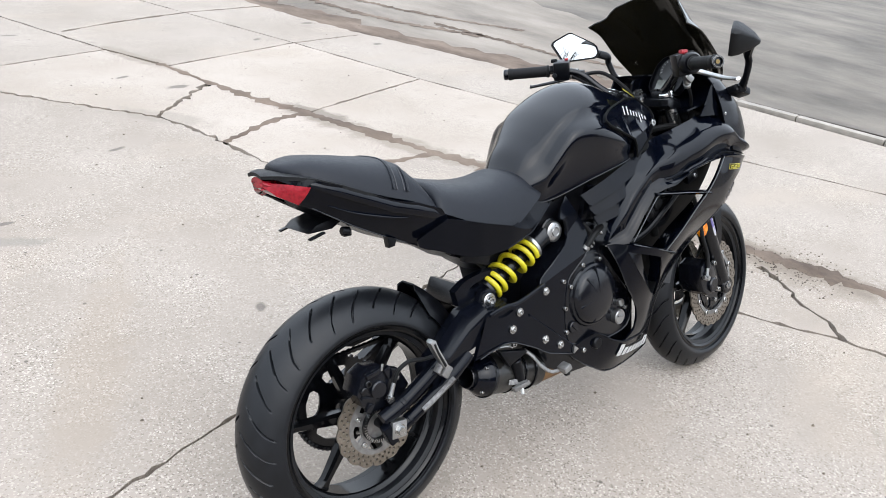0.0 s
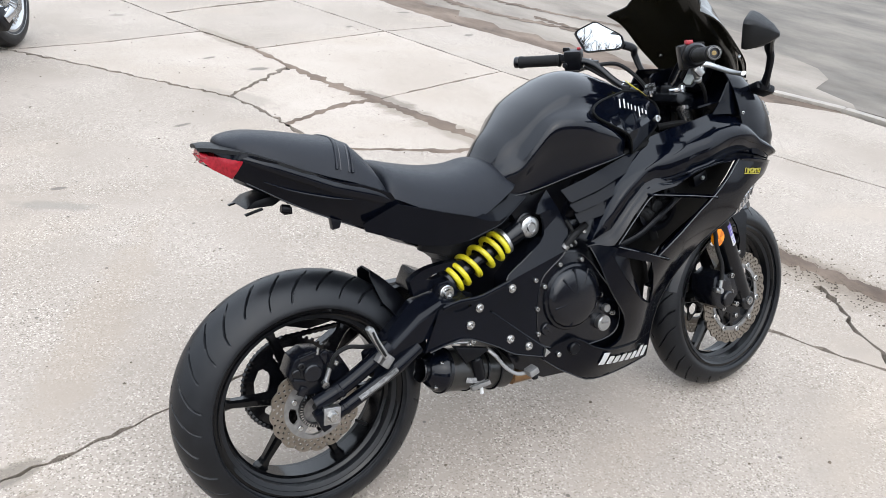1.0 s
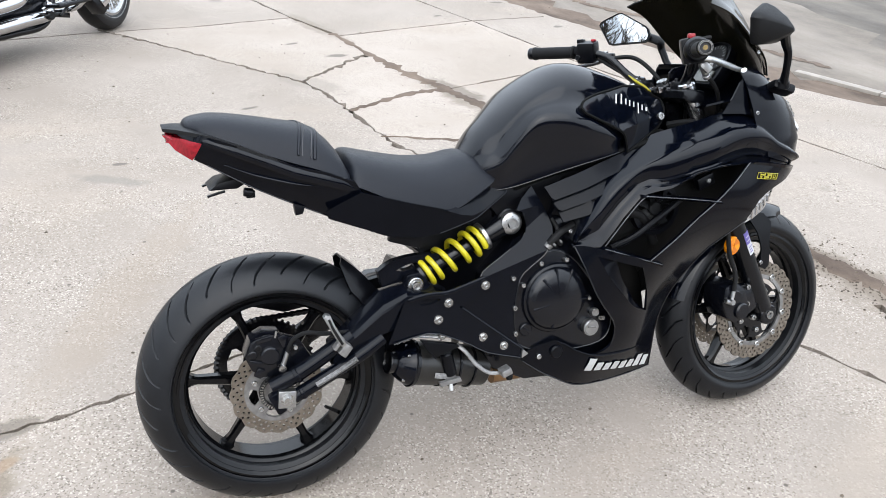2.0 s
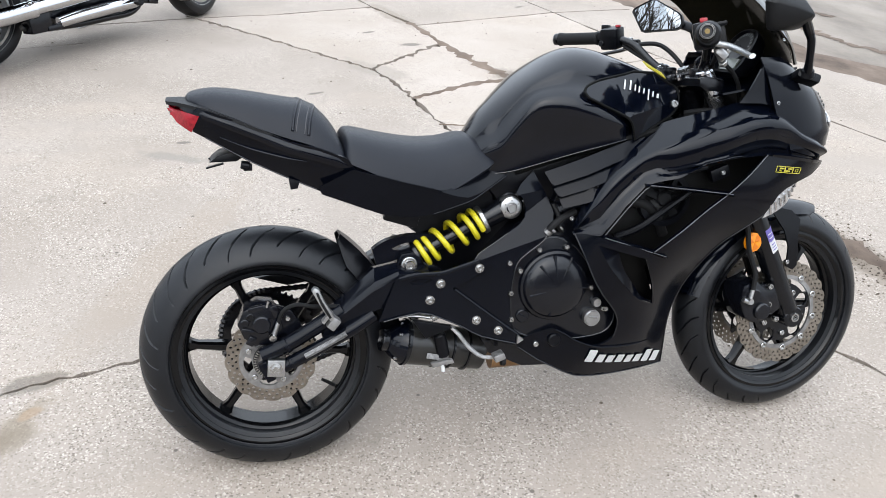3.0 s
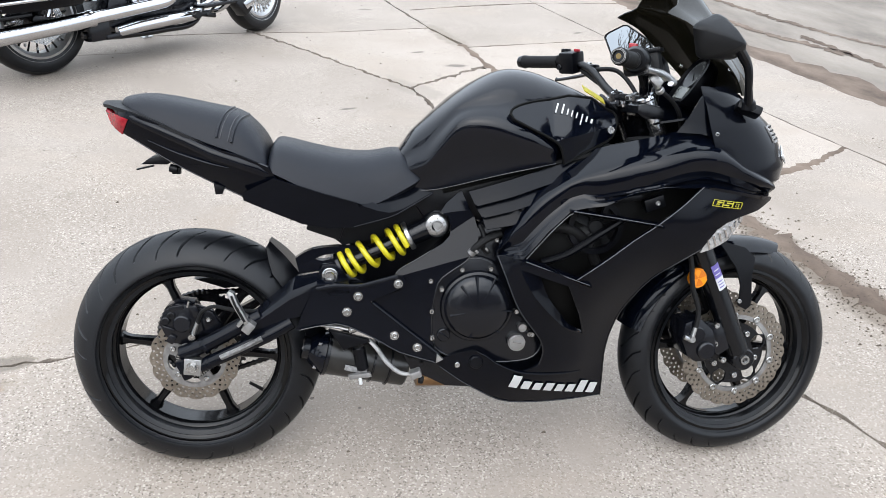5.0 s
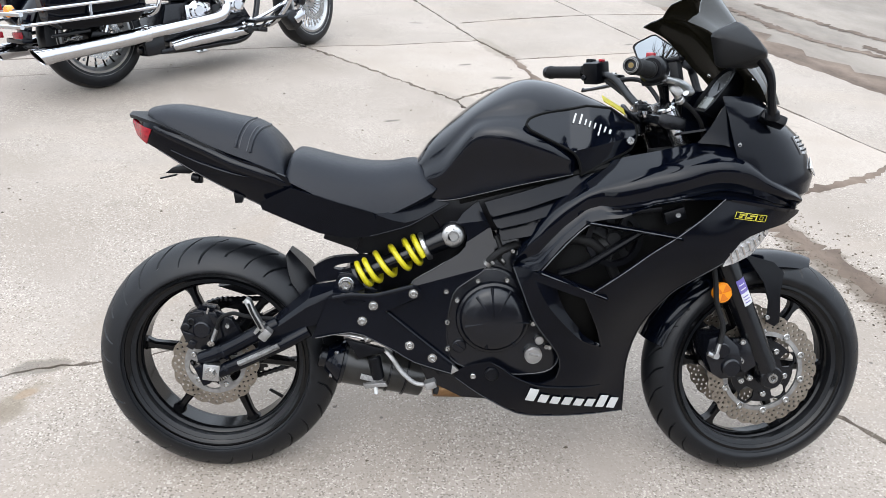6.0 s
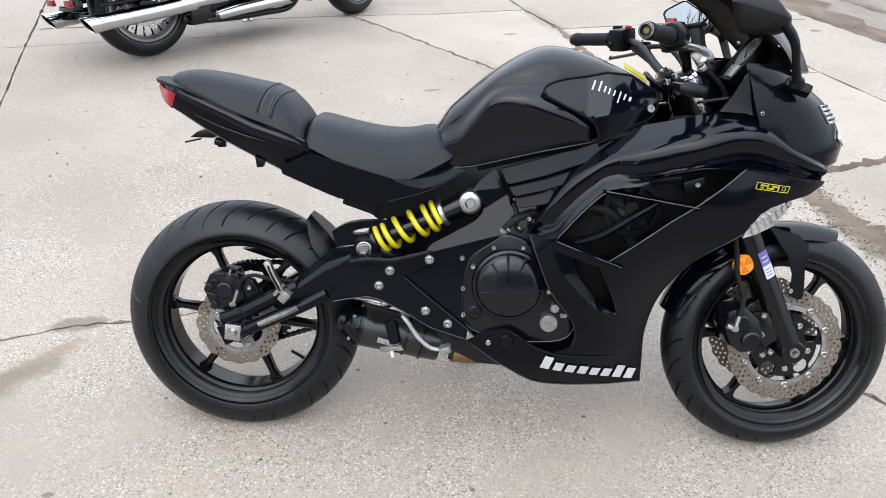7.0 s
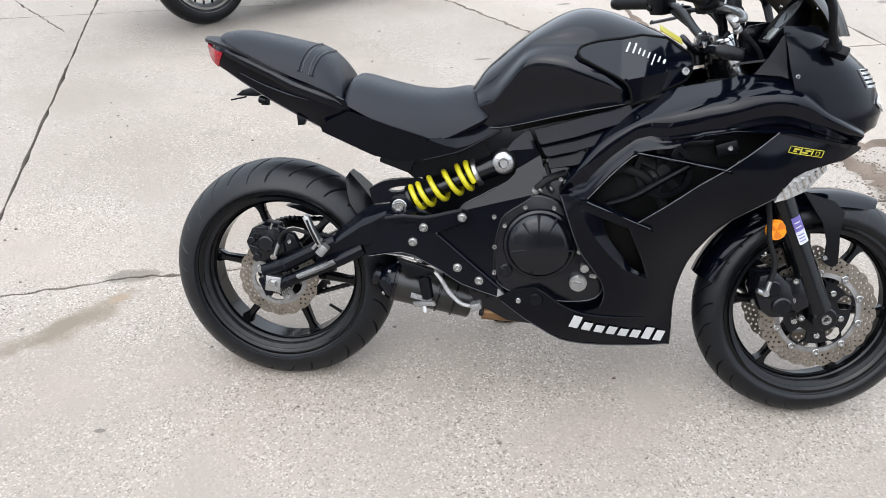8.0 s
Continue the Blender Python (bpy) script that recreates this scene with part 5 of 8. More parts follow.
    muf = cyl(m0 + md * 0.022, m1, 0.0555, 0.050, 40, 0.004)
    mu = part("silencer", muf, CARBON, bike, "short dark underslung silencer")
    u = md.orthogonal().normalized()
    tipm = Matrix.Translation(m0) @ Vector((0, 0, 1)).rotation_difference(-md).to_matrix().to_4x4()
    tip = lathe([(0.0245, -0.03), (0.0270, -0.03), (0.0275, 0.022), (0.0295, 0.028), (0.0275, 0.031), (0.0248, 0.026)], 32, axis="Z")
    tip.transform(tipm)
    part("outlet", tip, METAL_BLACK, mu, "open round silencer outlet")
    part("outlet_bore", cyl(m0 + md * 0.020, m0 + md * 0.024, 0.0246, n=24), DARK, mu)
    ring = lathe([(0.050, -0.034), (0.0585, -0.034), (0.0590, -0.026), (0.052, -0.022)], 36, axis="Z", full=False)
    ring.transform(tipm)
    part("end_ring", ring, METAL_BLACK, mu)
    cap = lathe([(0.0265, 0.014), (0.030, 0.0135), (0.036, 0.008), (0.046, -0.006), (0.053, -0.017), (0.0565, -0.028), (0.050, -0.030)], 36, axis="Z", full=False)
    cap.transform(tipm)
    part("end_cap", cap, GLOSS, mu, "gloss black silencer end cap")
    for k in range(4):
        a = radians(45 + 90 * k)
        p = tipm @ Vector((0.0455 * math.cos(a), 0.0455 * math.sin(a), -0.006))
        part("end_bolt", bolt(p, 0.005, 0.004, 10, -md), BOLT, mu)
    for g in (0.45, 0.62, 0.80):
        band = lathe([(0.0515, -0.003), (0.0560, -0.002), (0.0560, 0.002), (0.0515, 0.003)], 36, axis="Z")
        band.transform(Matrix.Translation(m0 + (m1 - m0) * g) @ Vector((0, 0, 1)).rotation_difference(-md).to_matrix().to_4x4())
        part("sleeve_band", band, METAL_BLACK, mu)
    part("silencer_plate", box((0.395, -0.1475, 0.292), (0.055, 0.002, 0.014), 0.0005, (0, 13, 0)), GREYDEC, mu, "scuffed metal name plate")

    # undertray and tail
    part("undertray", loft([[(x, y, z) for y, z in ((-w, zt), (-w, zb), (0, zb - 0.01), (w, zb), (w, zt))] for x, w, zt, zb in ((-0.12, 0.03, 0.86, 0.838), (-0.05, 0.07, 0.84, 0.800), (0.06, 0.085, 0.80, 0.742), (0.20, 0.085, 0.74, 0.684), (0.25, 0.085, 0.70, 0.652), (0.315, 0.080, 0.69, 0.626), (0.36, 0.075, 0.69, 0.590), (0.42, 0.06, 0.68, 0.60), (0.55, 0.07, 0.70, 0.64))]), PLASTIC, bike, "matte black undertray")
    side = spline_surface([(-0.197, 0.905, 0.012), (-0.175, 0.885, 0.050), (-0.150, 0.88, 0.090), (-0.150, 0.85, 0.078), (-0.115, 0.898, 0.106), (-0.12, 0.836, 0.084), (-0.06, 0.879, 0.117), (-0.06, 0.81, 0.095), (0.06, 0.828, 0.128), (0.06, 0.745, 0.095), (0.127, 0.81, 0.138), (0.13, 0.715, 0.10), (0.183, 0.785, 0.138), (0.19, 0.69, 0.105), (-0.02, 0.83, 0.108), (0.06, 0.79, 0.122), (0.12, 0.77, 0.128)])
    tail = [(-0.196, 0.916), (-0.152, 0.909), (-0.115, 0.898), (-0.061, 0.879), (0.064, 0.828), (0.127, 0.812), (0.188, 0.788), (0.215, 0.752), (0.215, 0.683), (0.187, 0.683), (0.123, 0.711), (0.06, 0.739), (-0.015, 0.776), (-0.066, 0.805), (-0.118, 0.836), (-0.143, 0.850), (-0.128, 0.884), (-0.16, 0.894)]
    both("tail_fairing", panel(tail, side, thick=0.006, step=0.01), SATIN, bike, "gloss black tail fairing")
    both("tail_lamp", panel([(-0.200, 0.896), (-0.160, 0.893), (-0.126, 0.885), (-0.138, 0.862), (-0.146, 0.848), (-0.178, 0.868)], lambda x, z: side(x, z) + 0.002, thick=0.012, step=0.008), RED, bike, "red tail lamp lens")
    secs = []
    for x, z, g, o in ((-0.150, 0.899, 0.003, 0.0), (-0.115, 0.886, 0.008, 0.006), (-0.06, 0.864, 0.011, 0.008), (0.0, 0.839, 0.012, 0.009), (0.06, 0.814, 0.013, 0.009), (0.127, 0.794, 0.013, 0.008), (0.165, 0.780, 0.012, 0.006), (0.195, 0.764, 0.007, 0.0)):
        secs.append([(x, -side(x, z + q * g) - p * o + 0.001, z + q * g) for q, p in ((1, -0.5), (0.95, 0.2), (0.6, 0.7), (0.1, 1.0), (-0.5, 0.95), (-0.95, 0.6), (-1, -0.5))])
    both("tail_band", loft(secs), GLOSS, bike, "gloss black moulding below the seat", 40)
    ridge = [(-0.085, 0.838), (-0.02, 0.812), (0.05, 0.793), (0.10, 0.783)]
    both("tail_ridge", tube([(x, -side(x, z) - 0.001, z) for x, z in ridge], [0.002, 0.005, 0.0055, 0.001], 8, 5, squash=0.6), GLOSS, bike)
    both("tail_edge", tube([(x, -side(x, z) - 0.0005, z) for x, z in ((0.187, 0.684), (0.123, 0.712), (0.06, 0.740), (-0.015, 0.777), (-0.066, 0.806), (-0.118, 0.837))], 0.0016, 8, 2), EDGE, bike)
    deck = [[(x, w * u, z + 0.006 * (1 - u * u)) for u in (-1, -.7, -.35, 0, .35, .7, 1)] for x, w, z in ((-0.200, 0.030, 0.912), (-0.175, 0.062, 0.912), (-0.145, 0.092, 0.908), (-0.11, 0.106, 0.900), (-0.05, 0.118, 0.878), (0.06, 0.125, 0.830), (0.18, 0.13, 0.79))]
    part("tail_deck", sheet(deck, 0.008), GREY_MATTE, bike, "dark grey tail top")
    part("lamp_back", loft([[(x, w * math.cos(t), z + h * math.sin(t)) for t in (2 * math.pi * k / 12 for k in range(12))] for x, w, z, h in ((-0.194, 0.028, 0.895, 0.012), (-0.16, 0.066, 0.878, 0.018), (-0.12, 0.080, 0.865, 0.024))]), RED, bike)
    # plate bracket and its stubs
    br = join(prism([(-0.115, 0.775), (-0.096, 0.790), (-0.05, 0.800), (-0.03, 0.79), (-0.055, 0.776)], -0.055, 0.055, 0.002), box((-0.102, -0.066, 0.770), (0.040, 0.012, 0.004), 0.001, (0, -14, 0)), box((-0.102, 0.066, 0.770), (0.040, 0.012, 0.004), 0.001, (0, -14, 0)))
    part("plate_bracket", br, PLASTIC, bike, "empty black number plate bracket")
    part("indicator_stub", join(cyl((-0.045, -0.075, 0.772), (-0.025, -0.075, 0.768), 0.010, n=12, bevel=0.002), box((-0.03, -0.07, 0.765), (0.02, 0.016, 0.016), 0.003)), PLASTIC, bike)
    part("hook", prism([(0.058, 0.742), (0.084, 0.733), (0.078, 0.716), (0.062, 0.714)], -0.10, -0.08, 0.003), PLASTIC, bike)
    spar_crease = [(0.125, 0.735), (0.201, 0.770), (0.309, 0.740), (0.385, 0.714), (0.408, 0.703), (0.441, 0.692), (0.470, 0.6865), (0.501, 0.694), (0.533, 0.711), (0.568, 0.730)]
    spar_width = [(0.125, 0.124), (0.20, 0.146), (0.30, 0.155), (0.40, 0.152), (0.47, 0.142), (0.53, 0.124), (0.575, 0.108)]

    def spar(x, z):
        zc = float(np.interp(x, *zip(*spar_crease)))
        return float(np.interp(x, *zip(*spar_width))) - 0.85 * max(0.0, z - zc) - 0.16 * max(0.0, zc - z)
    spn = [(0.125, 0.722), (0.16, 0.742), (0.201, 0.763), (0.23, 0.755), (0.309, 0.732), (0.369, 0.716), (0.401, 0.708), (0.420, 0.708), (0.434, 0.711), (0.493, 0.734), (0.530, 0.757), (0.541, 0.770), (0.575, 0.738), (0.574, 0.728), (0.501, 0.688), (0.467, 0.673), (0.387, 0.650), (0.33, 0.646), (0.265, 0.655), (0.19, 0.683), (0.13, 0.705)]
    both("side_cover", panel(spn, spar, thick=0.006, step=0.010, lines=[spar_crease[4:-1] + [(0.565, 0.7285)]]), SEMI, bike, "satin black side cover under the seat", 12)
    both("cover_rim", tube([(x, -spar(x, z) - 0.0008, z) for x, z in ((0.387, 0.6515), (0.467, 0.6745), (0.501, 0.6895), (0.572, 0.7285))], 0.0016, 6, 2), FRAME, bike)
    part("cover_knob", join(cyl((0.236, -0.085, 0.678), (0.236, -0.118, 0.676), 0.014, n=16, bevel=0.003), cyl((0.236, -0.117, 0.676), (0.236, -0.121, 0.676), 0.007, n=12)), PLASTIC, bike)
    part("wiring_block", box((0.318, -0.098, 0.640), (0.085, 0.02, 0.040), 0.006, (0, 18, 0)), PLASTIC, bike)
    part("cover_catch", box((0.262, -0.108, 0.668), (0.022, 0.012, 0.014), 0.003), GREY_MATTE, bike)

    # seats
    def seat(rows, n=21):
        secs = []
        for x, zt, zb, w, crown in (tuple(p) for p in zip(*[[v[0] for v in catmull([(c, 0, 0) for c in col], 3)] for col in zip(*rows)])):
            ring = []
            for k in range(n):
                u = -1 + 2 * k / (n - 1)
                ring.append((x, w * math.copysign(abs(u) ** 0.85, u), zb + (zt - zb) * (1 - abs(u) ** crown) ** 0.62))
            ring += [(x, w * 0.85, zb - 0.012), (x, 0, zb - 0.014), (x, -w * 0.85, zb - 0.012)]
            secs.append(ring)
        return loft(secs)
    pil = seat([(-0.158, 0.920, 0.914, 0.020, 2.2), (-0.150, 0.929, 0.912, 0.050, 2.4), (-0.125, 0.935, 0.904, 0.078, 2.6), (-0.09, 0.937, 0.892, 0.098, 2.8), (-0.03, 0.930, 0.868, 0.113, 2.8), (0.05, 0.916, 0.838, 0.122, 2.7), (0.107, 0.905, 0.820, 0.130, 2.5), (0.142, 0.881, 0.806, 0.133, 2.4), (0.169, 0.848, 0.795, 0.133, 2.3), (0.183, 0.815, 0.790, 0.128, 2.2)])
    ps = part("pillion_seat", pil, VINYL, bike, "black vinyl pillion seat with a stitched band", 50)
    rid = seat([(0.184, 0.805, 0.776, 0.125, 2.2), (0.192, 0.832, 0.776, 0.135, 2.5), (0.212, 0.840, 0.768, 0.140, 2.8), (0.276, 0.826, 0.740, 0.146, 2.9), (0.356, 0.812, 0.712, 0.146, 2.9), (0.425, 0.812, 0.704, 0.138, 2.7), (0.475, 0.822, 0.724, 0.128, 2.5), (0.505, 0.818, 0.740, 0.122, 2.4), (0.530, 0.797, 0.754, 0.116, 2.2), (0.542, 0.778, 0.763, 0.108, 2.2)])
    part("rider_seat", rid, VINYL, bike, "black vinyl rider seat", 50)
    for dx, mat, nm, r in ((0.0, THREAD, "stitching", 0.0013), (0.018, THREAD, "stitching", 0.0013), (-0.008, VINYL, "seat_band", 0.0034), (0.026, VINYL, "seat_band", 0.0038)):
        pts = []
        for k in range(-9, 10):
            u = k / 9 * 0.96
            x = 0.102 + dx - 0.024 * abs(u) ** 1.5
            i = 0
            rows_ = [(-0.03, 0.930, 0.866, 0.105, 2.8), (0.05, 0.916, 0.838, 0.122, 2.7), (0.107, 0.905, 0.820, 0.130, 2.5), (0.142, 0.881, 0.806, 0.133, 2.4)]
            for i in range(3):
                if rows_[i + 1][0] >= x:
                    break
            a, b = rows_[i], rows_[i + 1]
            t = (x - a[0]) / (b[0] - a[0])
            zt, zb, w, cr = (a[q] + (b[q] - a[q]) * t for q in (1, 2, 3, 4))
            pts.append((x, w * math.copysign(abs(u) ** 0.85, u), zb + (zt - zb) * (1 - abs(u) ** cr) ** 0.62 + 0.0006))
        part(nm, tube(pts, r, 6, 2), mat, ps)

    # tank
    def tank_ring(x, zt, zs, zb, wt, ws, wb, rec, n=9):
        half = []
        for k in range(n):
            t = k / (n - 1)
            half.append((wt * math.sin(t * math.pi / 2) ** 1.0, zt - (zt - zs) * (1 - math.cos(t * math.pi / 2)) * 0.55))
        half[-1] = (wt, zt - (zt - zs) * 0.55)
        d = zs - zb
        half += [(wt + (ws - wt) * 0.42, zt - (zt - zs) * 0.70), (wt + (ws - wt) * 0.76, zt - (zt - zs) * 0.84), (wt + (ws - wt) * 0.95, zs + 0.04 * (zt - zs))]
        foot = min(wb, ws - rec)
        for t, k in ((0.08, 0.03), (0.20, 0.14), (0.34, 0.36), (0.50, 0.64), (0.66, 0.86), (0.82, 0.97), (1.0, 1.0)):
            half.append((ws + (foot - ws) * k, zs - d * t))
        right = [(x, -y, z) for y, z in half]
        left = [(x, y, z) for y, z in half[1:]]
        return right[::-1] + left
    t_rows = [(0.488, 0.812, 0.785, 0.74, 0.045, 0.070, 0.075, 0.002), (0.500, 0.830, 0.78, 0.735, 0.060, 0.085, 0.085, 0.002), (0.524, 0.866, 0.79, 0.73, 0.075, 0.102, 0.094, 0.003), (0.555, 0.897, 0.805, 0.733, 0.088, 0.120, 0.103, 0.006), (0.585, 0.925, 0.848, 0.738, 0.098, 0.136, 0.106, 0.026), (0.632, 0.964, 0.903, 0.752, 0.110, 0.154, 0.116, 0.034),
              (0.700, 1.006, 0.905, 0.772, 0.118, 0.166, 0.132, 0.034), (0.755, 1.024, 0.888, 0.788, 0.116, 0.170, 0.146, 0.026), (0.812, 1.020, 0.868, 0.802, 0.108, 0.164, 0.152, 0.014), (0.860, 1.006, 0.85, 0.812, 0.094, 0.148, 0.145, 0.006), (0.90, 0.992, 0.87, 0.82, 0.080, 0.112, 0.118, 0.003), (0.95, 0.972, 0.88, 0.83, 0.066, 0.090, 0.098, 0.002), (1.0, 0.945, 0.885, 0.84, 0.052, 0.070, 0.075, 0.002), (1.015, 0.925, 0.89, 0.85, 0.045, 0.060, 0.060, 0.001)]
    cols = list(zip(*t_rows))
    fine = [tuple(p) for p in zip(*[[v[0] for v in catmull([(c, 0, 0) for c in col], 4)] for col in cols])]
    part("fuel_tank", loft([tank_ring(*r) for r in fine]), TANK, bike, "gloss black fuel tank with knee recesses", 60)
    bd = tank_side
    badge_line = curve2([(0.742, 0.928), (0.752, 0.941), (0.789, 0.953), (0.850, 0.962), (0.889, 0.970)], 3) + curve2([(0.948, 0.966), (0.985, 0.942), (1.012, 0.926), (1.003, 0.875), (0.945, 0.848), (0.878, 0.814)], 3) + curve2([(0.872, 0.838), (0.862, 0.858), (0.84, 0.874), (0.79, 0.897), (0.750, 0.916)], 3)
    badge = panel(badge_line, bd, thick=0.010, step=0.009, lines=[[(0.866, 0.8725), (0.92, 0.884), (0.995, 0.9015)]])
    both("tank_panel", badge, PANEL, bike, "gloss black tank side panel", 14)
    both("panel_groove", tube([(x, -bd(x, z) - 0.0002, z) for x, z in badge_line], 0.0032, 6, 1, closed=True), DARK, bike)
    part("tank_screw", moved(lathe([(0.0001, 0.0), (0.004, 0.0), (0.0045, -0.003), (0.0085, -0.003), (0.0095, -0.001), (0.0095, 0.010), (0.0001, 0.010)], 24), (0.996, -tank_side(0.996, 0.893) - 0.004, 0.893)), BOLT, bike)
    strip_rows = [[(0.934 + 0.054 * k, -0.070 + q * 0.012, 0.988 - 0.030 * k + 0.006 * q) for q in (-1, 0, 1)] for k in (0, 0.5, 1)]
    part("tank_sticker", sheet(strip_rows, 0.002), DECAL_Y, bike, "yellow decal strip on the tank edge")
    part("tank_base", prism([(0.50, 0.74), (0.56, 0.66), (0.70, 0.66), (0.90, 0.72), (1.0, 0.80), (1.0, 0.84), (0.84, 0.80), (0.65, 0.745), (0.56, 0.745)], -0.092, 0.092, 0.01), PLASTIC, bike)
    return bike


def lettering(parent, name, mat, label, stamps, depth, lift=0.0012):
    """A decal made of plain slanted strokes, one mesh; stamps are outlines in x and z."""
    out = []
    for o in stamps:
        out.append(panel(o, lambda x, z: depth(x, z) + lift, thick=0.0008, step=0.007))
    return part(name, join(*out), mat, parent, label)


PHI, PSI, Y0 = 14.5, -1.5, -0.045
bike = build_sport_bike()


def dense_loop(loop, step):
    out = []
    for a, b in zip(loop, loop[1:] + loop[:1]):
        k = max(1, round((b - a).length / step))
        out += [a + (b - a) * j / k for j in range(k)]
    return out


def build_fairing(bike):
    W = spline_surface([
        (0.783, 0.588, 0.208), (0.938, 0.537, 0.226), (1.101, 0.683, 0.240), (1.198, 0.774, 0.222), (1.230, 0.744, 0.226), (1.221, 0.899, 0.204), (0.723, 0.597, 0.165), (0.771, 0.70, 0.176),
        (0.835, 0.78, 0.170), (0.90, 0.826, 0.166), (1.07, 0.879, 0.182), (1.15, 0.90, 0.196), (1.30, 0.83, 0.200), (1.34, 0.815, 0.200), (1.40, 0.78, 0.176), (1.42, 0.775, 0.150), (1.44, 0.735, 0.125), (1.305, 0.705, 0.205), (1.21, 0.622, 0.212),
        (1.112, 0.545, 0.185), (1.05, 0.437, 0.140), (1.04, 0.373, 0.112), (1.04, 0.29, 0.085), (1.049, 0.18, 0.055), (0.60, 0.31, 0.150), (0.685, 0.345, 0.166), (0.781, 0.263, 0.163), (0.76, 0.2, 0.130),
        (0.66, 0.256, 0.142), (0.895, 0.181, 0.100), (0.85, 0.38, 0.180), (0.90, 0.45, 0.200), (1.0, 0.60, 0.236), (0.95, 0.30, 0.138), (0.97, 0.79, 0.205), (1.10, 0.82, 0.222), (1.22, 0.83, 0.222), (0.86, 0.72, 0.202)])
    upper = curve2([(0.723, 0.597), (0.771, 0.702), (0.835, 0.780), (0.902, 0.826), (0.967, 0.853), (1.07, 0.879), (1.146, 0.899), (1.19, 0.896), (1.225, 0.884), (1.30, 0.832), (1.36, 0.800), (1.43, 0.765)], 4) + \
        [(1.43, 0.735), (1.36, 0.745), (1.30, 0.757), (1.197, 0.775), (1.101, 0.773), (1.035, 0.760), (0.966, 0.728), (0.93, 0.722), (0.890, 0.712), (0.839, 0.662), (0.784, 0.592), (0.75, 0.588)]

    smooth = lambda pts: curve2(pts, 4)
    # ridge below the inner edge, a lower crease and the lip over the vents
    ridge = smooth([(0.735, 0.622), (0.77, 0.678), (0.81, 0.730), (0.859, 0.768), (0.909, 0.795), (0.976, 0.822), (1.043, 0.846), (1.117, 0.864), (1.176, 0.870), (1.235, 0.864), (1.282, 0.841), (1.334, 0.814), (1.37, 0.795)])
    crease = smooth([(0.85, 0.655), (0.93, 0.707), (1.001, 0.745), (1.064, 0.768), (1.121, 0.784), (1.168, 0.794), (1.209, 0.796), (1.259, 0.787), (1.336, 0.765), (1.40, 0.752)])
    lipl = smooth([(0.88, 0.660), (0.962, 0.722), (1.03, 0.746), (1.112, 0.765), (1.203, 0.776), (1.28, 0.768), (1.40, 0.745)])
    k = len(upper) - 12
    top, foot = upper[:k], sorted(upper[k:])
    stations = [0.728 + 0.008 * i for i in range(84)]
    grid = []
    for x in stations:
        za, zr, zc, zl, zf = (float(np.interp(x, *zip(*l))) for l in (top, ridge, crease, lipl, foot))
        full = min(1.0, max(0.0, (x - 0.92) / 0.12)) * min(1.0, max(0.0, (1.42 - x) / 0.08))
        zr = min(zr, za - 0.004)
        zc = zc * full + (zf + 0.35 * (zr - zf)) * (1 - full)
        zl = zl * full + (zf + 0.15 * (zr - zf)) * (1 - full)
        zc, zl = max(zc, zf + 0.004), max(min(zl, zc - 0.002), zf + 0.002)
        h = zr - zc
        col = [(za, -0.004 - 0.9 * (za - zr)), (za - 0.5 * (za - zr), -0.001 - 0.55 * (za - zr)), (zr, 0.0)]
        body = [(0.0, 0.0, 0.0), (0.22, 0.0095, 0.008), (0.50, 0.0055, 0.003), (0.86, -0.010, -0.008), (0.96, -0.013, -0.011)]
        bend = catmull([(t, full * p + (1 - full) * q, 0) for t, p, q in body], 4)
        col += [(zr - h * p.x, p.y) for p in bend[1:]]
        mix = lambda p, q: full * p + (1 - full) * q
        col += [(zc, mix(0.001, -0.011)), (zc - 0.3 * (zc - zl), mix(-0.007, -0.011)), (zc - 0.6 * (zc - zl), mix(-0.011, -0.010)), (zl + 0.2 * (zc - zl), mix(-0.002, -0.008)), (zl, mix(0.005, -0.006)), (zf, mix(0.002, -0.004))]
        grid.append([(x, -W(x, z) - o, z) for z, o in col])
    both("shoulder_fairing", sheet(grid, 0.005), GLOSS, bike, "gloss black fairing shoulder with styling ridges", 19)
    main = [(1.197, 0.777), (1.30, 0.764), (1.375, 0.752), (1.400, 0.746), (1.398, 0.738), (1.36, 0.716), (1.305, 0.703), (1.27, 0.69), (1.246, 0.675)] + \
        curve2([(1.215, 0.625), (1.16, 0.585), (1.112, 0.545), (1.075, 0.49), (1.052, 0.437), (1.041, 0.373), (1.038, 0.319), (1.044, 0.25), (1.050, 0.178)], 3) + \
        [(0.97, 0.178), (0.895, 0.181), (0.82, 0.188), (0.759, 0.199), (0.70, 0.232), (0.655, 0.258), (0.60, 0.300), (0.596, 0.318), (0.64, 0.338)] + \
        curve2([(0.685, 0.349), (0.715, 0.336), (0.741, 0.317), (0.78, 0.299), (0.815, 0.296), (0.848, 0.312), (0.855, 0.345), (0.843, 0.385), (0.80, 0.44), (0.775, 0.48), (0.75, 0.54), (0.730, 0.592)], 3) + \
        [(0.75, 0.594), (0.784, 0.588), (0.858, 0.567), (0.906, 0.550), (0.974, 0.601), (1.036, 0.651), (1.094, 0.692), (1.149, 0.735)]
    slot_l = [(0.776, 0.570), (0.795, 0.535), (0.816, 0.503), (0.860, 0.455), (0.903, 0.416), (0.955, 0.393)]
    slot_r = [(0.829, 0.552), (0.840, 0.522), (0.857, 0.491), (0.885, 0.456), (0.911, 0.424), (0.958, 0.394)]
    slot = slot_l + [(0.930, 0.460), (0.893, 0.534), (0.829, 0.554)]
    lower = W
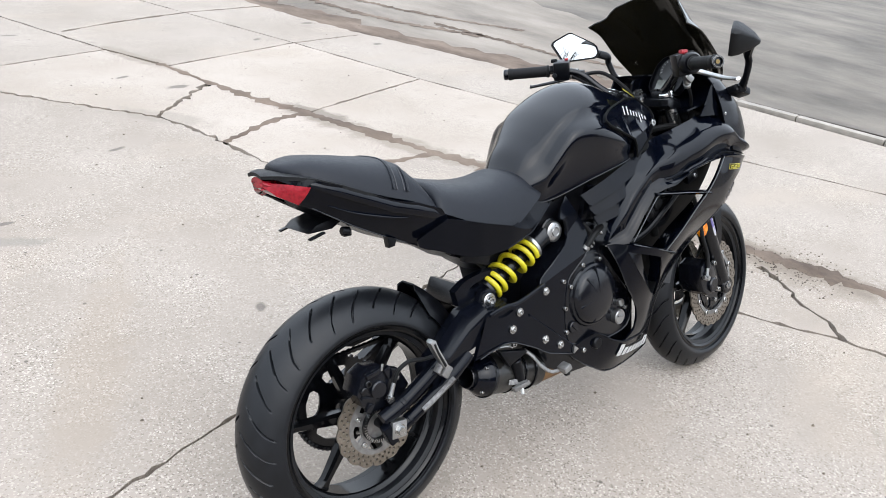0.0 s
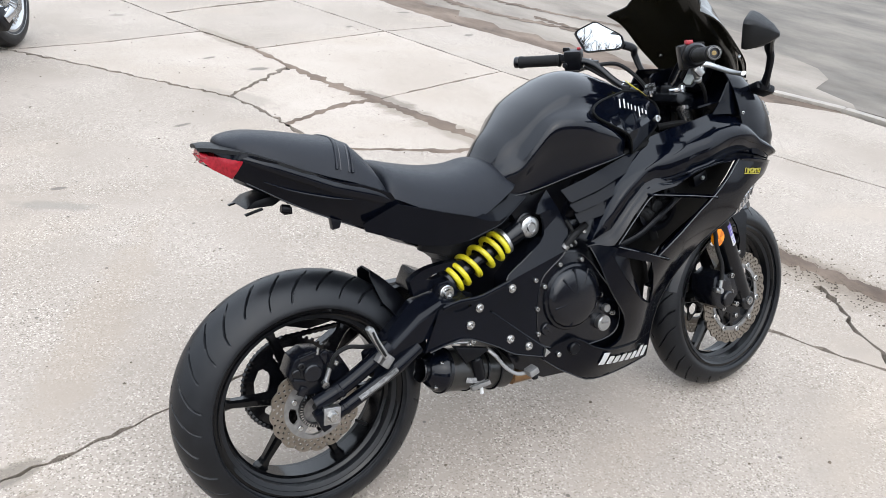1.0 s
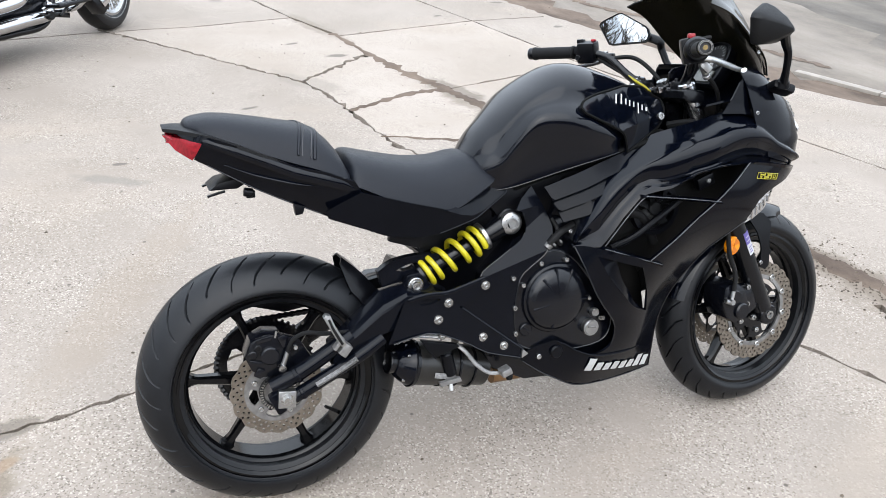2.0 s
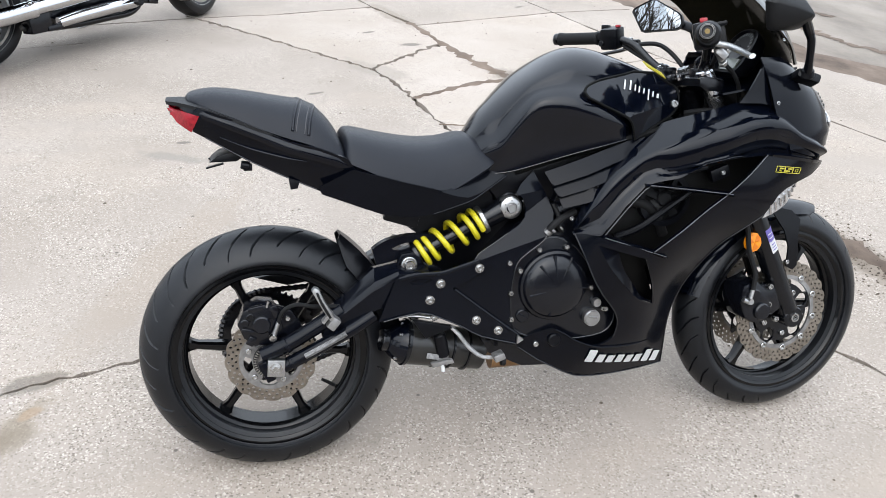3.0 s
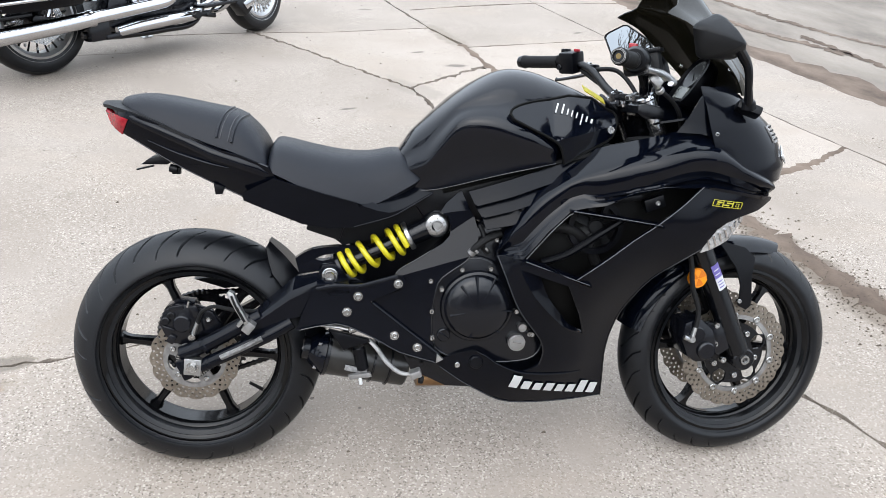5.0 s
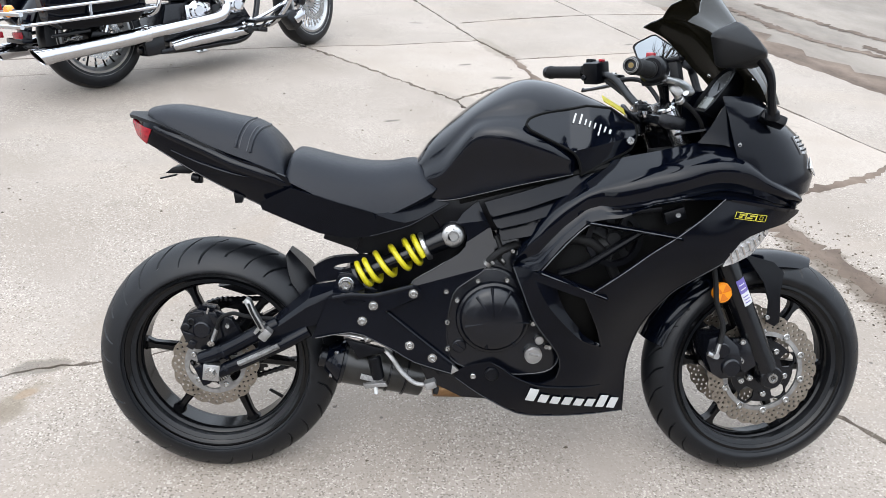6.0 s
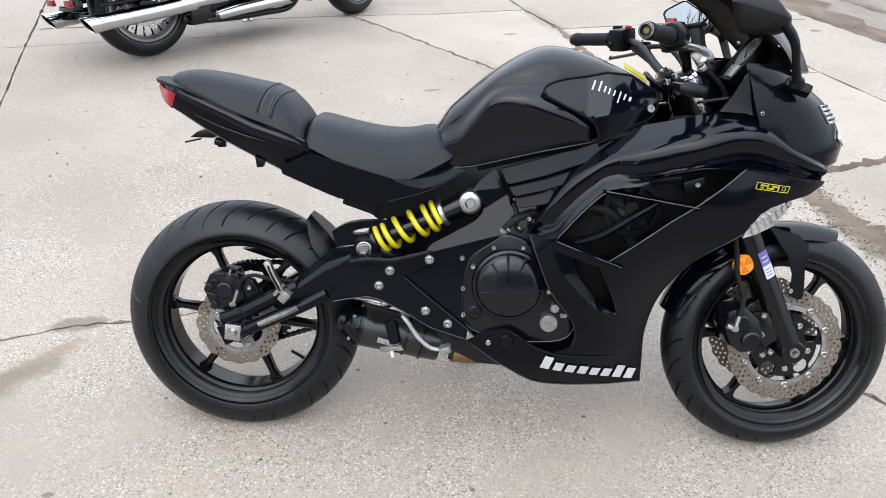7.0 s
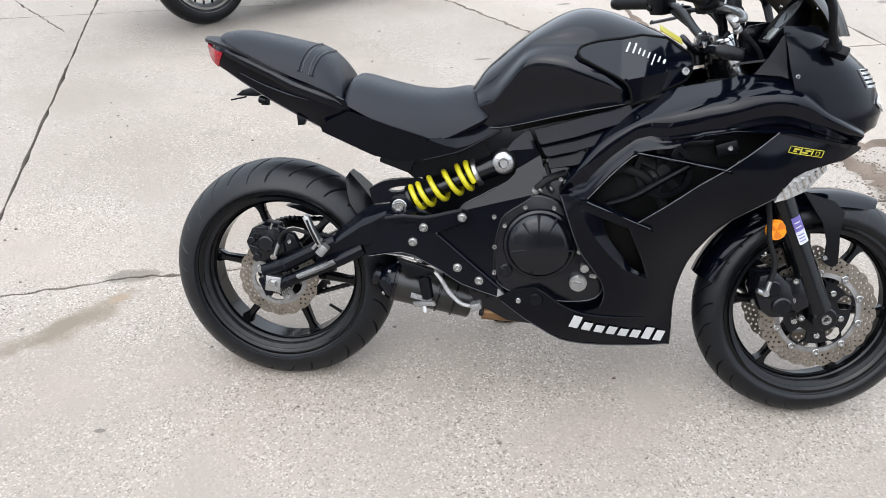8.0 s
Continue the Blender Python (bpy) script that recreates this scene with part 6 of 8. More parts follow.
    both("side_fairing", panel(main, lower, [slot], thick=0.006, step=0.010), SATIN, bike, "satin black side fairing with open vents", 75)
    both("fairing_crease", tube([(x, -W(x, z) - 0.001, z) for x, z in ((0.690, 0.347), (0.716, 0.334), (0.745, 0.314), (0.80, 0.292), (0.86, 0.282), (0.92, 0.277), (0.97, 0.276))], [0.0022, 0.0026, 0.003, 0.0036, 0.0036, 0.003, 0.0008], 8, 4), SEMI, bike)
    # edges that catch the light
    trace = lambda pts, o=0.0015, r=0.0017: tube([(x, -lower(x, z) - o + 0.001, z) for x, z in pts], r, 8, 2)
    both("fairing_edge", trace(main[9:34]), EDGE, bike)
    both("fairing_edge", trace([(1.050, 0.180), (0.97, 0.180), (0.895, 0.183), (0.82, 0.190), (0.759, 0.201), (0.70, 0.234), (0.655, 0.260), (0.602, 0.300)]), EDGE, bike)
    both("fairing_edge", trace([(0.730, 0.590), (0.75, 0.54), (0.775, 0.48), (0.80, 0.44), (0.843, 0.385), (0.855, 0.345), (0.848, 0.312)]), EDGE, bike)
    rows = []
    for (xa, za), (xb, zb) in zip(curve2(slot_l, 3), curve2(slot_r, 3)):
        rows.append([(xa + (xb - xa) * q, -W(xa + (xb - xa) * q, za + (zb - za) * q) + 0.016 * q - 0.0015, za + (zb - za) * q) for q in (0, 0.5, 1)])
    both("slot_bevel", sheet(rows, 0.003), SATIN, bike, "sloping edge of the lower side vent", 20)
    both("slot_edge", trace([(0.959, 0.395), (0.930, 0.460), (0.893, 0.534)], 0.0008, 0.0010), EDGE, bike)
    # lips round the vents, the edge highlight put into their pale colour
    lip = lambda pts, r=0.0014: tube([(x, -W(x, z) - 0.0035, z) for x, z in pts], r, 8, 3)
    both("vent_lip", lip([(0.910, 0.552), (0.974, 0.601), (1.036, 0.651), (1.094, 0.692), (1.149, 0.735), (1.197, 0.777)]), EDGE_GLINT, bike, "pale line painted as the vent edge highlight")
    both("vent_lip", lip([(0.790, 0.596), (0.839, 0.658), (0.880, 0.700), (0.893, 0.708)]), EDGE_GLINT, bike)
    both("fin_edge", tube([(0.893, -0.2245, 0.7135), (1.0, -0.237, 0.701), (1.098, -0.250, 0.688)], [0.0014, 0.0013, 0.0008], 6, 1), EDGE_GLINT, bike)
    both("fin_edge", tube([(0.79, -0.2145, 0.589), (0.87, -0.228, 0.562), (0.94, -0.240, 0.540)], [0.0014, 0.0013, 0.0008], 6, 1), EDGE_GLINT, bike)
    blade = lambda a, b, w, t: loft([[(p.x, p.y - q * w, p.z + h * t) for q, h in ((-1, -1), (0.6, -.7), (1, 0), (0.6, .7), (-1, 1))] for p in (Vector(a) + (Vector(b) - Vector(a)) * s for s in (0, .25, .5, .75, 1))])
    both("vent_fin", blade((0.784, -0.196, 0.590), (0.945, -0.222, 0.536), 0.018, 0.006), SATIN, bike, "satin black vent fin")
    both("vent_fin", blade((0.886, -0.205, 0.712), (1.104, -0.232, 0.684), 0.018, 0.005), SATIN, bike)
    inner = [(0.76, 0.585), (0.82, 0.51), (0.93, 0.46), (1.06, 0.55), (1.20, 0.65), (1.27, 0.72), (1.32, 0.775), (1.20, 0.80), (1.0, 0.775), (0.88, 0.73)]
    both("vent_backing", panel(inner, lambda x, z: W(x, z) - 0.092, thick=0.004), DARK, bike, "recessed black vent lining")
    both("vent_bar", tube([(0.84, -0.160, 0.575), (0.90, -0.172, 0.600), (0.97, -0.180, 0.650), (1.03, -0.180, 0.690)], 0.009, 10), PLASTIC, bike)
    both("coolant_hose", tube([(0.82, -0.135, 0.640), (0.86, -0.150, 0.660), (0.91, -0.160, 0.655), (0.95, -0.150, 0.620), (0.98, -0.140, 0.570)], 0.013, 12), GRIP, bike)
    both("vent_bracket", join(box((1.02, -0.172, 0.735), (0.10, 0.012, 0.012), 0.003, (0, -8, 0)), box((0.985, -0.168, 0.71), (0.014, 0.014, 0.05), 0.003, (0, 20, 0)), box((1.10, -0.175, 0.728), (0.05, 0.02, 0.03), 0.004, (0, -20, 0))), PLASTIC, bike)
    for s in (-1, 1):
        part("bracket_bolt", bolt((1.105, s * 0.186, 0.730), 0.006, 0.004, d=(0, s, 0)), ALU, bike)
        part("hose_clip", cyl((0.895, s * 0.150, 0.6565), (0.907, s * 0.152, 0.6562), 0.0145, n=18), BOLT, bike)
    part("radiator", box((0.965, 0, 0.56), (0.035, 0.20, 0.28), 0.006, (0, -12, 0)), DARK, bike)
    fan = lathe([(0.055, -0.012), (0.068, -0.012), (0.068, 0.012), (0.055, 0.012)], 32, (0.965, -0.155, 0.665))
    fr = part("fan_ring", fan, PLASTIC, bike, "black radiator fan")
    for k in range(7):
        a = 2 * math.pi * k / 7
        part("fan_blade", moved(box((0, 0, 0), (0.046, 0.003, 0.022), 0.001, (25, -math.degrees(a), 0)), Vector((0.965 + 0.032 * math.cos(a), -0.155, 0.665 + 0.032 * math.sin(a)))), GREY_MATTE, fr)
    part("fan_hub", cyl((0.965, -0.145, 0.665), (0.965, -0.166, 0.665), 0.018, n=18, bevel=0.003), GREY_MATTE, fr)
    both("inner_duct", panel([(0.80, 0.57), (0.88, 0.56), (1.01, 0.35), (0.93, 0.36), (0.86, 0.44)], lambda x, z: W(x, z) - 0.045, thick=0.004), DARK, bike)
    part("chin", loft([[(x, y, z) for y, z in ((-w, zt), (-w * 0.9, zb), (0, zb - 0.012), (w * 0.9, zb), (w, zt))] for x, w, zt, zb in ((0.62, 0.13, 0.30, 0.285), (0.76, 0.118, 0.21, 0.20), (0.90, 0.092, 0.20, 0.185), (1.03, 0.05, 0.20, 0.182))]), PLASTIC, bike)
    for s in (-1, 1):
        part("fairing_screw", bolt((0.728, s * 0.150, 0.626), 0.006, 0.005, d=(0, s, 0)), BOLT, bike)
        part("fairing_screw", bolt((1.222, s * 0.206, 0.899), 0.005, 0.004, d=(0, s, 0)), BOLT, bike)
        part("belly_screw", bolt((0.645, s * 0.156, 0.308), 0.007, 0.005, d=(0, s, 0)), BOLT, bike)
    part("belly_plug", lathe([(0.0001, -0.172), (0.014, -0.172), (0.017, -0.168), (0.017, -0.15), (0.0001, -0.15)], 24, (0.690, 0, 0.318)), PLASTIC, bike)

    # ribbed air duct below the tank
    duct_w = spline_surface([(0.57, 0.69, 0.132), (0.66, 0.735, 0.150), (0.66, 0.69, 0.158), (0.84, 0.795, 0.152), (0.93, 0.805, 0.160), (0.93, 0.77, 0.176), (0.84, 0.706, 0.178), (0.69, 0.65, 0.160), (0.78, 0.72, 0.172)])
    duct = [(0.668, 0.738), (0.75, 0.766), (0.842, 0.797), (0.92, 0.812), (0.95, 0.81), (0.94, 0.78), (0.90, 0.755), (0.841, 0.700), (0.78, 0.672), (0.690, 0.648), (0.686, 0.69)]

    lines = ([(0.640, 0.741), (0.74, 0.770), (0.842, 0.804), (0.96, 0.842)], [(0.640, 0.700), (0.754, 0.735), (0.805, 0.754), (0.96, 0.808)], [(0.640, 0.668), (0.781, 0.710), (0.857, 0.742), (0.96, 0.785)], [(0.640, 0.642), (0.758, 0.666), (0.803, 0.684), (0.96, 0.750)])
    level = lambda k, x: float(np.interp(x, *zip(*lines[k])))

    def clad(x, z):
        # three lapped bands, each proud at its lower edge
        a = [level(k, x) for k in range(4)]
        fade = 0.013 * min(1.0, (0.97 - x) / 0.12)
        for k in (2, 1, 0):
            top = a[k] - (0.0045 if k else 0.0)
            if z < top + 1e-5:
                return duct_w(x, z) - 0.006 + fade * max(0.0, min(1.0, (top - z) / (top - a[k + 1])))
            if k and z < a[k] + 1e-5:
                return duct_w(x, z) - 0.006 + fade * (z - top) / 0.0045
        return duct_w(x, z) - 0.006
    duct = [(0.656, 0.741), (0.74, 0.768), (0.842, 0.802), (0.92, 0.826), (0.95, 0.815), (0.94, 0.79), (0.90, 0.765), (0.857, 0.738), (0.803, 0.688), (0.758, 0.669), (0.698, 0.655), (0.690, 0.679), (0.672, 0.708)]
    runs = [[(x, level(k, x) - o) for x in (lo, 0.754, 0.805, hi)] for k, lo, hi in ((1, 0.676, 0.90), (2, 0.694, 0.855)) for o in (0.0, 0.0045)]
    both("frame_trim", panel(duct, clad, thick=0.006, step=0.009, lines=runs), SEMI, bike, "satin black ribbed trim below the tank", 20)
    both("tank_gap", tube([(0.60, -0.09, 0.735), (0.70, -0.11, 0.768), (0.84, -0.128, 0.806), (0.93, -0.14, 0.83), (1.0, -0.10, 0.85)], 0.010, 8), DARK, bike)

    # nose, lamp, cockpit
    rows = [(0.735, 1.300, 0.200, 1.395), (0.758, 1.290, 0.206, 1.425), (0.785, 1.27, 0.208, 1.468), (0.82, 1.258, 0.209, 1.474), (0.87, 1.220, 0.210, 1.452), (0.92, 1.203, 0.207, 1.414), (0.96, 1.194, 0.197, 1.362), (0.99, 1.186, 0.184, 1.325), (1.005, 1.186, 0.170, 1.300)]

    def nose_at(u, k):
        i = min(int(k), len(rows) - 2)
        t = k - i
        z, xs, w, xt = (a + (b - a) * t for a, b in zip(rows[i], rows[i + 1]))
        a = u * math.pi / 2
        g = min(1.0, max(0.0, (z - 0.80) / 0.08))
        return Vector((xs + (xt - xs) * max(0.0, math.cos(a)) ** (0.90 - 0.10 * g) if abs(u) < 1 else xs, w * math.copysign(abs(math.sin(a)) ** (0.95 - 0.05 * g), u), z))
    us = [-1 + 2 * j / 28 for j in range(29)]
    part("nose_cowl", sheet([[nose_at(u, k / 3) for u in us] for k in range(6, 25)], 0.004), FRAME, bike, "black nose cowl", 50)
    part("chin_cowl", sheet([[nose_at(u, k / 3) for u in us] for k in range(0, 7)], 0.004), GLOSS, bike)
    lens = [[nose_at(u, k) + Vector((0.003, -0.002, 0.0)) for u in (-.50, -.44, -.38, -.32, -.26)] for k in (4.15, 4.35, 4.55, 4.75, 4.95)]
    both("headlamp", sheet(lens, 0.004), CLEAR, bike, "clear headlamp lens")
    for k in (4.28, 4.47, 4.66, 4.85):
        both("lamp_slat", sheet([[nose_at(u, k + q) + Vector((0.0042, -0.0032, 0.0)) for u in (-.49, -.42, -.34, -.27)] for q in (0.0, 0.06)], 0.001), DARK, bike)
    rim_line = [nose_at(-.40 + 0.10 * abs(q), 3.0 + 0.9 * (q + 1) / 2) + Vector((0.003, -0.002, 0)) for q in (-1, -.5, 0, .5, 1)]
    both("lamp_edge", tube(rim_line, [0.001, 0.003, 0.004, 0.003, 0.001], 8, 3), CLEAR, bike)
    both("front_indicator", panel([(1.218, 0.612), (1.224, 0.650), (1.236, 0.668), (1.291, 0.701), (1.330, 0.698), (1.335, 0.688), (1.285, 0.640), (1.25, 0.622)], lambda x, z: W(x, z) - 0.004 - 0.5 * max(0, x - 1.29), thick=0.030, step=0.01), CLEAR, bike, "clear faceted front indicator lens")
    for k in range(7):
        t = k / 6
        p, q = (1.226 + 0.085 * t, 0.650 + 0.048 * t), (1.240 + 0.082 * t, 0.622 + 0.062 * t)
        both("lens_rib", tube([(x, -W(x, z) + 0.002 + 0.5 * max(0, x - 1.29), z) for x, z in (p, ((p[0] + q[0]) / 2, (p[1] + q[1]) / 2), q)], 0.0026, 6, 2), CHROME, bike)
    both("cockpit_trim", panel([(1.135, 0.898), (1.160, 0.935), (1.182, 0.978), (1.192, 0.990), (1.200, 0.95), (1.216, 0.890), (1.19, 0.897)], lambda x, z: W(x, min(z, 0.9)) - 0.012 - 0.06 * max(0, z - 0.90), thick=0.005), SATIN, bike, "black cockpit side trim")
    part("cockpit_floor", sheet([[(x, w * u, z + 0.02 * u * u) for u in (-1, -.5, 0, .5, 1)] for x, w, z in ((1.10, 0.16, 0.90), (1.18, 0.17, 0.915), (1.25, 0.16, 0.935), (1.31, 0.14, 0.96))], 0.005), SATIN, bike)
    # stacked instrument: dial above, display below
    face = pose(1.236, -0.006, 1.004, 0, 34, 0)
    rim_yz = curve2([(-0.044, -0.060), (-0.056, -0.040), (-0.058, 0.0), (-0.054, 0.034), (-0.036, 0.058), (0.0, 0.066), (0.036, 0.058), (0.054, 0.034), (0.058, 0.0), (0.056, -0.040), (0.044, -0.060)], 3)
    shell = loft([[(x, y * g, z * g) for y, z in rim_yz] for x, g in ((0.034, 0.70), (0.016, 0.97), (-0.006, 1.04), (-0.016, 1.03), (-0.018, 0.96), (-0.008, 0.92), (-0.006, 0.02))])
    shell.transform(face)
    gauge = part("dashboard", shell, PLASTIC, bike, "black instrument cluster with dial over display", 35)
    dial = lathe([(0.0001, -0.003), (0.040, -0.003), (0.042, 0.0), (0.042, 0.004), (0.0001, 0.004)], 36, axis="X")
    dial.transform(face @ pose(-0.010, 0.0, 0.019))
    part("rev_counter", dial, DIAL, gauge, "round rev counter dial")
    scr = box((-0.011, 0.0, -0.036), (0.006, 0.066, 0.034), 0.002)
    scr.transform(face)
    part("display", scr, SCREEN, gauge, "grey digital display")
    for k in range(15):
        a = radians(215 - 17 * k)
        tick = box((-0.0134, 0.034 * math.cos(a), 0.019 + 0.034 * math.sin(a)), (0.001, 0.0085, 0.0018), 0, (math.degrees(a), 0, 0))
        tick.transform(face)
        part("tick", tick, ALU, gauge)
    needle = box((-0.0142, -0.008, 0.011), (0.001, 0.030, 0.0022), 0, (40, 0, 0))
    needle.transform(face)
    part("needle", needle, GRIP, gauge)
    wing = prism([(1.165, 0.985), (1.176, 0.996), (1.245, 1.010), (1.262, 0.955), (1.195, 0.925), (1.165, 0.945)], 0.088, 0.096, 0.002)
    part("cockpit_panel", wing, SATIN, bike, "satin black panel beside the instruments")

    # smoked screen
    edge = catmull([(1.305, 0.165, 0.985), (1.272, 0.190, 1.030), (1.225, 0.198, 1.075), (1.155, 0.196, 1.138), (1.090, 0.190, 1.166)], 4)
    mid = catmull([(1.385, 0, 0.985), (1.352, 0, 1.045), (1.308, 0, 1.110), (1.255, 0, 1.180), (1.190, 0, 1.258)], 4)
    srows = []
    for k, (e, c) in enumerate(zip(edge, mid)):
        v = k / (len(edge) - 1)
        row = []
        for j in range(29):
            u = -1 + 2 * j / 28
            a = abs(u)
            g = a ** 2.1
            kink = 0.012 * math.exp(-((a - 0.66) / 0.09) ** 2)
            dip = -0.012 * v * math.exp(-((a - 0.80) / 0.10) ** 2)
            row.append((c.x + (e.x - c.x) * g - kink, 0.014 + e.y * u * (1.0 if u > 0 else 0.93), c.z + (e.z - c.z) * g + dip))
        srows.append(row)
    part("windscreen", sheet(srows, 0.004), SMOKE, bike, "dark smoked windscreen", 60)
    for s in (-1, 1):
        part("screen_screw", bolt((1.262, s * 0.150, 1.045), 0.005, 0.004, d=(-0.8, s * 0.4, 0.3)), BOLT, bike)

    # mirrors
    for s in (-1, 1):
        # the left one looks back, the right one is folded in
        out = Vector((0.70, 0.69, -0.17) if s > 0 else (0.49, -0.86, -0.12)).normalized()
        across = Vector((0.70, -0.71, -0.02) if s > 0 else (0.87, 0.49, -0.10)).normalized()
        up = across.cross(out)
        if up.z < 0:
            up = -up
        outline = [(0.0, -0.005), (0.003, 0.004), (0.012, 0.011), (0.054, 0.033), (0.066, 0.034), (0.140, -0.003), (0.150, -0.012), (0.157, -0.034), (0.152, -0.046), (0.140, -0.052), (0.046, -0.062), (0.034, -0.058)]
        face = [Vector((1.115, 0.386, 1.118) if s > 0 else (1.103, -0.297, 1.135)) + across * h + up * k for h, k in outline]
        mid = sum(face, Vector()) / len(face)
        rings = []
        for g, dx in ((0.94, -0.001), (1.0, -0.005), (1.03, 0.004), (0.90, 0.022), (0.50, 0.054), (0.12, 0.072), (0.02, 0.073)):
            rings.append([mid + (p - mid) * g + out * dx for p in face])
        mi = part("mirror", loft(rings), GREY_MATTE, bike, "dark grey faceted mirror on a stalk", 42)
        g = bmesh.new()
        rings = []
        for q in (0.92, 0.7, 0.46, 0.22, 0.02):
            ring = []
            for p in dense_loop(face, 0.012):
                v = (p - mid) * q
                ring.append(g.verts.new(mid + v - out * (0.0012 + (0.0095 - v.length_squared) / 2.0)))
            rings.append(ring)
        grid_faces(g, rings, closed_u=True)
        g.faces.new(rings[-1])
        back_ring = [g.verts.new(v.co + out * 0.004) for v in rings[0]]
        grid_faces(g, [rings[0], back_ring], closed_u=True)
        bmesh.ops.recalc_face_normals(g, faces=g.faces)
        part("mirror_glass", g, MIRROR, mi, "mirror glass")
        part("mirror_stalk", tube([tuple(mid + out * 0.05), (1.240, s * 0.262, 1.070), (1.254, s * 0.258, 1.045), (1.266, s * 0.244, 1.005), (1.280, s * 0.224, 0.972)], [0.015, 0.014, 0.0115, 0.0105, 0.014], 12, squash=0.8), PLASTIC, mi)
        part("mirror_foot", join(box((1.290, s * 0.205, 0.958), (0.058, 0.046, 0.022), 0.007, (s * 20, 18, s * 18)), cyl((1.283, s * 0.218, 0.960), (1.280, s * 0.224, 0.980), 0.018, 0.015, 16, 0.003)), PLASTIC, mi)
    return W


def build_front(bike):
    top, ax = Vector((1.080, 0, 0.955)), FA
    for s in (-1, 1):
        off = Vector((0, s * 0.098, 0))
        a, b = ax + off, top + off
        d = (b - a).normalized()
        leg = part("fork_leg", steered(join(cyl(a + d * 0.018, a + d * 0.34, 0.0285, 0.0300, 28, 0.003), cyl(a + d * 0.33, a + d * 0.352, 0.0315, n=28, bevel=0.003))), METAL_BLACK, bike, "black fork slider")
        part("fork_tube", steered(cyl(a + d * 0.34, b + d * 0.01, 0.0205, n=24)), FORK, leg, "bare steel fork tube")
        part("fork_cap", steered(join(cyl(b + d * 0.006, b + d * 0.018, 0.0245, 0.0235, 24, 0.003), cyl(b + d * 0.018, b + d * 0.026, 0.0125, 0.012, 6, 0.001))), CHROME, leg, "bright fork cap")
        part("axle_clamp", steered(join(cyl(a + Vector((0, 0.020, 0)), a + Vector((0, -0.024 if s < 0 else -0.02, 0)), 0.030, n=28, bevel=0.004), box(a + d * 0.03, (0.05, 0.044, 0.06), 0.01, (0, -26, 0)))), METAL_BLACK, leg)
        part("axle_end", steered(moved(lathe([(0.0001, 0.004), (0.007, 0.004), (0.008, 0.0), (0.0125, 0.0), (0.0135, 0.004), (0.0135, 0.02), (0.0001, 0.02)], 24) if s < 0 else lathe([(0.0001, -0.004), (0.012, -0.004), (0.0135, 0.0), (0.0135, -0.02), (0.0001, -0.02)], 24), a + Vector((0, s * 0.028, 0)))), BOLT, leg)
        refl = lathe([(0.0001, s * 0.010), (0.0225, s * 0.010), (0.0235, s * 0.008), (0.0255, s * 0.008), (0.0255, 0), (0.0001, 0)], 40, (1.247, s * 0.112, 0.522))
        rf = part("reflector", steered(refl), AMBER, leg, "round amber reflector")
        # every other facet takes a darker amber, its shading put into the colour
        for k in range(6):
            q = radians(60 * k + 15)
            wedge = [(1.247 + r * math.cos(q + t), 0.522 + r * math.sin(q + t)) for r, t in ((0.001, 0.5), (0.021, 0.0), (0.0215, 0.35), (0.0215, 0.7), (0.021, 1.047))]
            part("reflector_facet", steered(prism(wedge, s * 0.1215, s * 0.1235, 0)), AMBER if k % 2 else AMBER_SHADED, rf)
        part("reflector_bracket", steered(box((1.268, s * 0.108, 0.522), (0.05, 0.006, 0.02), 0.002)), METAL_BLACK, leg)
        cal = join(prism([(1.215, 0.36), (1.222, 0.405), (1.262, 0.418), (1.30, 0.385), (1.318, 0.335), (1.30, 0.30), (1.262, 0.298), (1.235, 0.315)], s * 0.128, s * 0.045, 0.008),
                   cyl((1.255, s * 0.124, 0.375), (1.255, s * 0.136, 0.375), 0.021, n=20, bevel=0.003), cyl((1.284, s * 0.124, 0.330), (1.284, s * 0.138, 0.330), 0.024, n=20, bevel=0.004),
                   prism([(1.29, 0.40), (1.335, 0.40), (1.36, 0.33), (1.33, 0.31), (1.29, 0.34)], s * 0.115, s * 0.09, 0.004))
        c = part("front_brake_caliper", steered(cal), CAST, bike, "black cast front brake caliper")
        for x, z in ((1.312, 0.395), (1.312, 0.345), (1.34, 0.300)):
            part("caliper_bolt", steered(bolt((x, s * 0.116, z), 0.0085, 0.010, d=(0, s, 0))), BOLT, c)
        part("banjo", steered(join(cyl((1.236, s * 0.13, 0.366), (1.236, s * 0.146, 0.366), 0.008, n=12), cyl((1.236, s * 0.138, 0.362), (1.215, s * 0.138, 0.372), 0.006, n=10), cyl((1.24, s * 0.135, 0.37), (1.246, s * 0.135, 0.398), 0.0055, n=10))), ALU, c)
        part("brake_hose", steered(tube([(1.246, s * 0.135, 0.395), (1.252, s * 0.130, 0.44), (1.232, s * 0.125, 0.50), (1.225, s * 0.12, 0.56), (1.21, s * 0.11, 0.62), (1.15, s * 0.09, 0.75)], 0.0065, 10)), GRIP, c)
        # strut of the mudguard
        strut = panel([(1.315, 0.612), (1.392, 0.592), (1.420, 0.566), (1.414, 0.515), (1.424, 0.436), (1.412, 0.424), (1.388, 0.436), (1.386, 0.492), (1.368, 0.540)], lambda x, z: 0.084 + 0.008 * math.sin((z - .42) * 18), thick=0.005, side=s)
        part("mudguard_strut", steered(strut), PLASTIC, bike)
        part("strut_bolt", steered(bolt((1.388, s * 0.086, 0.449), 0.0065, 0.006, d=(0, s, 0))), BOLT, bike)
    a, b = ax + Vector((0, -0.098, 0)), top + Vector((0, -0.098, 0))
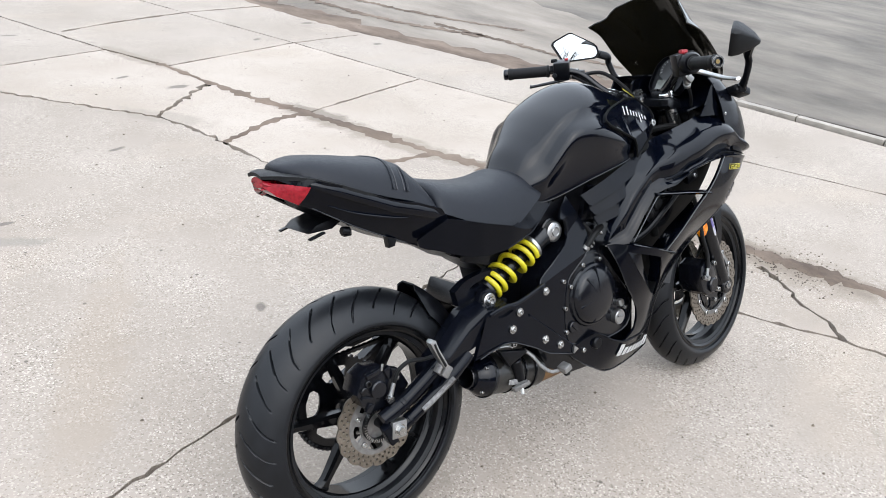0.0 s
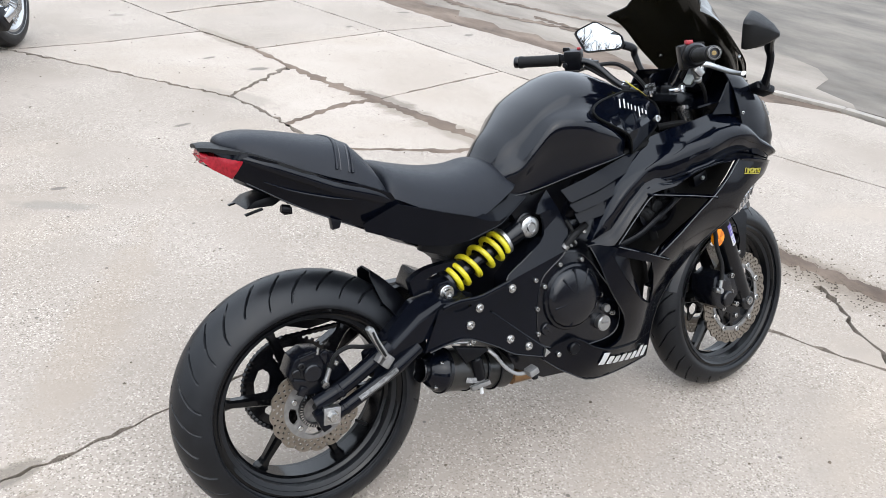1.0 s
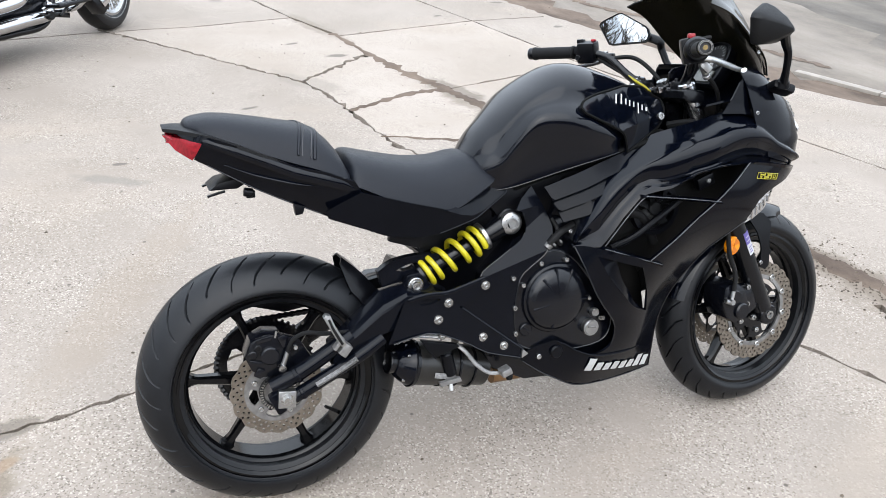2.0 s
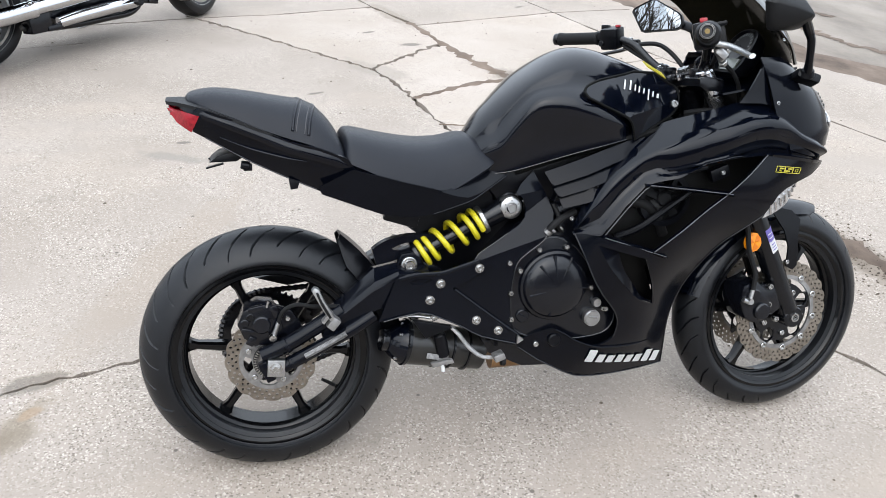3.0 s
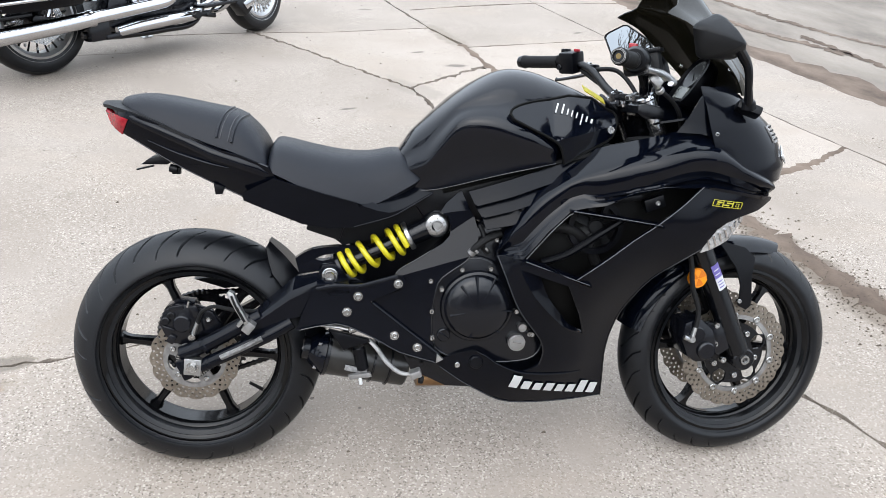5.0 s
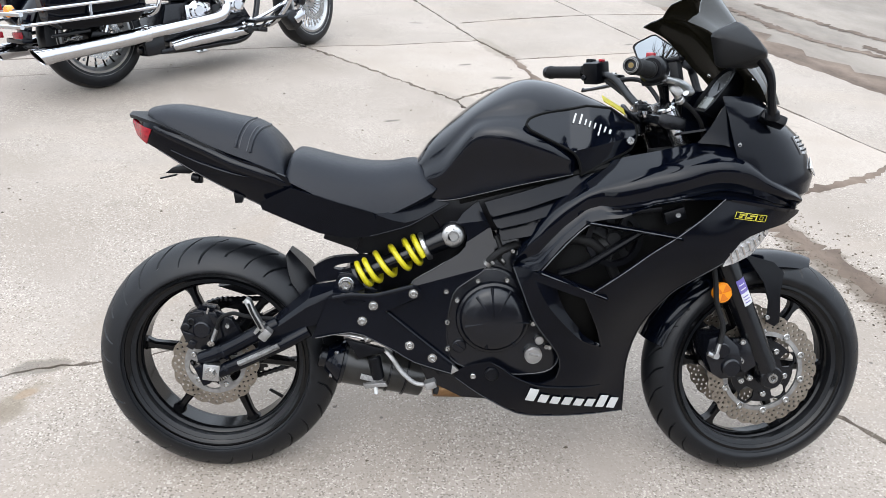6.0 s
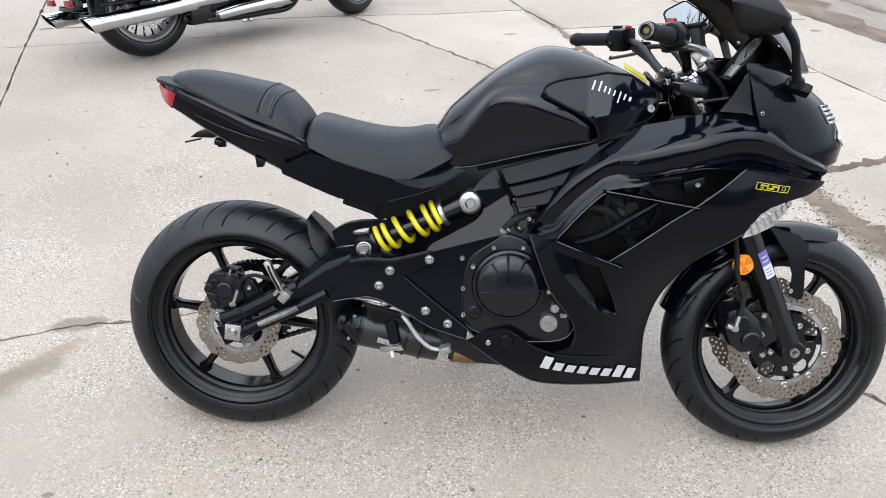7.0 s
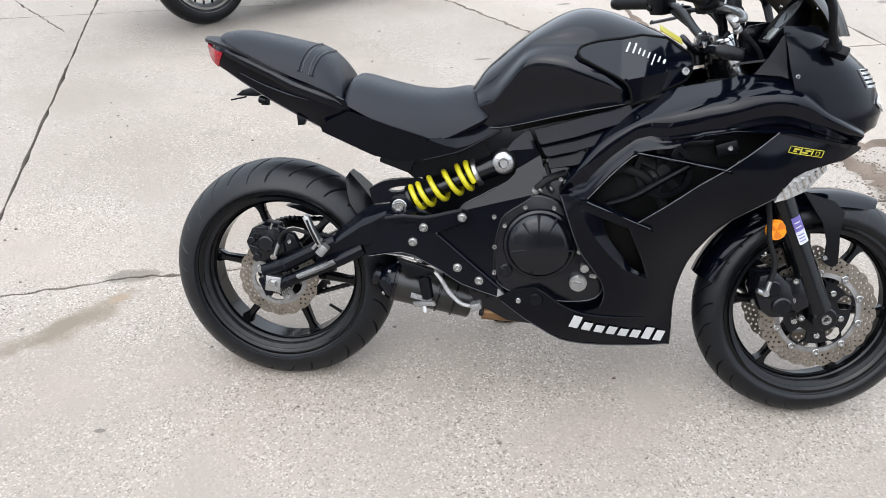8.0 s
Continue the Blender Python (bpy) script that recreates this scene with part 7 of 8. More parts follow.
    d = (b - a).normalized()
    u = Vector((0, -1, 0))
    w = d.cross(u).normalized()
    for k0, k1, mat, nm in ((0.247, 0.284, PURPLE, "purple_label"), (0.213, 0.2468, WHITE, "white_label")):
        rows = [[a + d * (k0 + (k1 - k0) * i / 3) + 0.0302 * (u * math.cos(t) + w * math.sin(t)) for t in (radians(-5 + 11 * j) for j in range(6))] for i in range(4)]
        part(nm, steered(sheet(rows, 0.0006)), mat, bike, "white and purple paper label on the fork")
    for i in range(3):
        k0 = 0.220 + 0.008 * i
        rows = [[a + d * (k0 + 0.0025 * q) + 0.0306 * (u * math.cos(t) + w * math.sin(t)) for t in (radians(2 + 8 * j) for j in range(5))] for q in (0, 1)]
        part("print_bar", steered(sheet(rows, 0.0003)), PURPLE, bike)
    for i in range(2):
        k0 = 0.256 + 0.012 * i
        rows = [[a + d * (k0 + 0.003 * q) + 0.0306 * (u * math.cos(t) + w * math.sin(t)) for t in (radians(2 + 8 * j) for j in range(5))] for q in (0, 1)]
        part("print_bar", steered(sheet(rows, 0.0003)), WHITE, bike)
    # mudguard
    rows = []
    for k in range(19):
        t = k / 18
        ang = radians(66 + 100 * t)
        r = 0.318 - 0.010 * math.sin(math.pi * t)
        hw = 0.066 * (0.45 + 0.55 * min(1, math.sin(math.pi * min(t * 2.2, 0.5)))) if t < 0.25 else 0.070
        rows.append([ax + Vector(((r - 0.034 * abs(q) ** 3) * math.cos(ang), hw * q, (r - 0.034 * abs(q) ** 3) * math.sin(ang))) for q in (-1, -.85, -.6, -.3, 0, .3, .6, .85, 1)])
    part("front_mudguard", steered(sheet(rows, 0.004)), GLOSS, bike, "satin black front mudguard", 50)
    # clamps and bars
    clamp = join(prism([(1.045, 0.930), (1.065, 0.917), (1.115, 0.917), (1.115, 0.945), (1.065, 0.955), (1.045, 0.948)], -0.125, 0.125, 0.006), cyl((1.10, 0, 0.90), (1.085, 0, 0.962), 0.022, n=20, bevel=0.003))
    tc = part("top_clamp", steered(clamp), METAL_BLACK, bike, "black fork clamp")
    part("steering_nut", steered(cyl((1.085, 0, 0.955), (1.078, 0, 0.972), 0.018, 0.016, 6)), BOLT, tc)
    part("lower_clamp", steered(box((1.165, 0, 0.76), (0.07, 0.26, 0.045), 0.01, (0, -26, 0))), METAL_BLACK, bike)
    part("lock_ring", moved(lathe([(0.0001, -0.002), (0.008, -0.002), (0.010, -0.005), (0.0165, -0.005), (0.018, 0.0), (0.018, 0.010), (0.0001, 0.010)], 28, axis="Z"), (1.048, -0.030, 0.948)), CHROME, bike, "bright ring round the ignition lock")
    part("ignition_lock", steered(cyl((1.04, 0, 0.90), (1.032, 0, 0.952), 0.021, n=20, bevel=0.003)), METAL_BLACK, bike)
    for s in (-1, 1):
        bar = part("handlebar", steered(tube([(1.078, s * 0.075, 0.955), (1.058, s * 0.120, 0.985), (1.025, s * 0.175, 1.035), (0.975, s * 0.235, 1.050), (0.930, s * (0.30 if s > 0 else 0.305), 1.052), (0.888 if s < 0 else 0.893, s * (0.355 if s > 0 else 0.362), 1.054 if s < 0 else 1.049)], 0.0112, 14)), METAL_BLACK, bike, "black handlebar with rubber grip")
        part("bar_riser", steered(join(box((1.078, s * 0.078, 0.955), (0.045, 0.04, 0.035), 0.006), bolt((1.070, s * 0.068, 0.972), 0.006, 0.006, d=(0, 0, 1)))), METAL_BLACK, bar)
        g0, g1 = Vector((0.968, s * (0.245 if s > 0 else 0.250), 1.050)), Vector((0.896 if s > 0 else 0.890, s * (0.352 if s > 0 else 0.360), 1.049 if s > 0 else 1.054))
        gd = (g1 - g0).normalized()
        prof = [(0.0155, 0.0), (0.019, 0.002), (0.019, 0.008)] + [(0.0165 + 0.0006 * (i % 2), 0.010 + 0.0042 * i) for i in range(26)] + [(0.0185, 0.122), (0.0185, 0.128), (0.0155, 0.130)]
        gr = lathe([(0.0001, 0.0)] + prof + [(0.0001, 0.130)], 24, axis="Z", full=False)
        gr.transform(Matrix.Translation(g0) @ Vector((0, 0, 1)).rotation_difference(gd).to_matrix().to_4x4())
        part("grip", steered(gr), GRIP, bar, "ribbed black rubber grip")
        end = lathe([(0.0001, 0.0), (0.0155, 0.0), (0.0165, 0.003), (0.0165, 0.010), (0.0150, 0.014), (0.011, 0.014), (0.0095, 0.008), (0.0001, 0.008)], 24, axis="Z", full=False)
        end.transform(Matrix.Translation(g0 + gd * 0.130) @ Vector((0, 0, 1)).rotation_difference(gd).to_matrix().to_4x4())
        part("bar_end", steered(end), METAL_BLACK, bar)
        hole = cyl(g0 + gd * 0.138, g0 + gd * 0.140, 0.0055, n=18)
        part("bar_end_screw", steered(hole), BRASS, bar, "brass screw in the bar end")
        rim = lathe([(0.0125, 0.0142), (0.0158, 0.0135), (0.0158, 0.0120), (0.0125, 0.0120)], 24, axis="Z")
        rim.transform(Matrix.Translation(g0 + gd * 0.130) @ Vector((0, 0, 1)).rotation_difference(gd).to_matrix().to_4x4())
        part("bar_end_rim", steered(rim), ALU_DULL, bar)
        h = Vector((0.990, s * (0.215 if s > 0 else 0.222), 1.050))
        if s < 0:
            th = Matrix.Translation(h) @ Vector((0, 0, 1)).rotation_difference(gd).to_matrix().to_4x4()
            hb = lathe([(0.0001, -0.03), (0.022, -0.03), (0.027, -0.024), (0.030, 0.0), (0.030, 0.022), (0.024, 0.032), (0.0001, 0.032)], 28, axis="Z", full=False)
            hb.transform(th)
            sw = part("throttle_housing", steered(hb), PLASTIC, bar, "black throttle housing")
            part("kill_switch", steered(box(h + Vector((-0.006, 0.012, 0.032)), (0.017, 0.024, 0.011), 0.003, (0, 0, -35))), RED_PART, sw, "red stop switch")
            part("switch_block", steered(box(h + Vector((0.004, 0.020, -0.002)), (0.05, 0.045, 0.062), 0.009, (0, -10, -35))), PLASTIC, sw)
            res = part("brake_master_cylinder", steered(join(box((1.045, -0.172, 1.045), (0.05, 0.05, 0.05), 0.009, (0, -12, -35)), cyl((1.035, -0.165, 1.035), (1.012, -0.205, 1.028), 0.012, n=16, bevel=0.003))), GREY_MATTE, bar, "black brake fluid reservoir")
            part("reservoir_cap", steered(box((1.043, -0.172, 1.073), (0.054, 0.054, 0.010), 0.004, (0, -12, -35))), PLASTIC, res)
        else:
            sw = part("switch_block", steered(join(box(h, (0.055, 0.050, 0.058), 0.008, (0, -10, 35)), box(h + Vector((-0.026, 0.006, 0.006)), (0.014, 0.03, 0.022), 0.004, (0, 0, 35)), cyl(h + Vector((-0.02, 0.01, -0.015)), h + Vector((-0.036, 0.0, -0.015)), 0.008, n=14, bevel=0.002), box(h + Vector((-0.01, 0.02, 0.030)), (0.02, 0.02, 0.012), 0.003, (0, 0, 35)))), PLASTIC, bar, "black switch housing with buttons")
            part("flash_button", steered(box(h + Vector((0.010, -0.012, 0.032)), (0.017, 0.010, 0.007), 0.002, (0, 0, 35))), RED_PART, sw, "red button")
            part("clutch_perch", steered(box((1.035, 0.185, 1.032), (0.035, 0.04, 0.028), 0.006, (0, 0, 35))), METAL_BLACK, bar)
        lev = tube([(1.030, s * 0.190, 1.032), (1.045, s * 0.215, 1.028), (1.045, s * 0.25, 1.018), (1.020, s * 0.305, 1.008), (1.000, s * 0.345, 1.002), (0.995, s * 0.352, 1.002)], [0.009, 0.0085, 0.007, 0.006, 0.006, 0.0085], 12, 6, squash=0.75)
        if s < 0:
            lev = tube([(1.030, -0.190, 1.032), (1.052, -0.215, 1.025), (1.058, -0.250, 1.014), (1.045, -0.300, 1.004), (1.018, -0.345, 1.002), (1.010, -0.356, 1.003)], [0.010, 0.009, 0.008, 0.007, 0.006, 0.0068], 12, 6, squash=0.75)
        part("lever", steered(lev), ALU if s < 0 else METAL_BLACK, bar, "polished alloy lever" if s < 0 else "black clutch lever")
        part("lever_pivot", steered(bolt((1.032, s * 0.190, 1.043), 0.008, 0.008, d=(0, 0, 1))), BOLT, bar)
        part("cable", steered(tube([(1.03, s * 0.17, 1.03), (1.09, s * 0.13, 1.03), (1.12, s * 0.06, 0.97), (1.13, s * 0.03, 0.90), (1.10, s * 0.05, 0.82)], 0.006, 8)), GRIP, bar)
        part("cable", steered(tube([(1.01, s * 0.19, 1.03), (1.05, s * 0.13, 0.99), (1.09, s * 0.06, 0.96), (1.12, s * 0.05, 0.90), (1.11, s * 0.05, 0.82)], 0.005, 8)), GRIP, bar)
    part("brake_fitting", steered(join(box((1.060, -0.180, 1.008), (0.030, 0.020, 0.020), 0.005, (0, 40, -20)), cyl((1.046, -0.178, 1.020), (1.072, -0.168, 0.992), 0.0075, 0.0085, 12, 0.002), cyl((1.072, -0.170, 0.990), (1.080, -0.166, 0.982), 0.0105, n=14, bevel=0.002), cyl((1.078, -0.168, 1.018), (1.090, -0.166, 1.012), 0.009, n=12, bevel=0.002))), ALU, bike, "bare alloy brake line fittings")
    part("brake_line", steered(tube([(1.078, -0.166, 0.985), (1.112, -0.155, 0.965), (1.145, -0.140, 0.930), (1.165, -0.12, 0.87)], 0.0055, 8)), GRIP, bike)
    part("key_fob_loop", tube([(1.000, -0.012, 0.966), (0.996, -0.026, 0.964), (1.012, -0.034, 0.948), (1.036, -0.022, 0.928), (1.040, -0.004, 0.928), (1.022, 0.0, 0.946)], 0.0055, 8, 4, closed=True), METAL_BLACK, bike)
    part("side_stand", join(tube([(0.53, 0.13, 0.28), (0.56, 0.20, 0.19), (0.60, 0.285, 0.085)], 0.011, 10, 4), box((0.605, 0.292, 0.082), (0.06, 0.045, 0.010), 0.003, (14.5, 0, 0))), METAL_BLACK, bike, "black side stand on the ground")
    part("headstock", cyl((1.10, 0, 0.92), (1.19, 0, 0.72), 0.04, n=20), METAL_BLACK, bike)
    part("cockpit_wiring", join(tube([(1.06, -0.06, 0.86), (1.10, -0.10, 0.87), (1.15, -0.12, 0.86), (1.18, -0.13, 0.90)], 0.010, 8), tube([(1.04, -0.05, 0.84), (1.09, -0.11, 0.82), (1.16, -0.13, 0.83)], 0.012, 8)), GRIP, bike)
    both("inner_fairing", panel([(0.98, 0.76), (1.03, 0.83), (1.10, 0.85), (1.20, 0.88), (1.25, 0.80), (1.18, 0.70), (1.05, 0.66)], lambda x, z: 0.055, thick=0.004), PLASTIC, bike)


def build_decals(bike, W):
    # slanted plain blocks in place of the maker's and the model's names
    def blocks(n, x0, z0, x1, z1, h, heights, gap=0.22, slant=0.30):
        out = []
        for i in range(n):
            a, b = i / n, (i + 1 - gap) / n
            za, zb = z0 + (z1 - z0) * a, z0 + (z1 - z0) * b
            hh = h * heights[i % len(heights)]
            xa, xb = x0 + (x1 - x0) * a, x0 + (x1 - x0) * b
            out.append([(xa, za), (xb, zb), (xb + slant * hh, zb + hh), (xa + slant * hh, za + hh)])
        return out
    Wm = lambda x, z: W(x, z) + 0.004
    lettering(bike, "fairing_decal", WHITE, "white slanted block decal on the belly fairing", blocks(8, 0.776, 0.250, 1.034, 0.190, 0.036, (1.0, 0.66, 0.60, 0.66, 0.62, 0.66, 1.0, 0.85), 0.30), Wm)
    bd = tank_side
    swash = []
    for x, z, h, lean, w in ((0.853, 0.932, 0.021, 0.008, 0.006), (0.868, 0.930, 0.022, 0.008, 0.006), (0.881, 0.928, 0.013, 0.005, 0.005), (0.891, 0.924, 0.013, 0.005, 0.005), (0.903, 0.921, 0.012, 0.005, 0.005), (0.912, 0.906, 0.024, 0.009, 0.005), (0.927, 0.913, 0.012, 0.005, 0.006), (0.939, 0.910, 0.009, 0.004, 0.008)):
        w *= 0.62
        swash.append([(x, z), (x + w, z - 0.3 * w), (x + w + lean, z + h - 0.3 * w), (x + lean, z + h)])
    lettering(bike, "tank_decal", WHITE, "white slanted stroke decal on the tank panel", swash, lambda x, z: bd(x, z) + 0.002)
    # the engine size in outlined square digits
    six = ([(0, 0), (1, 0), (1, .62), (.36, .62), (.36, .74), (1, .74), (1, 1), (0, 1)], [(.36, .24), (.66, .24), (.66, .40), (.36, .40)])
    five = ([(0, 0), (1, 0), (1, .62), (.36, .62), (.36, .74), (1, .74), (1, 1), (0, 1), (0, .38), (.64, .38), (.64, .26), (0, .26)],)
    nought = ([(0, 0), (1, 0), (1, 1), (0, 1)], [(.34, .26), (.66, .26), (.66, .74), (.34, .74)])
    outline = []
    for i, digit in enumerate((six, five, nought)):
        for loop in digit:
            pts = []
            for p, q in dense([(0.025 * u, 0.0145 * v) for u, v in loop], 0.006):
                x, z = 1.222 + 0.0265 * i + p + 0.25 * q, 0.7345 - 0.13 * (0.0265 * i + p) + q
                pts.append((x, -W(x, z) - 0.0012, z))
            outline.append(tube(pts, 0.0010, 6, 1, closed=True))
    part("size_decal", join(*outline), DECAL_Y, bike, "yellow outlined number decal on the side fairing")


W = build_fairing(bike)
build_front(bike)
build_decals(bike, W)


# ---- the touring cruiser parked behind, facing away; x ahead, y to its left ----
def build_cruiser():
    c = thing("touring_motorcycle", "black and chrome touring motorcycle parked on its side stand", "motorcycle", pose(-1.40, 3.19, 0, -9, 0, 46.2))
    tyre_prof = [(0.215, -0.055), (0.24, -0.066), (0.275, -0.068), (0.300, -0.055), (0.313, -0.030), (0.317, 0.0), (0.313, 0.030), (0.300, 0.055), (0.275, 0.068), (0.24, 0.066), (0.215, 0.055)]
    for nm, x, r, turn, count in (("rear_wheel", 0.060, 0.317, 0, 20), ("front_wheel", 1.715, 0.317, 15, 30)):
        ctr = Matrix.Translation((x, 0, r)) @ Matrix.Rotation(radians(turn), 4, "Z")

        def set_in(bm):
            bm.transform(ctr)
            return bm
        w = part(nm, set_in(lathe([(0.226, -0.060), (0.212, -0.063), (0.206, -0.056), (0.190, -0.045), (0.186, 0.0), (0.190, 0.045), (0.206, 0.056), (0.212, 0.063), (0.226, 0.060), (0.205, 0.0)], 72)), ALU, c, "bright cast alloy wheel with many slim spokes")
        part("tyre", set_in(lathe(tyre_prof, 96)), RUBBER, w, "black rubber tyre")
        for s in (-1, 1):
            part("tyre_line", set_in(lathe([(0.240, s * 0.0664), (0.2425, s * 0.0685), (0.245, s * 0.0664)], 72, full=False)), ALU_DULL, w, "thin pale line on the tyre wall")
        for k in range(count):
            a = 2 * math.pi * k / count
            p0, p1 = Vector((0.07 * math.cos(a), -0.028, 0.07 * math.sin(a))), Vector((0.192 * math.cos(a + 0.12), -0.042, 0.192 * math.sin(a + 0.12)))
            part("spoke", set_in(tube([p0, (p0 + p1) / 2 + Vector((0, -0.006, 0)), p1], [0.006, 0.0045, 0.0075], 8, 3)), CHROME if turn else METAL_BLACK, w)
        part("hub", set_in(lathe([(0.01, -0.06), (0.05, -0.06), (0.075, -0.03), (0.075, 0.03), (0.05, 0.06), (0.01, 0.06)], 32)), METAL_BLACK if turn == 0 else CHROME, w)
        for k in range(14):
            a = 2 * math.pi * k / 14
            part("spoke_boss", set_in(cyl((0.165 * math.cos(a), -0.05, 0.165 * math.sin(a)), (0.165 * math.cos(a), -0.058, 0.165 * math.sin(a)), 0.010, 0.006, 10)), ALU, w)
        part("brake_disc", set_in(disc_mesh(0.095, 0.146, 1, 0.005, -0.085, [(0.128, 30, 0), (0.112, 30, .5)], 0.004, amp=0)), BOLT, w)
    # exhausts
    for s in (-1, 1):
        y = s * 0.285
        m = tube([(-0.36, y, 0.272), (0.0, y, 0.284), (0.268, y * 0.99, 0.298)], 0.046, 24, 4, caps=False)
        ex = part("silencer", m, CHROME, c, "long chrome silencer with slash-cut tip")
        tip = []
        for k in range(24):
            a = 2 * math.pi * k / 24
            tip.append((a, Vector((-0.405 - 0.030 * math.sin(a) , y + 0.048 * math.cos(a), 0.272 + 0.048 * math.sin(a)))))
        bm = bmesh.new()
        r0 = [bm.verts.new((-0.33, p.y, p.z)) for _, p in tip]
        r1 = [bm.verts.new(p) for _, p in tip]
        r2 = [bm.verts.new(Vector((p.x + 0.004, y + (p.y - y) * 0.90, 0.272 + (p.z - 0.272) * 0.90))) for _, p in tip]
        grid_faces(bm, [r0, r1, r2], True)
        bmesh.ops.recalc_face_normals(bm, faces=bm.faces)
        part("silencer_tip", bm, CHROME, ex)
        bore = loft([[(p.x + 0.004, y + (p.y - y) * 0.90, 0.272 + (p.z - 0.272) * 0.90) for _, p in tip], [(-0.30, y + (p.y - y) * 0.88, 0.272 + (p.z - 0.272) * 0.88) for _, p in tip]], False)
        bmesh.ops.reverse_faces(bore, faces=bore.faces)
        part("silencer_bore", join(bore, cyl((-0.305, y, 0.272), (-0.30, y, 0.272), 0.043)), DARK, ex, "black inside of the pipe")
        part("clamp_band", cyl((0.240, y * 0.99, 0.297), (0.275, y * 0.99, 0.298), 0.049, n=24, bevel=0.003), CHROME, ex)
    part("header_shield", tube([(0.27, -0.28, 0.298), (0.55, -0.272, 0.312), (0.78, -0.262, 0.326), (0.855, -0.255, 0.360), (0.860, -0.245, 0.42), (0.80, -0.23, 0.50), (0.76, -0.20, 0.60)], 0.036, 20), CHROME, c, "chrome exhaust header shield")
    part("lower_pipe", tube([(0.46, -0.20, 0.190), (0.60, -0.215, 0.203), (0.85, -0.22, 0.212), (1.03, -0.20, 0.215), (1.10, -0.16, 0.26)], [0.030, 0.036, 0.036, 0.034, 0.030], 18), CHROME, c, "chrome lower exhaust pipe")
    # frame, engine
    part("frame_rail", tube([(0.25, -0.16, 0.20), (0.45, -0.17, 0.165), (0.8, -0.16, 0.15), (1.08, -0.14, 0.17), (1.25, -0.08, 0.40), (1.36, 0, 0.75)], 0.020, 12), METAL_BLACK, c)
    part("frame_rail", tube([(0.25, 0.16, 0.20), (0.45, 0.17, 0.165), (0.8, 0.16, 0.15), (1.08, 0.14, 0.17), (1.25, 0.08, 0.40), (1.36, 0, 0.75)], 0.020, 12), METAL_BLACK, c)
    part("pivot_block", join(box((0.34, -0.17, 0.22), (0.14, 0.10, 0.13), 0.02), box((0.42, -0.20, 0.17), (0.10, 0.05, 0.03), 0.008)), CAST, c)
    eng = part("engine_block", join(prism([(0.42, 0.24), (0.50, 0.18), (1.05, 0.18), (1.12, 0.28), (1.05, 0.42), (0.50, 0.44)], -0.15, 0.15, 0.02), box((0.70, 0, 0.56), (0.16, 0.20, 0.30), 0.02, (0, -22, 0)), box((0.98, 0, 0.56), (0.16, 0.20, 0.30), 0.02, (0, 22, 0))), CAST, c, "black twin engine with chrome covers")
    for k in range(7):
        z = 0.45 + 0.035 * k
        part("cooling_fin", join(box((0.70 - 0.4 * (z - 0.56), 0, z), (0.20, 0.25, 0.010), 0.003, (0, -22, 0)), box((0.98 + 0.4 * (z - 0.56), 0, z), (0.20, 0.25, 0.010), 0.003, (0, 22, 0))), METAL_BLACK, eng)
    for x, z, r in ((0.69, 0.375, 0.070), (0.985, 0.378, 0.062)):
        cov = lathe([(0.0001, -0.052), (r * 0.45, -0.052), (r * 0.5, -0.046), (r * 0.8, -0.043), (r * 0.95, -0.032), (r, 0.0), (0.0001, 0.0)], 36, (x, -0.165, z))
        part("engine_cover", cov, CHROME, eng, "round chrome engine cover")
        for k in range(5):
            a = 2 * math.pi * k / 5 + 0.3
            part("cover_bolt", bolt((x + r * 0.78 * math.cos(a), -0.208, z + r * 0.78 * math.sin(a)), 0.006, 0.005), METAL_BLACK, eng)
    part("gearbox_cover", box((0.70, -0.17, 0.36), (0.20, 0.06, 0.13), 0.02), CHROME, eng)
    part("pushrod_tube", tube([(0.86, -0.17, 0.40), (0.80, -0.16, 0.66)], 0.012, 12, 1), CHROME, eng)
    part("pushrod_tube", tube([(0.90, -0.17, 0.40), (0.95, -0.16, 0.66)], 0.012, 12, 1), CHROME, eng)
    part("air_cleaner", cyl((0.84, -0.16, 0.60), (0.84, -0.24, 0.60), 0.085, 0.078, 32, 0.012), CHROME, eng)
    part("floorboard", box((1.14, -0.30, 0.27), (0.30, 0.11, 0.022), 0.008, (0, 0, 4)), METAL_BLACK, c, "black rider floorboard")
    pd = part("brake_pedal", box((1.335, -0.30, 0.235), (0.085, 0.10, 0.12), 0.012, (0, -35, 0)), METAL_BLACK, c)
    part("pedal_pad", box((1.372, -0.322, 0.252), (0.09, 0.075, 0.055), 0.008, (0, -30, 0)), CHROME, pd, "chrome pedal cover")
    part("pedal_arm", tube([(0.98, -0.235, 0.255), (1.08, -0.26, 0.275), (1.20, -0.28, 0.315), (1.33, -0.29, 0.36)], 0.011, 10), CHROME, c)
    part("linkage", join(cyl((1.02, -0.21, 0.215), (1.02, -0.26, 0.215), 0.026, n=16, bevel=0.004), box((1.10, -0.22, 0.205), (0.16, 0.03, 0.03), 0.006, (0, 12, 0)), tube([(1.1, -0.24, 0.20), (1.2, -0.25, 0.27), (1.30, -0.26, 0.33)], 0.008, 8)), METAL_BLACK, c)
    part("engine_guard", tube([(1.16, -0.06, 0.20), (1.22, -0.28, 0.24), (1.30, -0.40, 0.42), (1.33, -0.36, 0.62), (1.34, -0.08, 0.72)], 0.016, 12), CHROME, c, "chrome engine guard bar")
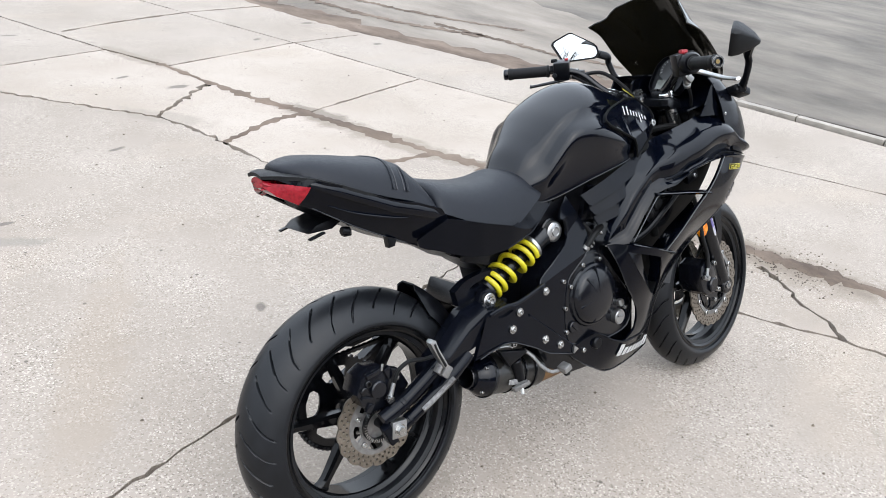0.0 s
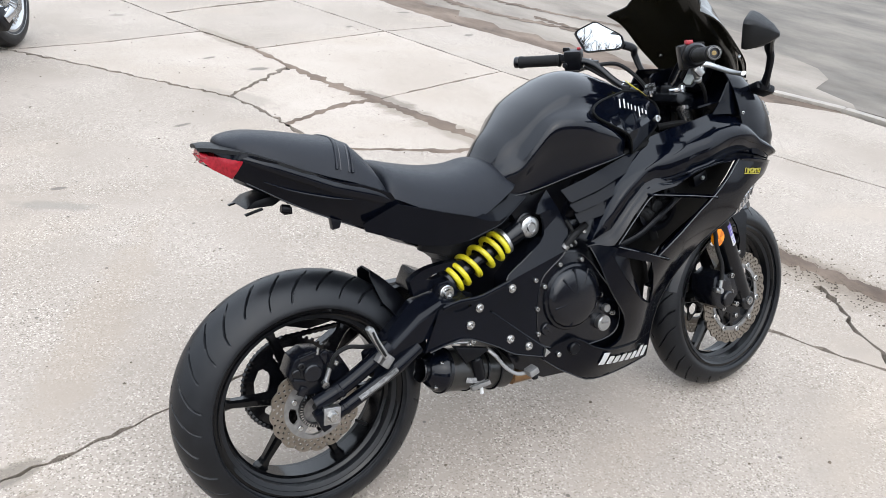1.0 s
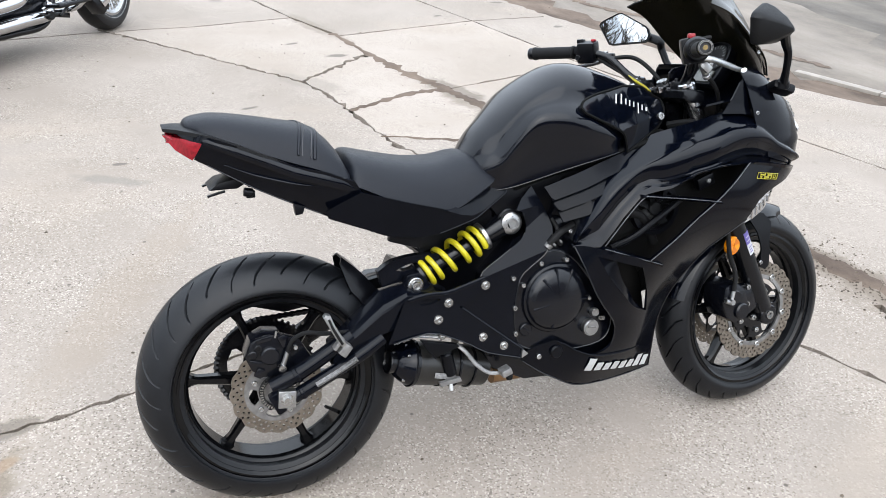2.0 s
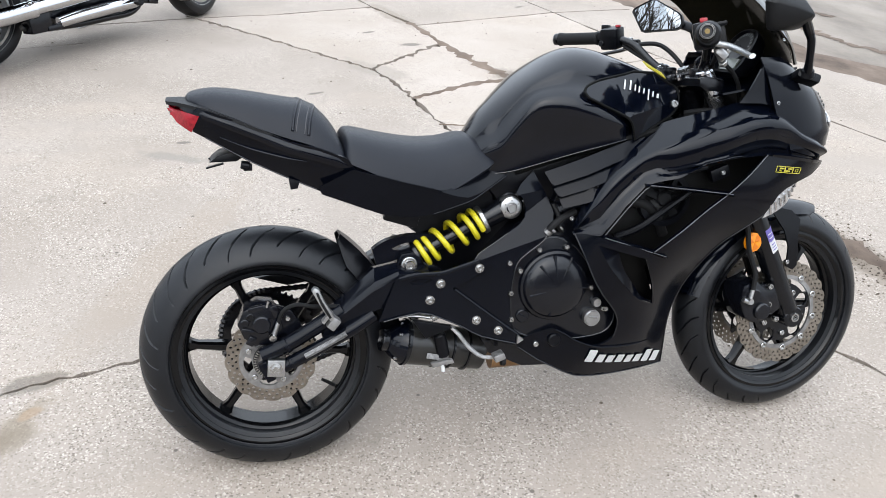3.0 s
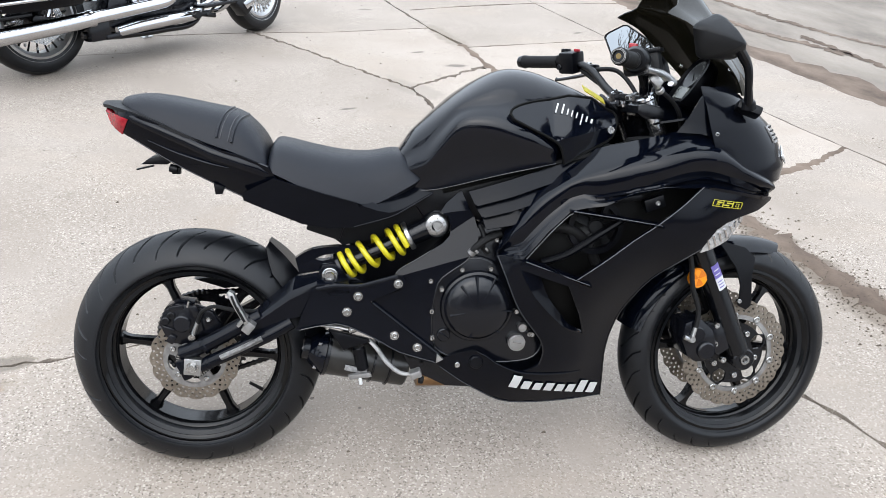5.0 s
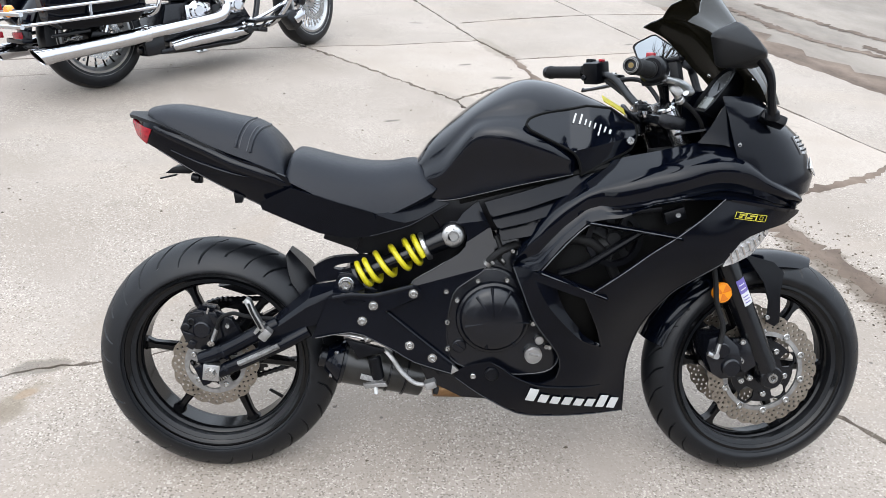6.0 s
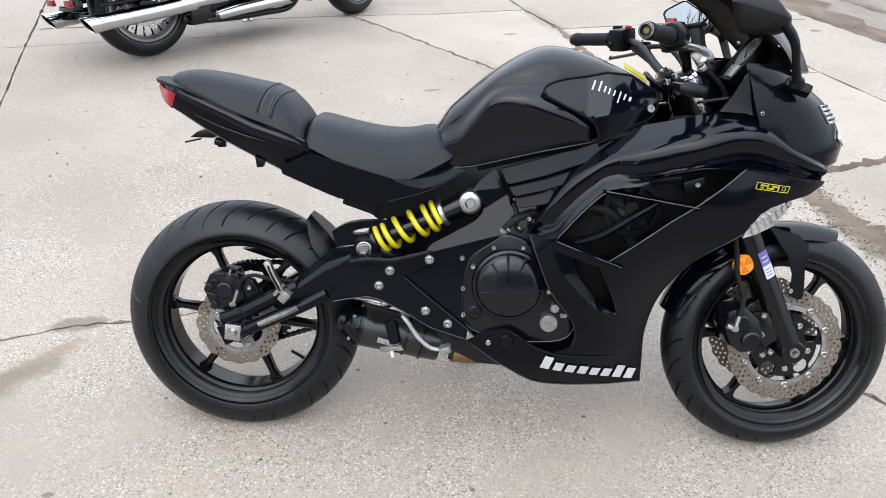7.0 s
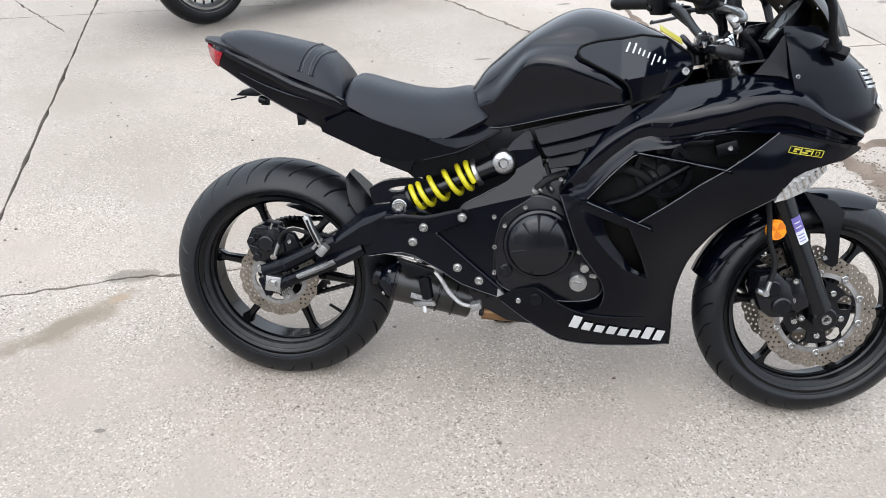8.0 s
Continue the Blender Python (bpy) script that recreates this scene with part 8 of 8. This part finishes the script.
    part("side_stand", join(tube([(0.95, 0.17, 0.16), (0.97, 0.26, 0.10), (0.99, 0.33, 0.060)], 0.012, 10, 3), box((0.99, 0.335, 0.056), (0.08, 0.05, 0.010), 0.003, (9, 0, 0))), ALU, c)
    # rear fender, saddlebags, rails, lamps
    rows = []
    for k in range(15):
        a = radians(28 + 150 * k / 14)
        rows.append([(0 + (0.352 - 0.02 * abs(q) ** 3) * math.cos(a), 0.095 * q, 0.317 + (0.352 - 0.05 * abs(q) ** 3) * math.sin(a)) for q in (-1, -.85, -.5, 0, .5, .85, 1)])
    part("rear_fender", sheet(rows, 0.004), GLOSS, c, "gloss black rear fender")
    part("fender_tip", box((-0.36, 0, 0.345), (0.06, 0.22, 0.03), 0.008, (0, 10, 0)), GLOSS, c)
    for s in (-1, 1):
        secs = []
        for x, z0, z1, y0, y1 in ((-0.30, 0.44, 0.64, 0.20, 0.31), (-0.25, 0.395, 0.70, 0.18, 0.345), (-0.05, 0.385, 0.72, 0.17, 0.36), (0.20, 0.385, 0.72, 0.17, 0.355), (0.27, 0.43, 0.70, 0.18, 0.33)):
            ring = [(y0, z0 + .02), (y0 + .02, z0), (y1 - .03, z0), (y1, z0 + .04), (y1, z1 - .05), (y1 - .04, z1), (y0 + .02, z1), (y0, z1 - .02)]
            secs.append([(x, s * y, z) for y, z in ring])
        bag = part("saddlebag", loft(secs), SATIN, c, "hard black saddlebag with chrome rails", 40)
        for z in (0.450, 0.522):
            part("rail", tube([(0.335, s * 0.27, z), (0.325, s * 0.355, z), (0.28, s * 0.385, z), (0.0, s * 0.39, z - 0.004), (-0.36, s * 0.375, z - 0.004), (-0.43, s * 0.33, z - 0.006), (-0.46, s * 0.24, z - 0.008)], 0.0095, 12), CHROME, bag, "chrome saddlebag guard rail")
        part("rail_loop", tube([(0.24, s * 0.24, 0.405), (0.285, s * 0.34, 0.410), (0.315, s * 0.385, 0.45), (0.34, s * 0.385, 0.55), (0.34, s * 0.36, 0.62), (0.32, s * 0.24, 0.65)], 0.013, 12), CHROME, bag)
        part("rail_post", tube([(-0.10, s * 0.388, 0.45), (-0.09, s * 0.388, 0.522)], 0.010, 10, 1), CHROME, bag)
        part("reflector", box((-0.415, s * 0.13, 0.385), (0.02, 0.09, 0.035), 0.004), RED, c, "red rear reflector")
        part("bag_bracket", join(box((-0.15, s * 0.20, 0.36), (0.22, 0.03, 0.02), 0.004), bolt((0.02, s * 0.22, 0.365), 0.014, 0.01, d=(0, s, 0))), METAL_BLACK, c)
        part("rear_indicator", join(cyl((-0.47, s * 0.20, 0.52), (-0.43, s * 0.20, 0.52), 0.032, n=24, bevel=0.006)), AMBER, c, "amber rear indicator")
    part("tail_lamp", box((-0.45, 0, 0.56), (0.05, 0.11, 0.07), 0.012), RED, c, "red tail lamp")
    part("lamp_bar", tube([(-0.44, -0.24, 0.52), (-0.44, 0, 0.52), (-0.44, 0.24, 0.52)], 0.012, 10), CHROME, c)
    part("bumper_rail", tube([(-0.47, -0.36, 0.44), (-0.48, 0, 0.445), (-0.47, 0.36, 0.44)], 0.012, 10), CHROME, c)
    part("bumper_rail", tube([(-0.46, -0.36, 0.505), (-0.47, 0, 0.51), (-0.46, 0.36, 0.505)], 0.012, 10), CHROME, c)
    part("rear_shock", tube([(0.08, -0.14, 0.33), (0.16, -0.14, 0.58)], 0.028, 14, 1), CHROME, c)
    part("swingarm", prism([(-0.03, 0.29), (0.36, 0.20), (0.40, 0.26), (0.0, 0.35)], -0.15, -0.12, 0.006), METAL_BLACK, c)
    part("rear_caliper", prism([(-0.13, 0.36), (-0.05, 0.43), (0.02, 0.44), (0.02, 0.38), (-0.06, 0.33)], -0.14, -0.07, 0.008), CAST, c)
    # seat, tank, front end
    part("seat", loft([[(x, w * math.cos(t), z + h * math.sin(t)) for t in (2 * math.pi * k / 16 for k in range(16))] for x, w, z, h in ((-0.28, 0.08, 0.76, 0.03), (-0.18, 0.15, 0.78, 0.06), (0.10, 0.16, 0.77, 0.06), (0.2, 0.17, 0.70, 0.05), (0.45, 0.17, 0.68, 0.05), (0.60, 0.12, 0.71, 0.04))]), VINYL, c, "black vinyl seat", 60)
    part("fuel_tank", loft([[(x, w * math.cos(t), z + h * math.sin(t)) for t in (2 * math.pi * k / 20 for k in range(20))] for x, w, z, h in ((0.56, 0.06, 0.78, 0.05), (0.64, 0.13, 0.80, 0.10), (0.85, 0.17, 0.82, 0.13), (1.08, 0.15, 0.84, 0.12), (1.22, 0.09, 0.84, 0.07))]), GLOSS, c, "gloss black fuel tank", 60)
    for s in (-1, 1):
        part("fork_leg", join(cyl((1.70, s * 0.115, 0.317), (1.52, s * 0.115, 0.70), 0.030, n=18), cyl((1.52, s * 0.115, 0.70), (1.36, s * 0.115, 1.02), 0.024, n=18)), CHROME, c, "chrome fork leg")
        part("handlebar", tube([(1.33, s * 0.05, 1.03), (1.28, s * 0.2, 1.12), (1.15, s * 0.36, 1.12), (1.02, s * 0.42, 1.08)], 0.014, 10), CHROME, c)
    part("front_caliper", box((1.60, -0.11, 0.36), (0.06, 0.06, 0.12), 0.015, (0, 20, 0)), CAST, c)
    rows = []
    for k in range(15):
        a = radians(25 + 140 * k / 14)
        rows.append([(1.70 + (0.350 - 0.02 * abs(q) ** 3) * math.cos(a), 0.085 * q, 0.317 + (0.350 - 0.05 * abs(q) ** 3) * math.sin(a)) for q in (-1, -.85, -.5, 0, .5, .85, 1)])
    part("front_fender", sheet(rows, 0.004), GLOSS, c, "gloss black front fender")
    part("headlamp", lathe([(0.0001, -0.02), (0.05, -0.02), (0.085, 0.05), (0.09, 0.14), (0.07, 0.16), (0.0001, 0.17)], 28, (1.42, 0, 0.98), axis="X"), CHROME, c)
    return c


build_cruiser()


# ---- what the mirrors see behind the camera: a pale building and bare trees; plus an unseen dark building ----
BARK = material("grey_bark", (0.08, 0.0667, 0.0567), 0.9, vary=0.3, scale=12, bump=0.6, bump_scale=60)
SIDING = material("pale_siding", (0.4133, 0.4133, 0.4067), 0.7, vary=0.06, scale=2, bump=0.2, bump_scale=30)
UNSEEN_WALL = material("unseen_dark_wall", (0.1067, 0.08, 0.0667), 0.9, vary=0.3, scale=8, bump=0.6, bump_scale=60)
ROOF = material("grey_roof", (0.1067, 0.1067, 0.11), 0.8, vary=0.2, scale=6)
PANE = material("dark_window_glass", (0.0333, 0.04, 0.0533), 0.08, vary=0.1, scale=2)


def bare_tree(x, y, height, seed, label):
    rng = random.Random(seed)
    tree = thing("bare_tree", label, "tree", pose(x, y, 0), "bare trees behind the lot")
    limbs, twigs = [], []

    def grow(p, d, length, r, level):
        pts = [p]
        q, dd = p.copy(), d.copy()
        for _ in range(4):
            dd = (dd + Vector((rng.uniform(-.16, .16), rng.uniform(-.16, .16), rng.uniform(-.05, .12)))).normalized()
            q = q + dd * length / 4
            pts.append(q.copy())
        b = tube(pts, [r, r * 0.9, r * 0.8, r * 0.68, r * 0.55], 7 if level < 2 else 4, 1, caps=False)
        (limbs if level else twigs).append((level, b))
        if level < 4:
            for _ in range((4, 4, 4, 3)[level]):
                k = rng.choice((2, 3, 4))
                nd = (dd + Vector((rng.uniform(-.9, .9), rng.uniform(-.9, .9), rng.uniform(-.1, .6)))).normalized()
                grow(pts[k], nd, length * rng.uniform(.5, .75), r * 0.5, level + 1)
    grow(Vector((0, 0, -0.05)), Vector((0, 0, 1)), height * 0.36, height * 0.024, 0)
    part("trunk", twigs[0][1], BARK, tree)
    part("crown", join(*[b for _, b in limbs]), BARK, tree, "bare grey branches")
    return tree


bare_tree(-12.5, -5.6, 14.0, 3, "tall bare grey tree beyond the lot")
bare_tree(-14.5, -2.6, 15.0, 8, "tall bare grey tree beyond the lot")
bare_tree(-13.5, -9.0, 13.0, 21, "tall bare grey tree beyond the lot")


def build_house(x, y, w, d, h, turn, wall_mat, label):
    hs = thing("building", label, "building", pose(x, y, 0, 0, 0, turn))
    part("wall", box((0, 0, h / 2), (w, d, h), 0), wall_mat, hs)
    bm = bmesh.new()
    pts = [(-w / 2 - .3, -d / 2 - .3, h), (w / 2 + .3, -d / 2 - .3, h), (w / 2 + .3, d / 2 + .3, h), (-w / 2 - .3, d / 2 + .3, h), (-w / 2 - .3, 0, h + 1.6), (w / 2 + .3, 0, h + 1.6)]
    v = [bm.verts.new(p) for p in pts]
    for f in ((0, 1, 5, 4), (2, 3, 4, 5), (0, 4, 3), (1, 2, 5), (3, 2, 1, 0)):
        bm.faces.new([v[i] for i in f])
    bmesh.ops.recalc_face_normals(bm, faces=bm.faces)
    part("roof", bm, ROOF, hs)
    for k in range(max(1, int(w / 3))):
        cx = -w / 2 + 1.5 + 3.0 * k
        win = part("window", box((cx, d / 2 + 0.02, h * 0.55), (1.3, 0.06, 1.2), 0.01), WHITE, hs)
        part("pane", box((cx, d / 2 + 0.055, h * 0.55), (1.14, 0.02, 1.04), 0), PANE, win)


build_house(-9.5, -17.0, 10.0, 6.0, 3.6, -25, SIDING, "pale sided low building with a grey roof")
# unseen building, added so the bike's flanks reflect something dark near the horizon
build_house(4.0, -18.0, 13.0, 6.0, 3.8, 4, UNSEEN_WALL, "unseen low dark building added to darken reflections")
